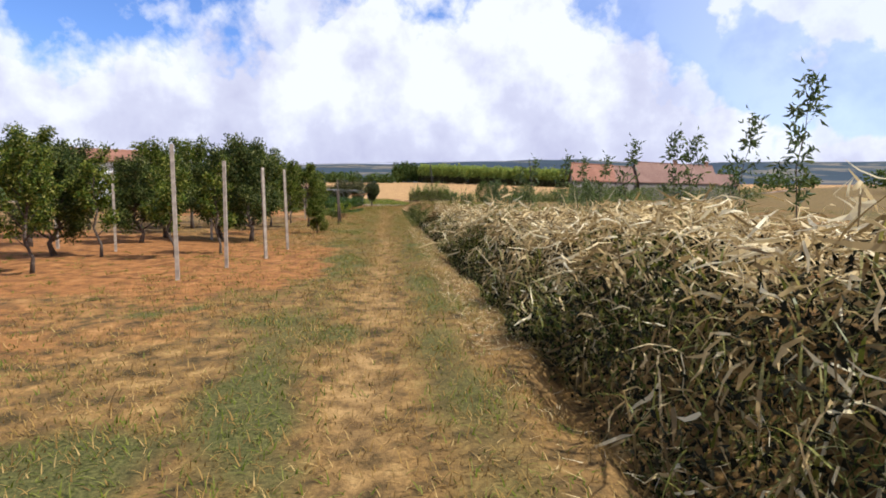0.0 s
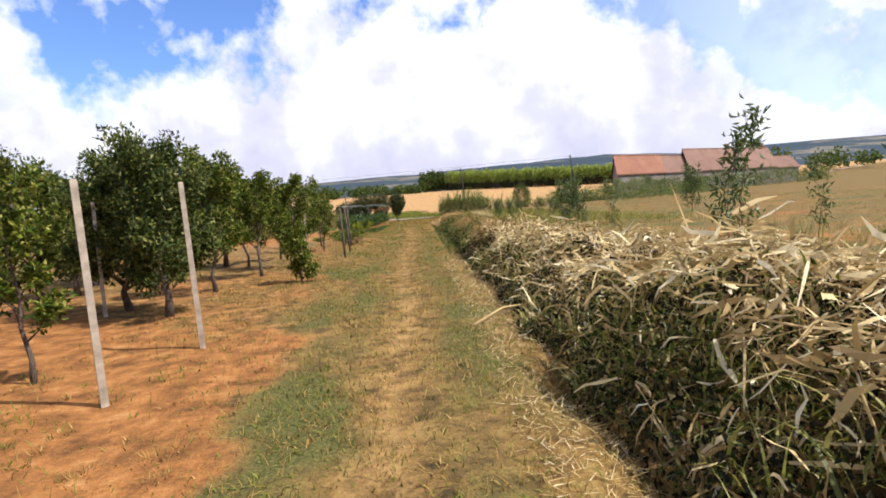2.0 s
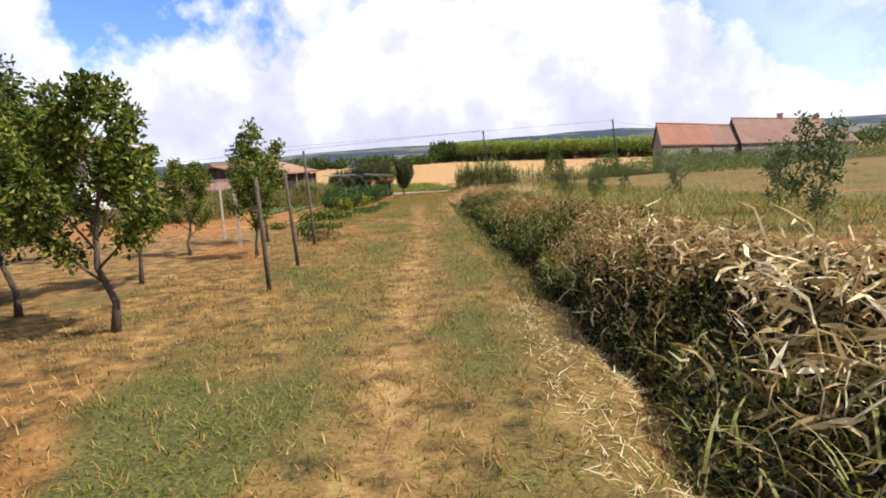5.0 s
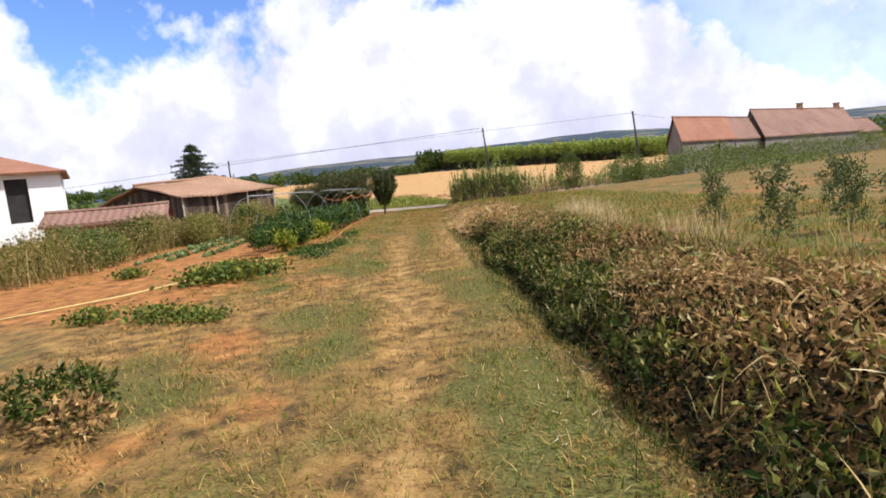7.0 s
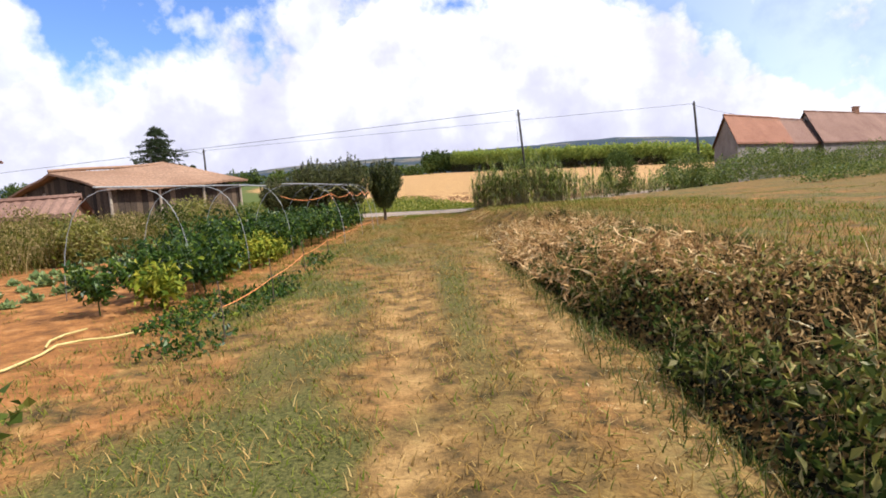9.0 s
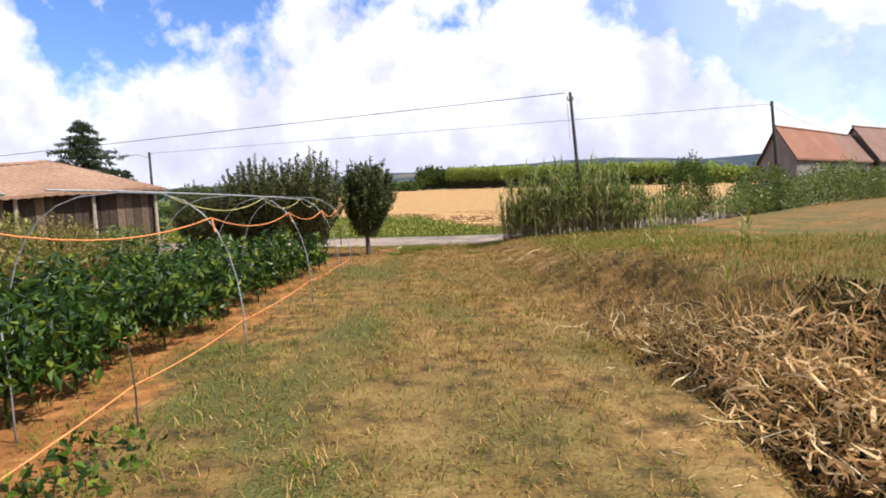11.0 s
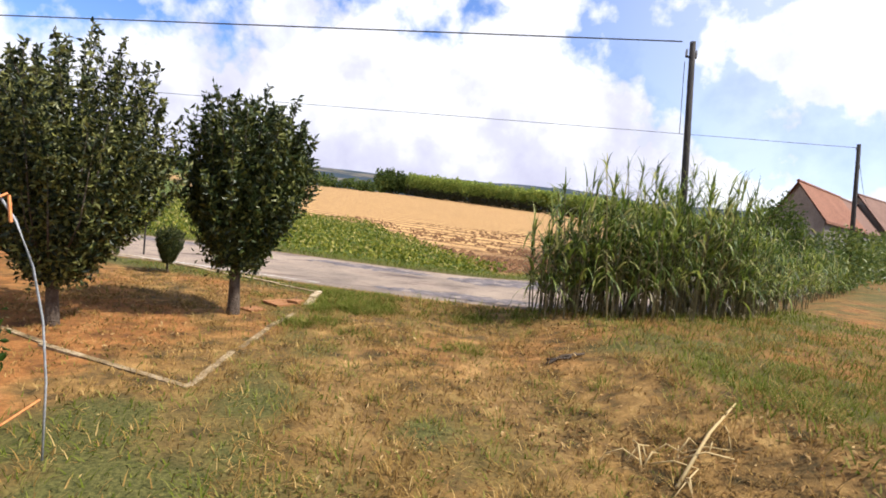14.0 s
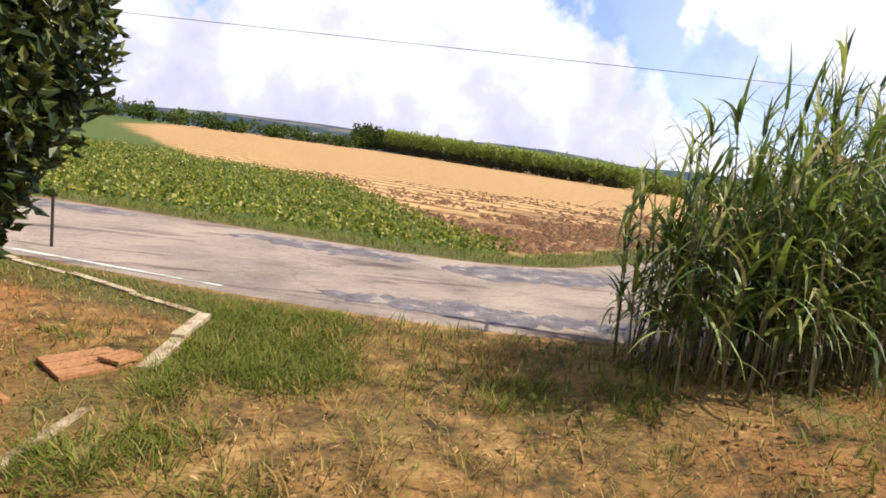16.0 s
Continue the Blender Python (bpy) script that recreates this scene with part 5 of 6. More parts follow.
def shards(points, lengths, widths, g, steep=0.5, kink=0.5, fall=-0.1):
    """Torn strips of dry leaf that bend sharply where they broke."""
    p, n = np.asarray(points, float), len(points)
    d = unit(g.normal(0, 1, (n, 3)) * np.array([1, 1, steep]))
    rows, cur, seg = [], p.copy(), 3
    roll = unit(g.normal(0, 1, (n, 3)))
    for k in range(seg + 1):
        side = unit(np.cross(d, roll)) * (np.asarray(widths) * (0.55, 1.0, 0.8, 0.15)[k] / 2)[:, None]
        rows.append((cur - side, cur + side))
        cur = cur + d * (np.asarray(lengths) * g.uniform(0.2, 0.46, n))[:, None]
        d = unit(d + g.normal(0, kink, (n, 3)) + np.array([0, 0, fall]))
    v = np.stack([q for r in rows for q in r], 1)
    f = np.array([(2 * k, 2 * k + 1, 2 * k + 3, 2 * k + 2) for k in range(seg)])
    return v.reshape(-1, 3), (np.arange(n)[:, None, None] * (2 * seg + 2) + f[None]).reshape(-1, 4)


g = np.random.default_rng(61)
dry = Soup()
# broken stalks and torn leaves heaped on top, some hanging down the face, a few stems still upright
for count, y0, y1, x1 in ((5600, -1.5, 24.0, 3.4), (3200, -1.5, 13.0, 5.2)):
    p = fill(count, y0, y1, 0.8, 1.08, g, 1.7 if x1 < 4 else 3.2, x1)
    dry.add(*shards(p, g.uniform(0.1, 0.36, len(p)), g.uniform(0.016, 0.046, len(p)), g, 0.5))
    p = fill(count // 2, y0, y1, 0.84, 1.06, g, 1.7 if x1 < 4 else 3.2, x1)
    dry.add(*shards(p, g.uniform(0.22, 0.52, len(p)), g.uniform(0.01, 0.022, len(p)), g, 0.4, 0.3))
p = fill(3200, -1.5, 24.0, 0.3, 0.98, g, 1.3, 2.4)
dry.add(*shards(p, g.uniform(0.12, 0.4, len(p)), g.uniform(0.01, 0.032, len(p)), g, 1.2, 0.4, -0.35))
for x, y in np.c_[g.uniform(1.5, 2.7, 95), g.uniform(0.5, 24, 95)]:
    z0, tall = ground_z(x, y), g.uniform(0.45, 0.95)
    lean = g.normal(0, 0.16, 2)
    stem = np.array([(x, y, z0), (x + lean[0] * tall * 0.4, y + lean[1] * tall * 0.4, z0 + tall * 0.55), (x + lean[0] * tall * 1.2, y + lean[1] * tall * 1.2, z0 + tall)])
    dry.tube(stem, [0.012, 0.01, 0.006], 5)
    at = stem[1] + (stem[2] - stem[1]) * g.uniform(-0.5, 1, (7, 1))
    dry.add(*shards(at, g.uniform(0.15, 0.4, 7), g.uniform(0.014, 0.034, 7), g, 0.6, 0.35, -0.5))
# low brown heap where the ditch ends
p = np.vstack([fill(3000, 45.0, 50.5, 0.6, 1.05, g, 1.3, 3.0), fill(500, 50.3, 53.0, 0.2, 0.8, g, 1.3, 2.4)])
tagged(Soup().add(*blades(p, g.uniform(0.1, 0.36, len(p)), g.uniform(0.004, 0.012, len(p)), 0.9, 0.9, 3, None, g)).part("dry_heap", M_DRYGRASS), "low heap of brown dry stalks and straw", "heap", kind="stuff")
p = fill(14000, 39.5, 49.5, 0.6, 1.12, g, 1.15, 3.1, lambda q: q[:, 1] + 1.2 * wave(q[:, 0], q[:, 1], 1.1, 17.0) > 41.4 + 0.9 * (2.4 - q[:, 0]))
tagged(Soup().add(*shards(p[::2], g.uniform(0.1, 0.3, len(p[::2])), g.uniform(0.012, 0.034, len(p[::2])), g, 0.6)).part("straw_heap", M_STRAWHEAP), "heap of tan straw and withered leaves on bank", "straw", kind="stuff")
p = fill(420, 47.5, 51.0, 0.7, 1.1, g, 1.05, 2.2)
dry.add(*shards(p, g.uniform(0.12, 0.36, len(p)), g.uniform(0.006, 0.016, len(p)), g, 0.7))
p = fill(500, 22.0, 43.0, 0.85, 1.06, g, 1.4, 3.2, browner)
dry.add(*blades(p, g.uniform(0.12, 0.4, len(p)), g.uniform(0.008, 0.02, len(p)), 2.0, 0.4, 3, None, g))
# straw along the wheel track
p = np.vstack([scatter(0.7, 1.7, -1, 50, 2600, g), scatter(0.75, 1.6, 5, 24, 5500, g), scatter(1.2, 2.0, 5, 24, 3000, g)])
p[:, 2] += 0.012
dry.add(*blades(p, g.uniform(0.05, 0.17, len(p)) * np.where(p[:, 1] > 24, 0.6, 1.0), g.uniform(0.004, 0.011, len(p)), 3.0, 0.05, 2, None, g))
tagged(dry.part("dry_maize_stalks", M_STALK), "tangled bleached dry stalks and leaves on bank", "dry stalks", kind="stuff")
# leaf litter fills the tangle, its near-black colour paints shade into the gaps
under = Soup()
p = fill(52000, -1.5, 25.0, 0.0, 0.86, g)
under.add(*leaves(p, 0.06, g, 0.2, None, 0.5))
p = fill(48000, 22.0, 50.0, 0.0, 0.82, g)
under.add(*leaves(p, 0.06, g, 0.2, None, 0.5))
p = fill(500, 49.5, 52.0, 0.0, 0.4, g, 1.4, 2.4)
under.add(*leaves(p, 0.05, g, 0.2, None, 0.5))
tagged(under.part("ditch_shade_litter", M_SHADE_LITTER), "leaf litter coloured near-black as shade under the dry stalks", "litter", kind="stuff")
weeds = Soup()
p = fill(6500, -1.5, 25, 0.0, 0.5, g, 1.2, 2.4)
weeds.add(*blades(p, g.uniform(0.12, 0.42, len(p)), g.uniform(0.006, 0.018, len(p)), 0.6, 0.9, 3, None, g))
p = fill(14000, -1.5, 25, 0.2, 0.9, g, 1.3, 2.6, lambda q: wave(q[:, 0], q[:, 1], 1.3, 21.0) > 0.2)
weeds.add(*leaves(p, 0.07, g, 0.4, None, 0.45))
p = fill(46000, 22, 45, 0.45, 1.08, g, keep=lambda q: ~browner(q))
weeds.add(*leaves(p, 0.08, g, 0.3, None, 0.5))
p = fill(9000, 22, 50, 0.1, 0.8, g)
weeds.add(*blades(p, g.uniform(0.12, 0.4, len(p)), g.uniform(0.005, 0.013, len(p)), 0.6, 0.8, 3, None, g))
p = scatter(1.0, 1.75, 24, 46, 9000, g)
weeds.add(*blades(p, g.uniform(0.06, 0.24, len(p)), g.uniform(0.005, 0.011, len(p)), 0.6, 0.8, 3, None, g))
# low weeds that creep over the soil at the garden's edge
p = np.vstack([scatter(-3.6, -2.3, 41.2, 44.6, 2600, g), scatter(-2.9, -2.2, 44.0, 49.0, 1200, g)])
p = p[wave(p[:, 0], p[:, 1], 1.6, 95.0) + g.uniform(-0.4, 0.4, len(p)) > 0.0]
creeping = Soup().add(*leaves(p + np.c_[np.zeros((len(p), 2)), g.uniform(0.01, 0.09, len(p))], 0.07, g, 0.4, None, 0.6))
tagged(creeping.part("creeping_weeds", M_PEPPER), "low green weeds creeping over garden soil", "weeds", kind="stuff")
tagged(weeds.part("ditch_weeds", M_WEED), "dark green weeds filling the ditch beside track", "weeds", kind="stuff")
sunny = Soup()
# leaves on the tops: paler than the weeds below, sunlight put into the tint
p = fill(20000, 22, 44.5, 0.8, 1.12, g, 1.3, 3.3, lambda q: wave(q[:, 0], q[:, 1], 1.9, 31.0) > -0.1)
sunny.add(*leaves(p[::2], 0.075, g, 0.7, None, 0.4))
p = fill(6500, -1.5, 25, 0.1, 0.85, g, 1.25, 2.5, lambda q: wave(q[:, 0], q[:, 1], 0.9, 71.0) > -0.1)
sunny.add(*blades(p, g.uniform(0.2, 0.5, len(p)), g.uniform(0.012, 0.028, len(p)), 0.6, 1.2, 4, None, g))
p = scatter(3.2, 8.5, 1, 34, 9000, g)
p = p[wave(p[:, 0], p[:, 1], 0.8, 81.0) + 0.6 * smooth(22, 28, p[:, 1]) + g.uniform(-0.4, 0.4, len(p)) > 0.1]
sunny.add(*blades(p, g.uniform(0.12, 0.42, len(p)), g.uniform(0.008, 0.018, len(p)), 0.4, 0.7, 3, None, g))
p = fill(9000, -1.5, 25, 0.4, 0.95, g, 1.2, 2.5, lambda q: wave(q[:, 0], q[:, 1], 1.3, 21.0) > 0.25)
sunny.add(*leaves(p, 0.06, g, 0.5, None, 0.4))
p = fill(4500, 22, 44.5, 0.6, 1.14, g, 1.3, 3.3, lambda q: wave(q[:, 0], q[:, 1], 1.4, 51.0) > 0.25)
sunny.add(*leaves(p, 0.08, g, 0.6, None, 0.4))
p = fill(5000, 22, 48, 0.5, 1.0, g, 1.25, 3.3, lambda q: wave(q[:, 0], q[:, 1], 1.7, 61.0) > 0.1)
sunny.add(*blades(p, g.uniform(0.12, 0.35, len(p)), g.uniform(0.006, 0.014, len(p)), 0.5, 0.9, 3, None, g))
tagged(sunny.part("sun_tinted_weeds", M_SUNWEED), "yellow green weeds along the ditch, tops tinted as sunlit", "weeds", kind="stuff")
wither = Soup()
p = fill(40000, 22, 45, 0.72, 1.08, g, 1.5, 3.4, browner)
wither.add(*leaves(p, 0.055, g, 0.2, None, 0.45))
p = np.vstack([fill(9000, 44.0, 50.5, 0.0, 0.95, g, 1.2, 3.1), fill(500, 50.3, 53.0, 0.0, 0.8, g, 1.3, 2.4)])
wither.add(*leaves(p, 0.045, g, 0.2, None, 0.4))
p = fill(11000, 22, 51, 0.6, 1.1, g, 1.3, 3.3)
p = p[(p[:, 1] < 27) | (p[:, 1] > 41) | (g.uniform(0, 1, len(p)) < 0.4)]
wither.add(*blades(p, g.uniform(0.08, 0.3, len(p)), g.uniform(0.004, 0.012, len(p)), 0.8, 0.5, 3, None, g))
p = fill(1500, 23, 48, 0.6, 1.0, g, 1.4, 3.3)
wither.add(*blades(p, g.uniform(0.1, 0.28, len(p)), g.uniform(0.004, 0.009, len(p)), 0.35, 0.2, 3, None, g))
p = fill(4200, 22, 37.5, 0.82, 1.08, g, 1.8, 3.4, browner)
wither.add(*shards(p, g.uniform(0.08, 0.22, len(p)), g.uniform(0.012, 0.03, len(p)), g, 0.6))
p = np.vstack([scatter(0.6, 3.2, 51.5, 58.5, 5200, g), scatter(-0.6, 2.6, 57, 62, 2600, g), scatter(-4.5, -1.7, 59.6, 63.5, 1500, g)])
p = p[wave(p[:, 0], p[:, 1], 1.9, 91.0) + g.uniform(-0.5, 0.5, len(p)) > -0.05]
wither.add(*leaves(p + np.array([0, 0, 0.02]), 0.05, g, 0.1, None, 0.4))
tagged(wither.part("withered_weeds", M_BROWN), "withered brown weed tops along the ditch", "weeds", kind="stuff")
p = np.vstack([scatter(2.7, 3.6, 26, 46, 1500, g), fill(700, 26, 40, 0.85, 1.0, g, 2.6, 3.3, lambda q: wave(q[:, 0] * 0.4, q[:, 1], 1.6, 8.0) > 0.25)])
tagged(Soup().add(*blades(p, g.uniform(0.1, 0.26, len(p)), g.uniform(0.004, 0.01, len(p)), 0.25, 0.5, 3, None, g)).part("seeding_grass", M_DRYGRASS), "tall dry seeding grass along the bank", "grass", kind="stuff")
p = np.vstack([scatter(3.3, 4.2, 38.6, 40.6, 700, g), scatter(3.0, 3.5, 36.2, 37.0, 160, g), scatter(3.2, 3.8, 33.8, 34.8, 200, g)])
tagged(Soup().add(*blades(p, g.uniform(0.2, 0.5, len(p)), g.uniform(0.004, 0.009, len(p)), 0.22, 0.4, 3, None, g)).part("bleached_grass", M_STALK), "bleached seeding grass tufts on the bank", "grass", kind="stuff")

# young saplings in the mown field
SAP = "saplings along the field edge"
sapling = make_tree(71, 2.0, 0.5, 0.009, 0.14, 10, 0.09, 8, 0.095, M_SAPLING, "thin young sapling with sparse leaves", SAP, 1.3, 1.2, "sapling", 0.3)
sapling.name = "sapling"
settle(sapling, 5.5, 14.7, 0, 0.7)
young = make_tree(72, 1.2, 0.2, 0.012, 0.24, 11, 0.13, 26, 0.075, M_SAPLING, "low bushy young tree in the mown field", SAP, 1.3, 1.2, "sapling", 0.35)
young.name = "sapling"
settle(young, 5.6, 26.5, 0, 0.9)
for x, y, top in ((4.07, 34.9, 0.8), (3.94, 33.4, 0.85), (4.88, 33.5, 0.8), (4.3, 32.2, 0.75), (6.4, 35.6, 0.8), (5.9, 31.0, 0.8), (6.66, 8.46, 3.2), (5.74, 8.49, 2.4), (4.3, 7.92, 2.0), (4.61, 7.98, 1.95), (4.66, 10.42, 2.15), (4.41, 11.1, 1.85), (3.65, 11.26, 1.85), (4.11, 11.63, 1.85), (3.37, 12.9, 1.9), (2.95, 12.4, 1.65), (4.0, 18.4, 1.35), (4.3, 22.0, 1.35), (4.7, 24.4, 1.3), (9.7, 26.4, 1.6)):
    place_copy(*((sapling, x, y, x * 50 + y * 30, top / 2.0) if y < 20 else (young, x, y, x * 50 + y * 30, top / 1.2))).name = "sapling"

# ---- grass ----
g = np.random.default_rng(81)


def mask_at(field, p):
    i = np.clip(np.searchsorted(gy, p[:, 1]) - 1, 0, Hn - 1)
    j = np.clip(np.searchsorted(gx, p[:, 0]) - 1, 0, W - 1)
    return np.clip(field, 0, 1)[i, j]


p = scatter(-4.5, 1.6, 0.5, 66, 260000, g)
p = p[(road_side(p[:, 0], p[:, 1]) < -2.3)]
p = p[g.uniform(0, 1, len(p)) < 0.05 + 0.42 * mask_at(green, p)]
v, f = blades(p, g.uniform(0.03, 0.1, len(p)), g.uniform(0.008, 0.016, len(p)), 0.7, 0.8, 2, None, g)
lawn = Soup().add(v, f)
p = np.vstack([scatter(2.5, 8, 24, 62, 26000, g), scatter(-9, 9, 62, 76, 50000, g)])
r = road_side(p[:, 0], p[:, 1])
p = p[((r < -2.2) & (p[:, 0] > 0.5)) | ((r > 2.2) & (r < 3.6))]
v, f = blades(p, g.uniform(0.06, 0.2, len(p)), g.uniform(0.01, 0.02, len(p)), 0.5, 0.7, 2, None, g)
lawn.add(v, f)
tagged(lawn.part("green_grass", M_GRASS), "short green grass tufts on the track", "grass", kind="stuff")
p = np.vstack([scatter(-4.5, 1.7, 0.5, 66, 220000, g), scatter(1.0, 7.0, 50, 64, 26000, g)])
p = p[(road_side(p[:, 0], p[:, 1]) < -2.2)]
p = p[g.uniform(0, 1, len(p)) < (1 - 0.95 * mask_at(soil, p)) * (0.35 + 0.65 * smooth(-0.4, 0.5, wave(p[:, 0], p[:, 1], 2.3, 9.0)))]
v, f = blades(p, g.uniform(0.03, 0.12, len(p)), g.uniform(0.006, 0.012, len(p)), 1.0, 0.7, 2, None, g)
tagged(Soup().add(v, f).part("dry_grass", M_DRYGRASS), "trampled straw coloured dry grass", "grass", kind="stuff")

def tufts(x0, x1, y0, y1, count, per, tall, spread, g, keep=None):
    """Clumps of blades that lean out from their middle."""
    c = scatter(x0, x1, y0, y1, count, g)
    if keep is not None:
        c = c[keep(c)]
    big = g.uniform(0.5, 1.3, len(c))
    k = np.repeat(np.arange(len(c)), per)
    off = g.normal(0, 1, (len(k), 2)) * spread * big[k, None]
    q = c[k].copy()
    q[:, :2] += off
    q[:, 2] = height(q[:, 0], q[:, 1])
    az = np.arctan2(off[:, 1], off[:, 0]) + g.normal(0, 0.6, len(k))
    return blades(q, tall * big[k] * g.uniform(0.4, 1.0, len(k)), g.uniform(0.005, 0.011, len(k)), 0.55, 0.9, 2, az, g)


def this_side(c):
    return road_side(c[:, 0], c[:, 1]) < -2.25


straw_tufts, green_tufts = Soup(), Soup()
straw_tufts.add(*tufts(-1.0, 7.0, 50, 64, 1700, 22, 0.18, 0.07, g, this_side))
straw_tufts.add(*tufts(-4.2, 1.4, 1, 58, 1800, 20, 0.11, 0.06, g))
straw_tufts.add(*tufts(2.8, 7.5, 22, 52, 1500, 18, 0.14, 0.07, g))
straw_tufts.add(*tufts(3.2, 24.0, 4, 64, 2200, 12, 0.09, 0.12, g, this_side))
green_tufts.add(*tufts(3.2, 24.0, 4, 64, 3600, 12, 0.11, 0.12, g, this_side))
green_tufts.add(*tufts(-1.2, 7.0, 50, 64, 480, 24, 0.17, 0.07, g, this_side))
green_tufts.add(*tufts(-1.0, 0.2, 62.0, 64.0, 420, 40, 0.12, 0.09, g, lambda c: this_side(c) & (mask_at(green, c) > 0.3)))
green_tufts.add(*tufts(2.0, 6.5, 54.5, 60, 600, 30, 0.16, 0.09, g, lambda c: mask_at(green, c) > 0.3))
green_tufts.add(*tufts(-9.0, 0.5, 62.5, 68, 1500, 20, 0.1, 0.08, g, lambda c: (mask_at(green, c) > 0.4) & this_side(c)))
for cx, cy, many in ((-1.15, 61.3, 26), (-0.75, 61.5, 22), (-0.3, 61.0, 14), (1.3, 62.3, 26), (2.1, 62.0, 20), (0.9, 60.6, 14), (-1.75, 63.1, 8)):
    green_tufts.add(*tufts(cx - 0.22, cx + 0.22, cy - 0.2, cy + 0.2, many, 24, 0.15, 0.07, g))
green_tufts.add(*tufts(-4.2, -0.7, 1, 50, 2300, 20, 0.09, 0.09, g, lambda c: mask_at(green, c) > g.uniform(0.05, 1.6, len(c))))
green_tufts.add(*tufts(-1.0, 1.2, 1, 58, 1100, 20, 0.08, 0.08, g, lambda c: mask_at(green, c) > g.uniform(0.05, 1.5, len(c))))
green_tufts.add(*tufts(-4.0, -1.8, 36, 58, 420, 26, 0.13, 0.09, g))
straw_tufts.add(*tufts(-9.0, -2.0, 1, 34, 2600, 14, 0.08, 0.07, g, lambda c: mask_at(soil, c) < g.uniform(0.2, 0.9, len(c))))
straw_tufts.add(*tufts(-4.5, -1.0, 58.5, 64.8, 700, 18, 0.09, 0.07, g, this_side))
green_tufts.add(*tufts(-9.0, -2.4, 1, 14, 260, 22, 0.1, 0.06, g))
green_tufts.add(*tufts(-9.0, -3.0, 36, 60, 700, 18, 0.1, 0.06, g, lambda c: wave(c[:, 0], c[:, 1], 1.3, 44.0) > 0.1))
tagged(straw_tufts.part("straw_tufts", M_DRYGRASS), "tussocks of bleached dry grass", "grass", kind="stuff")
tagged(green_tufts.part("grass_tufts", M_GRASS), "tussocks of green grass and low weeds", "grass", kind="stuff")

# ---- crop beyond the lane ----
g = np.random.default_rng(91)
p = scatter(-24, 6, 66, 100, 95000, g)
r = road_side(p[:, 0], p[:, 1])
p = p[(r > 3.7) & (p[:, 0] < crop_edge(p[:, 1]) + 0.4 * wave(p[:, 0], p[:, 1], 2.0, 1.0)) & (g.uniform(0, 1, len(p)) < np.exp(-(r - 3.7) / 22))]
p[:, 2] += g.uniform(0.02, 0.36, len(p)) * (0.8 + 0.3 * wave(p[:, 0], p[:, 1], 1.2, 3.0))
v, f = leaves(p, 0.12, g, 0.3, None, 0.75)
tagged(Soup().add(v, f).part("bean_crop", M_BEAN), "low green bean crop beyond the lane", "crop", kind="stuff")
p = np.vstack([scatter(-2.0, 17, 66, 80, 15000, g), scatter(-4.0, 22, 78, 98, 5000, g)])
p = p[wave(p[:, 0], p[:, 1], 0.5, 3.0) + g.uniform(-0.5, 0.5, len(p)) > 0]
r = road_side(p[:, 0], p[:, 1])
p = p[(r > 3.8) & (p[:, 0] > crop_edge(p[:, 1]) + 0.3)]
cl = Soup()
ang = np.linspace(0, 2 * np.pi, 5, endpoint=False)
for q in p:
    s = (0.035 + 0.2 * g.uniform() ** 2) * min(1.0, 0.45 + 3.0 / max(1.0, road_side(q[0], q[1]) - 2.5))
    ring = q + np.c_[np.cos(ang) * s * g.uniform(0.7, 1.3, 5), np.sin(ang) * s * g.uniform(0.7, 1.3, 5), g.uniform(-0.02, 0.02, 5)]
    cl.add(np.vstack([ring, q + np.array([0, 0, s * 0.7])]), [(k, (k + 1) % 5, 5) for k in range(5)])
tagged(cl.part("soil_clods", M_CLOD), "brown turned soil clods at stubble edge", "soil", kind="stuff")


# ---- vegetable garden ----
def pepper(seed, h, w, mat, label, n_leaf=450, leaf=0.135):
    g = np.random.default_rng(seed)
    root = thing("pepper_plant", (0, 0, 0), label, "plant", "pepper plants in the garden row")
    stem = Soup().tube([(0, 0, -0.05), (0.01, 0, h * 0.4), (0, 0.02, h * 0.85)], [0.014, 0.01, 0.004], 5)
    pts = []
    for k in range(9):
        az = k * 2.4
        end = np.array([math.cos(az) * w * g.uniform(0.3, 0.5), math.sin(az) * w * g.uniform(0.3, 0.5), h * g.uniform(0.45, 0.95)])
        stem.tube([(0, 0, h * 0.2), end * 0.6 + np.array([0, 0, 0.1 * h]), end], [0.007, 0.005, 0.002], 4)
        s = g.uniform(0.3, 1.05, (n_leaf // 9, 1))
        pts.append(np.array([0, 0, h * 0.2]) * (1 - s) + end * s + g.normal(0, 0.075, (n_leaf // 9, 3)))
    stem.part("stem", M_PEPPER, root)
    v, f = leaves(np.concatenate(pts), leaf, g, -0.7, None, 0.48)
    Soup().add(v, f).part("foliage", mat, root)
    return root


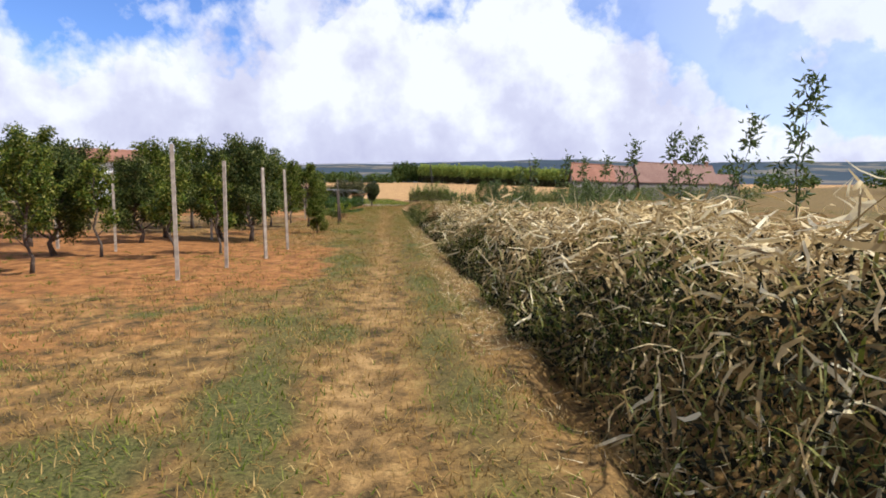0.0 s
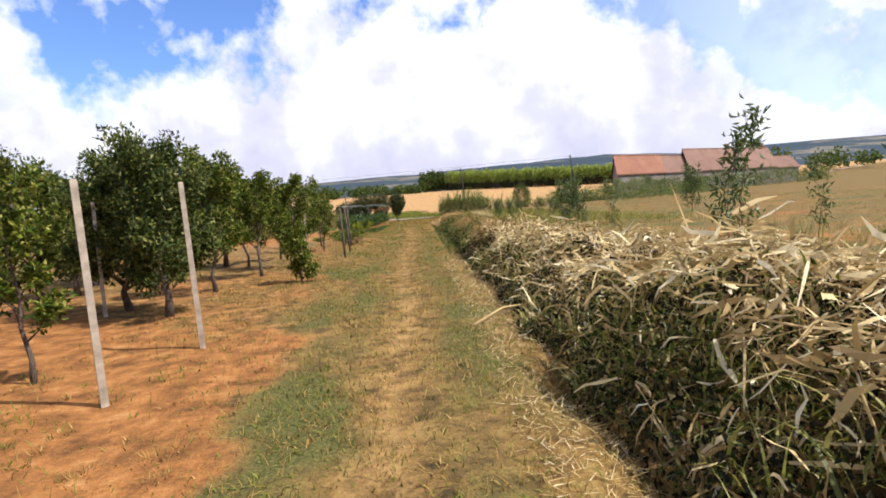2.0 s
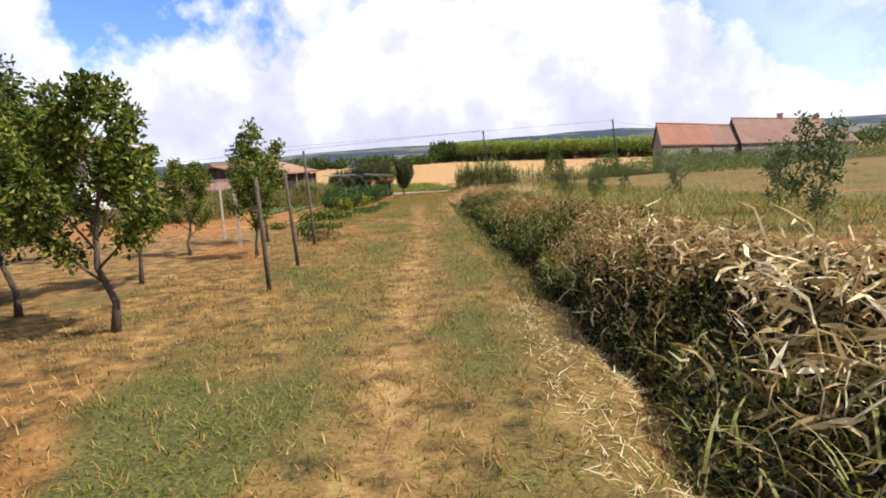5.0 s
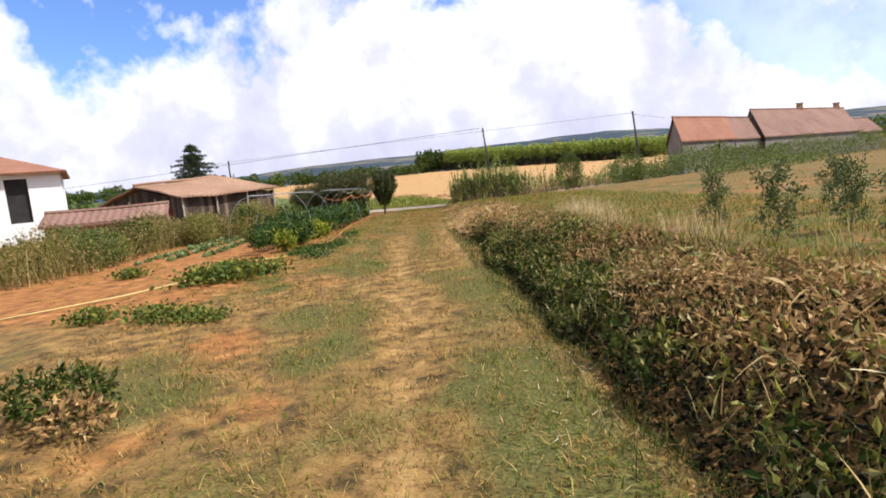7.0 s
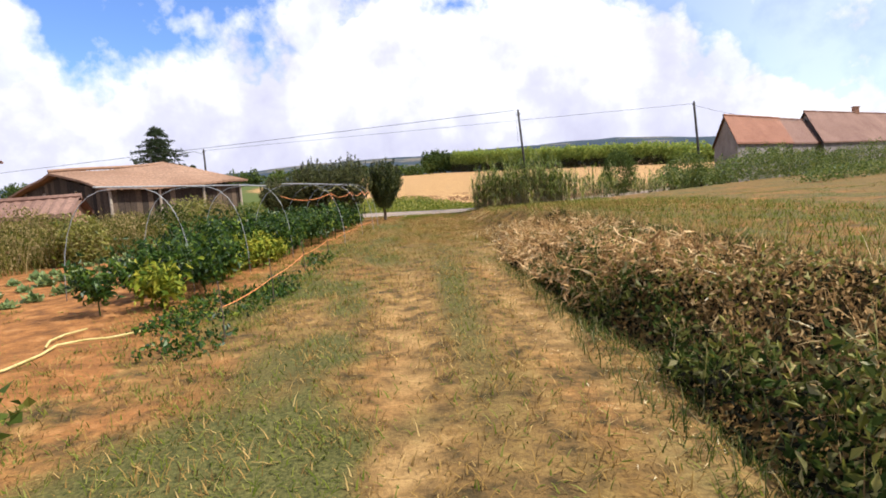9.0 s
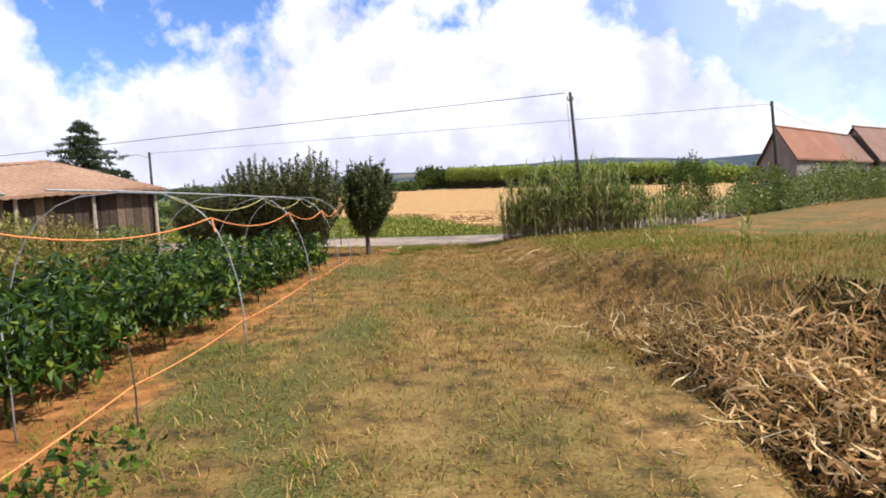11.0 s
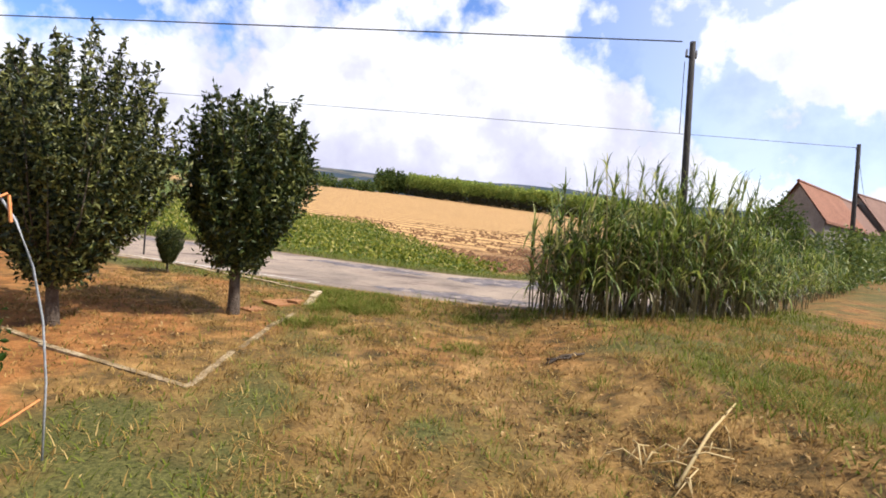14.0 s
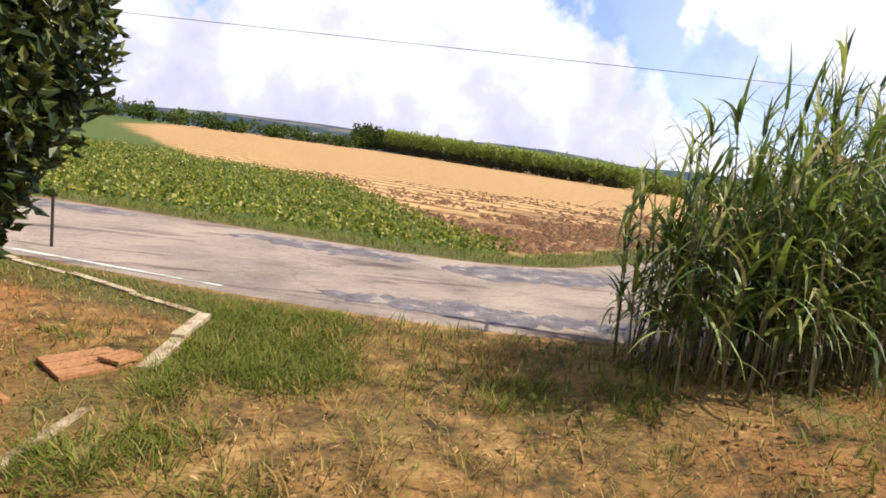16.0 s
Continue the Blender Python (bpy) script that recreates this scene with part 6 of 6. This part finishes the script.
pep_a = pepper(101, 1.05, 1.0, M_PEPPER, "leafy green pepper plant on ochre soil")
pep_b = pepper(102, 1.18, 1.05, M_PEPPER, "tall leafy green pepper plant on ochre soil")
pep_y = pepper(103, 0.7, 0.7, M_YELLOWING, "yellowing pepper plant on ochre soil")
g = np.random.default_rng(111)
settle(pep_a, -3.3, 52.2, 0)
settle(pep_b, -3.1, 54.1, 30)
settle(pep_y, -3.95, 47.2, 10)
for row, x0 in enumerate((-3.35, -4.1, -4.95)):
    for y in np.arange((43.9, 43.7, 46.6)[row], 58.4 - 0.6 * row, 0.62):
        if row == 0 and (abs(y - 52.2) < 0.4 or abs(y - 54.1) < 0.4 or abs(y - 47.2) < 0.4):
            continue
        proto = pep_y if row == 0 and (y < 44.2 or 45.9 < y < 46.4 or 47.0 < y < 48.6) else (pep_a, pep_b)[int(g.integers(0, 2))]
        place_copy(proto, x0 - 0.02 + 0.06 * (y - 52.2) + g.normal(0, 0.09), y + g.normal(0, 0.1), float(g.uniform(0, 360)), float(g.uniform(0.74, 1.06)) * (0.82 if y > 57 else 1.0))

HOOPS = "hoops of the plant tunnel"
HOOP_AT = ((45.0, -4.95), (46.9, -4.65), (49.0, -4.3), (51.0, -3.56), (53.9, -3.4), (55.9, -3.22), (57.55, -3.18))
for y, cx in HOOP_AT:
    a = np.linspace(0, np.pi, 17)
    path = np.c_[cx + (1.2 if y > 50 else 1.0) * np.sign(np.cos(a)) * np.abs(np.cos(a)) ** 0.65, y + 0.12 * np.sin(a), 1.72 * np.abs(np.sin(a)) ** 0.85 + np.where((a < 0.01) | (a > 3.13), -0.1, 0.0)]
    tagged(Soup().tube(path, 0.0068, 6).part("tunnel_hoop", M_PIPE, None, "", True), "bent grey tube hoop over the plants", "hoop", HOOPS)
tagged(Soup().tube([(-5.02, 44.5, 1.735), (-4.95, 45.12, 1.735), (-4.65, 47.02, 1.735), (-4.3, 49.12, 1.735), (-4.12, 50.3, 1.71)], 0.013, 7).part("ridge_pipe", M_PIPE, None, "", True), "long pale ridge pipe tied on the hoops", "pipe")
tagged(Soup().tube([(-3.7, 50.2, 1.73)] + [(cx + 0.05 * k, y + 0.12, 1.735 - 0.008 * k * k) for k, (y, cx) in enumerate(HOOP_AT[3:])], 0.01, 7).part("ridge_pipe", M_PIPE, None, "", True), "grey ridge pipe sloping down over the hoops", "pipe")


def cord(name, pts, mat, label, sag=0.12, r=0.008):
    p = np.asarray(pts, float)
    path = []
    for a, b_ in zip(p[:-1], p[1:]):
        s = np.linspace(0, 1, 9)[:-1, None]
        path.append(a + (b_ - a) * s - np.array([0, 0, sag]) * 4 * s * (1 - s))
    tagged(Soup().tube(np.vstack([*path, p[-1:]]), r, 5).part(name, mat), label, "string")


cord("orange_string", [(-3.5, 49.1, 1.43)] + [(cx + 0.9, y + 0.1, 1.42) for y, cx in HOOP_AT[3:]], M_TWINE, "slack orange string tied along the hoops", 0.14, 0.007)
cord("yellow_string", [(cx + 0.5, y + 0.11, 1.65) for y, cx in HOOP_AT[3:]], M_STRING, "slack yellow string tied along the hoops", 0.16, 0.005)
for y, cx in HOOP_AT[3:]:
    cord("string_end", [(cx + 0.91, y + 0.1, 1.41), (cx + 0.95, y + 0.06, 1.27)], M_TWINE, "loose orange string end", 0.0, 0.009)
stakes = ((-2.4, 41.9), (-2.38, 43.75), (-2.5, 46.4), (-2.5, 49.0))
for x, y in stakes:
    tagged(Soup().tube([(x, y, -0.1), (x + 0.01, y, 0.3), (x - 0.01, y, 0.62)], [0.008, 0.007, 0.006], 6).part("garden_stake", M_BARK), "thin dark wooden stake at the garden edge", "stake", "stakes along the garden edge")
cord("edge_twine", [(x, y, 0.34) for x, y in stakes] + [(cx + 1.17, y, 0.34) for y, cx in HOOP_AT[3:]], M_TWINE, "orange twine strung between the stakes", 0.03, 0.006)


M_SQUASH = leafy("squash_leaf", [(0.0, (0.03, 0.06, 0.016)), (0.55, (0.075, 0.115, 0.03)), (1.0, (0.2, 0.22, 0.07))], 0.6, 0.2)


def squash(seed, label):
    g = np.random.default_rng(seed)
    root = thing("squash_plant", (0, 0, 0), label, "plant", "squash plants in the garden")
    p = np.c_[g.normal(0, 0.28, 300), g.normal(0, 0.28, 300), np.zeros(300)]
    tip = p * 1.25 + np.c_[np.zeros(300), np.zeros(300), g.uniform(0.04, 0.4, 300)]
    st = Soup()
    for a, b_ in zip(p[::5] * 0.4, tip[::5]):
        st.tube([a, (a + b_) / 2 + np.array([0, 0, 0.05]), b_], [0.009, 0.008, 0.005], 4)
    st.part("stalk", M_BEAN, root)
    v, f = leaves(tip, 0.12, g, -0.1, None, 0.9)
    Soup().add(v, f).part("foliage", M_SQUASH, root)
    return root


sq = squash(121, "broad leaved squash plant on ochre soil")
settle(sq, -3.9, 39.1, 0)
for x, y, s in ((-4.5, 38.8, 0.85), (-3.35, 39.5, 0.7), (-4.3, 39.6, 0.8), (-4.0, 35.6, 0.55), (-3.4, 35.3, 0.5), (-2.95, 35.1, 0.4), (-5.0, 35.9, 0.55), (-7.0, 41.0, 0.6)):
    place_copy(sq, x, y, x * 77 + y * 31, s)
lettuce = thing("lettuce", (0, 0, 0), "small blue green cabbage seedling in row", "plant", "cabbage seedlings in rows")
g = np.random.default_rng(131)
v, f = leaves(np.c_[g.normal(0, 0.05, 22), g.normal(0, 0.05, 22), np.full(22, 0.02)], 0.16, g, 0.9, None, 0.8)
Soup().add(v, f).part("foliage", leafy("cabbage_leaf", [(0.0, (0.08, 0.14, 0.08)), (1.0, (0.2, 0.28, 0.18))]), lettuce)
settle(lettuce, -7.6, 44.5, 0)
for x0, a, b_ in ((-7.6, 45.1, 56), (-6.6, 44.6, 54), (-8.4, 44.2, 56)):
    for y in np.arange(a, b_, 0.62):
        place_copy(lettuce, x0 + g.normal(0, 0.04), y, float(g.uniform(0, 360)), float(g.uniform(0.8, 1.3)))
tagged(Soup().tube([(-7.2, 36.6, 0.03), (-6.44, 37.3, 0.03), (-5.6, 38.1, 0.035), (-5.05, 39.2, 0.03), (-4.85, 39.9, 0.03), (-4.6, 40.5, 0.03), (-4.35, 40.95, 0.03), (-4.15, 41.25, 0.03), (-4.13, 41.7, 0.03), (-4.2, 42.05, 0.03), (-4.0, 42.2, 0.03), (-3.75, 42.22, 0.03), (-3.5, 42.45, 0.03)], 0.013, 7).part("garden_hose", M_HOSE, None, "", True), "yellow garden hose lying on the soil", "hose")
tagged(Soup().tube([(-4.28, 42.0, 0.03), (-4.4, 42.25, 0.035), (-4.4, 42.5, 0.035), (-4.3, 42.75, 0.03)], 0.012, 7).part("garden_hose", M_HOSE, None, "", True), "short loop of yellow garden hose", "hose")
g = np.random.default_rng(141)
p = np.vstack([scatter(-15, -8.8, 40, 60, 10000, g), scatter(-12.5, -6.2, 50, 60.2, 9000, g)])
rag = 0.9 * wave(p[:, 0], p[:, 1], 0.8, 2.0) + 0.5 * wave(p[:, 0], p[:, 1], 2.1, 7.0)
p = p[(p[:, 0] > -14.3 + rag) & (p[:, 1] > 41.0 + rag) & (p[:, 0] < np.where(p[:, 1] > 51 + rag, -6.9, -9.3) + 0.6 * rag) & (p[:, 1] < 59.9)]
v, f = blades(p, g.uniform(0.8, 1.65, len(p)) * (0.72 + 0.5 * wave(p[:, 0], p[:, 1], 0.9, 6.0) + 0.2 * wave(p[:, 0], p[:, 1], 2.7, 3.0)), g.uniform(0.008, 0.025, len(p)), 0.25, 0.5, 3, None, g)
tall = Soup().add(v, f)
q = np.vstack([p, p])
q[:, :2] += g.normal(0, 0.1, (len(q), 2))
q[:, 2] += g.uniform(0.02, 1.4, len(q)) * (0.65 + 0.5 * wave(q[:, 0], q[:, 1], 0.9, 6.0))
q = np.vstack([q, q + g.normal(0, 0.12, q.shape) * (1, 1, 0.5)])
q[:, 2] = np.maximum(q[:, 2], 0.04)
v, f = leaves(q, 0.085, g, 0.3)
tall.add(v, f)
tagged(tall.part("tall_weeds", M_TALLWEED), "tall seeding weeds behind the vegetable garden", "weeds", kind="stuff")

for k, (x, y, w, h_) in enumerate(((-9.6, 44.5, 1.5, 1.2), (-10.4, 48.0, 1.8, 1.4), (-8.9, 50.4, 1.4, 1.3), (-11.6, 46.2, 1.9, 1.3), (-7.8, 53.2, 1.5, 1.4), (-8.6, 56.4, 1.8, 1.6), (-6.9, 57.6, 1.4, 1.3), (-12.6, 43.4, 1.6, 1.2))):
    bush("weed_clump", x, y, w, w * 0.9, h_, 1500, 0.1, (M_HEDGE, M_WEED, M_SUNWEED)[k % 3], "leafy green weed clump behind the garden", 180 + k, "weeds")

# ---- edging, timber and debris by the lane ----
kerb = thing("plot_edging", (0, 0, 0), "weathered tan edging boards round the tree plot", "edging")
path = [(-1.02, 63.68), (-2.58, 64.76), (-4.6, 66.0), (-6.6, 66.9)]
for (ax, ay), (bx, by) in zip(path[:-1], path[1:]):
    ln, a = math.hypot(bx - ax, by - ay), math.atan2(by - ay, bx - ax)
    m = max(1, round(ln / 0.9))
    for k in range(m):
        s = Soup().box((k * ln / m + 0.01, -0.035, -0.08), ((k + 1) * ln / m - 0.01, 0.035, 0.018 + 0.008 * (k % 2)), a + 0.015 * (-1) ** k, (ax, ay, 0.0))
        s.part("edging_board", M_PALE_BOARD, kerb)
for k in range(2):
    Soup().box((k * 0.62, -0.05, -0.08), (k * 0.62 + 0.59, 0.05, 0.05 - 0.014 * k), -1.66 + 0.03 * k, (-1.03, 63.62, 0.0)).part("edging_board", M_PALE_BOARD, kerb)
path = [(-1.06, 62.5), (-1.2, 61.9), (-1.38, 61.0), (-1.53, 59.9), (-1.6, 58.8), (-3.14, 59.74), (-4.9, 60.9)]
for k, ((ax, ay), (bx, by)) in enumerate(zip(path[:-1], path[1:])):
    ln, a = math.hypot(bx - ax, by - ay), math.atan2(by - ay, bx - ax)
    Soup().box((0.015, -0.03, -0.08), (ln - 0.015, 0.03, 0.004 + 0.006 * (k % 2) if k < 4 else 0.012), a + 0.02 * (-1) ** k, (ax, ay, 0.0)).part("edging_board", M_EDGING, kerb)


def stick(pts, r, label, mat=M_STALK):
    p = [(x, y, ground_z(x, y) + z) for x, y, z in pts]
    tagged(Soup().tube(p, [r, r * 0.9, r * 0.6][: len(p)], 6).part("dry_branch", mat, None, "", True), label, "branch", "dry branches on the grass")


stick([(1.68, 57.45, 0.03), (2.14, 57.85, 0.07), (2.66, 58.3, 0.04)], 0.013, "long pale broken branch on the grass")
g = np.random.default_rng(171)
for k in range(16):
    x, y, a = 1.8 + g.normal(0, 0.2), 57.75 + g.normal(0, 0.2), g.uniform(0, 6.28)
    r = g.uniform(0.06, 0.2)
    stick([(x - r * math.cos(a), y - r * math.sin(a), 0.02), (x, y, g.uniform(0.05, 0.14)), (x + r * math.cos(a), y + r * math.sin(a), 0.04)], g.uniform(0.004, 0.008), "thin pale twig in a small heap")
stick([(1.72, 60.05, 0.02), (1.92, 60.15, 0.05), (2.15, 60.1, 0.02)], 0.02, "short dark branch on the grass", M_BARK)
stick([(1.76, 60.2, 0.02), (1.96, 60.06, 0.04), (2.1, 60.22, 0.02)], 0.014, "short dark branch on the grass", M_BARK)
stick([(0.75, 14.3, 0.03), (1.2, 14.85, 0.14), (1.65, 15.3, 0.38)], 0.016, "pale dead stalk fallen towards the track")
for x, y, a, s, z in ((-1.46, 62.47, -0.85, 0.2, 0.0), (-1.27, 62.5, -0.5, 0.09, 0.03), (-1.75, 61.9, 0.9, 0.12, 0.0)):
    tile = Soup()
    for k in range(6):
        tile.box((-s + k * s / 3 + 0.003, -s, 0.0), (-s + (k + 1) * s / 3 - 0.003, s, 0.022 + 0.003 * (k % 2)), a, (x, y, ground_z(x, y) + 0.004 + z))
    tagged(tile.part("terracotta_tile", M_TERRACOTTA), "ribbed terracotta tile lying on soil", "tile", "loose terracotta tiles")
for x, y, h_ in ((-3.3, 66.0, 0.7), (-4.9, 66.6, 0.7)):
    tagged(Soup().tube([(x, y, -0.1), (x, y, h_)], 0.018, 6).part("iron_stake", M_POLE), "thin dark iron stake by the lane", "stake")


# ---- fallen fruit under the orchard trees ----
g = np.random.default_rng(151)
fruit_mesh = Soup().tube([(0, 0, 0.0), (0, 0, 0.008), (0, 0, 0.022), (0, 0, 0.036), (0, 0, 0.042)], [0.006, 0.018, 0.023, 0.016, 0.006], 9).mesh("fallen_fruit", mottled("ripe_fruit", [(0.35, (0.5, 0.16, 0.03)), (0.65, (0.62, 0.33, 0.06))], 20, 90, 0.6, 0.2), True)
for x, y in np.c_[g.normal(-3.9, 0.6, 15), g.normal(19.8, 0.8, 15)]:
    ob = new("fallen_fruit", fruit_mesh)
    ob.matrix_basis = pose(x, y, ground_z(x, y) - 0.004, float(g.uniform(-15, 15)), 0, float(g.uniform(0, 360)))
    tagged(ob, "small ripe orange fruit fallen on dry soil", "fruit", "fallen fruits under the trees")

# ---- stray maize plants on the bank ----
maize = thing("maize_plant", (0, 0, 0), "young green maize plant with arching leaves", "plant", "stray maize plants on the bank")
g = np.random.default_rng(161)
Soup().tube([(0, 0, -0.05), (0.01, 0, 0.2), (0, 0.01, 0.42)], [0.012, 0.01, 0.005], 6).part("stem", M_BEAN, maize, "", True)
p = np.c_[np.zeros((11, 2)), np.linspace(0.08, 0.42, 11)]
Soup().add(*blades(p, g.uniform(0.28, 0.42, 11), g.uniform(0.03, 0.05, 11), 0.5, 1.3, 5, np.arange(11) * 2.6, g)).part("foliage", M_SUNWEED, maize)
settle(maize, 2.2, 54.4, 0)
for x, y, k in ((3.4, 54.2, 1.0), (4.3, 53.0, 1.05), (3.0, 52.6, 0.8), (3.9, 55.6, 0.75), (2.7, 50.8, 0.9), (5.2, 54.6, 0.8)):
    place_copy(maize, x, y, x * 90 + y * 40, k)
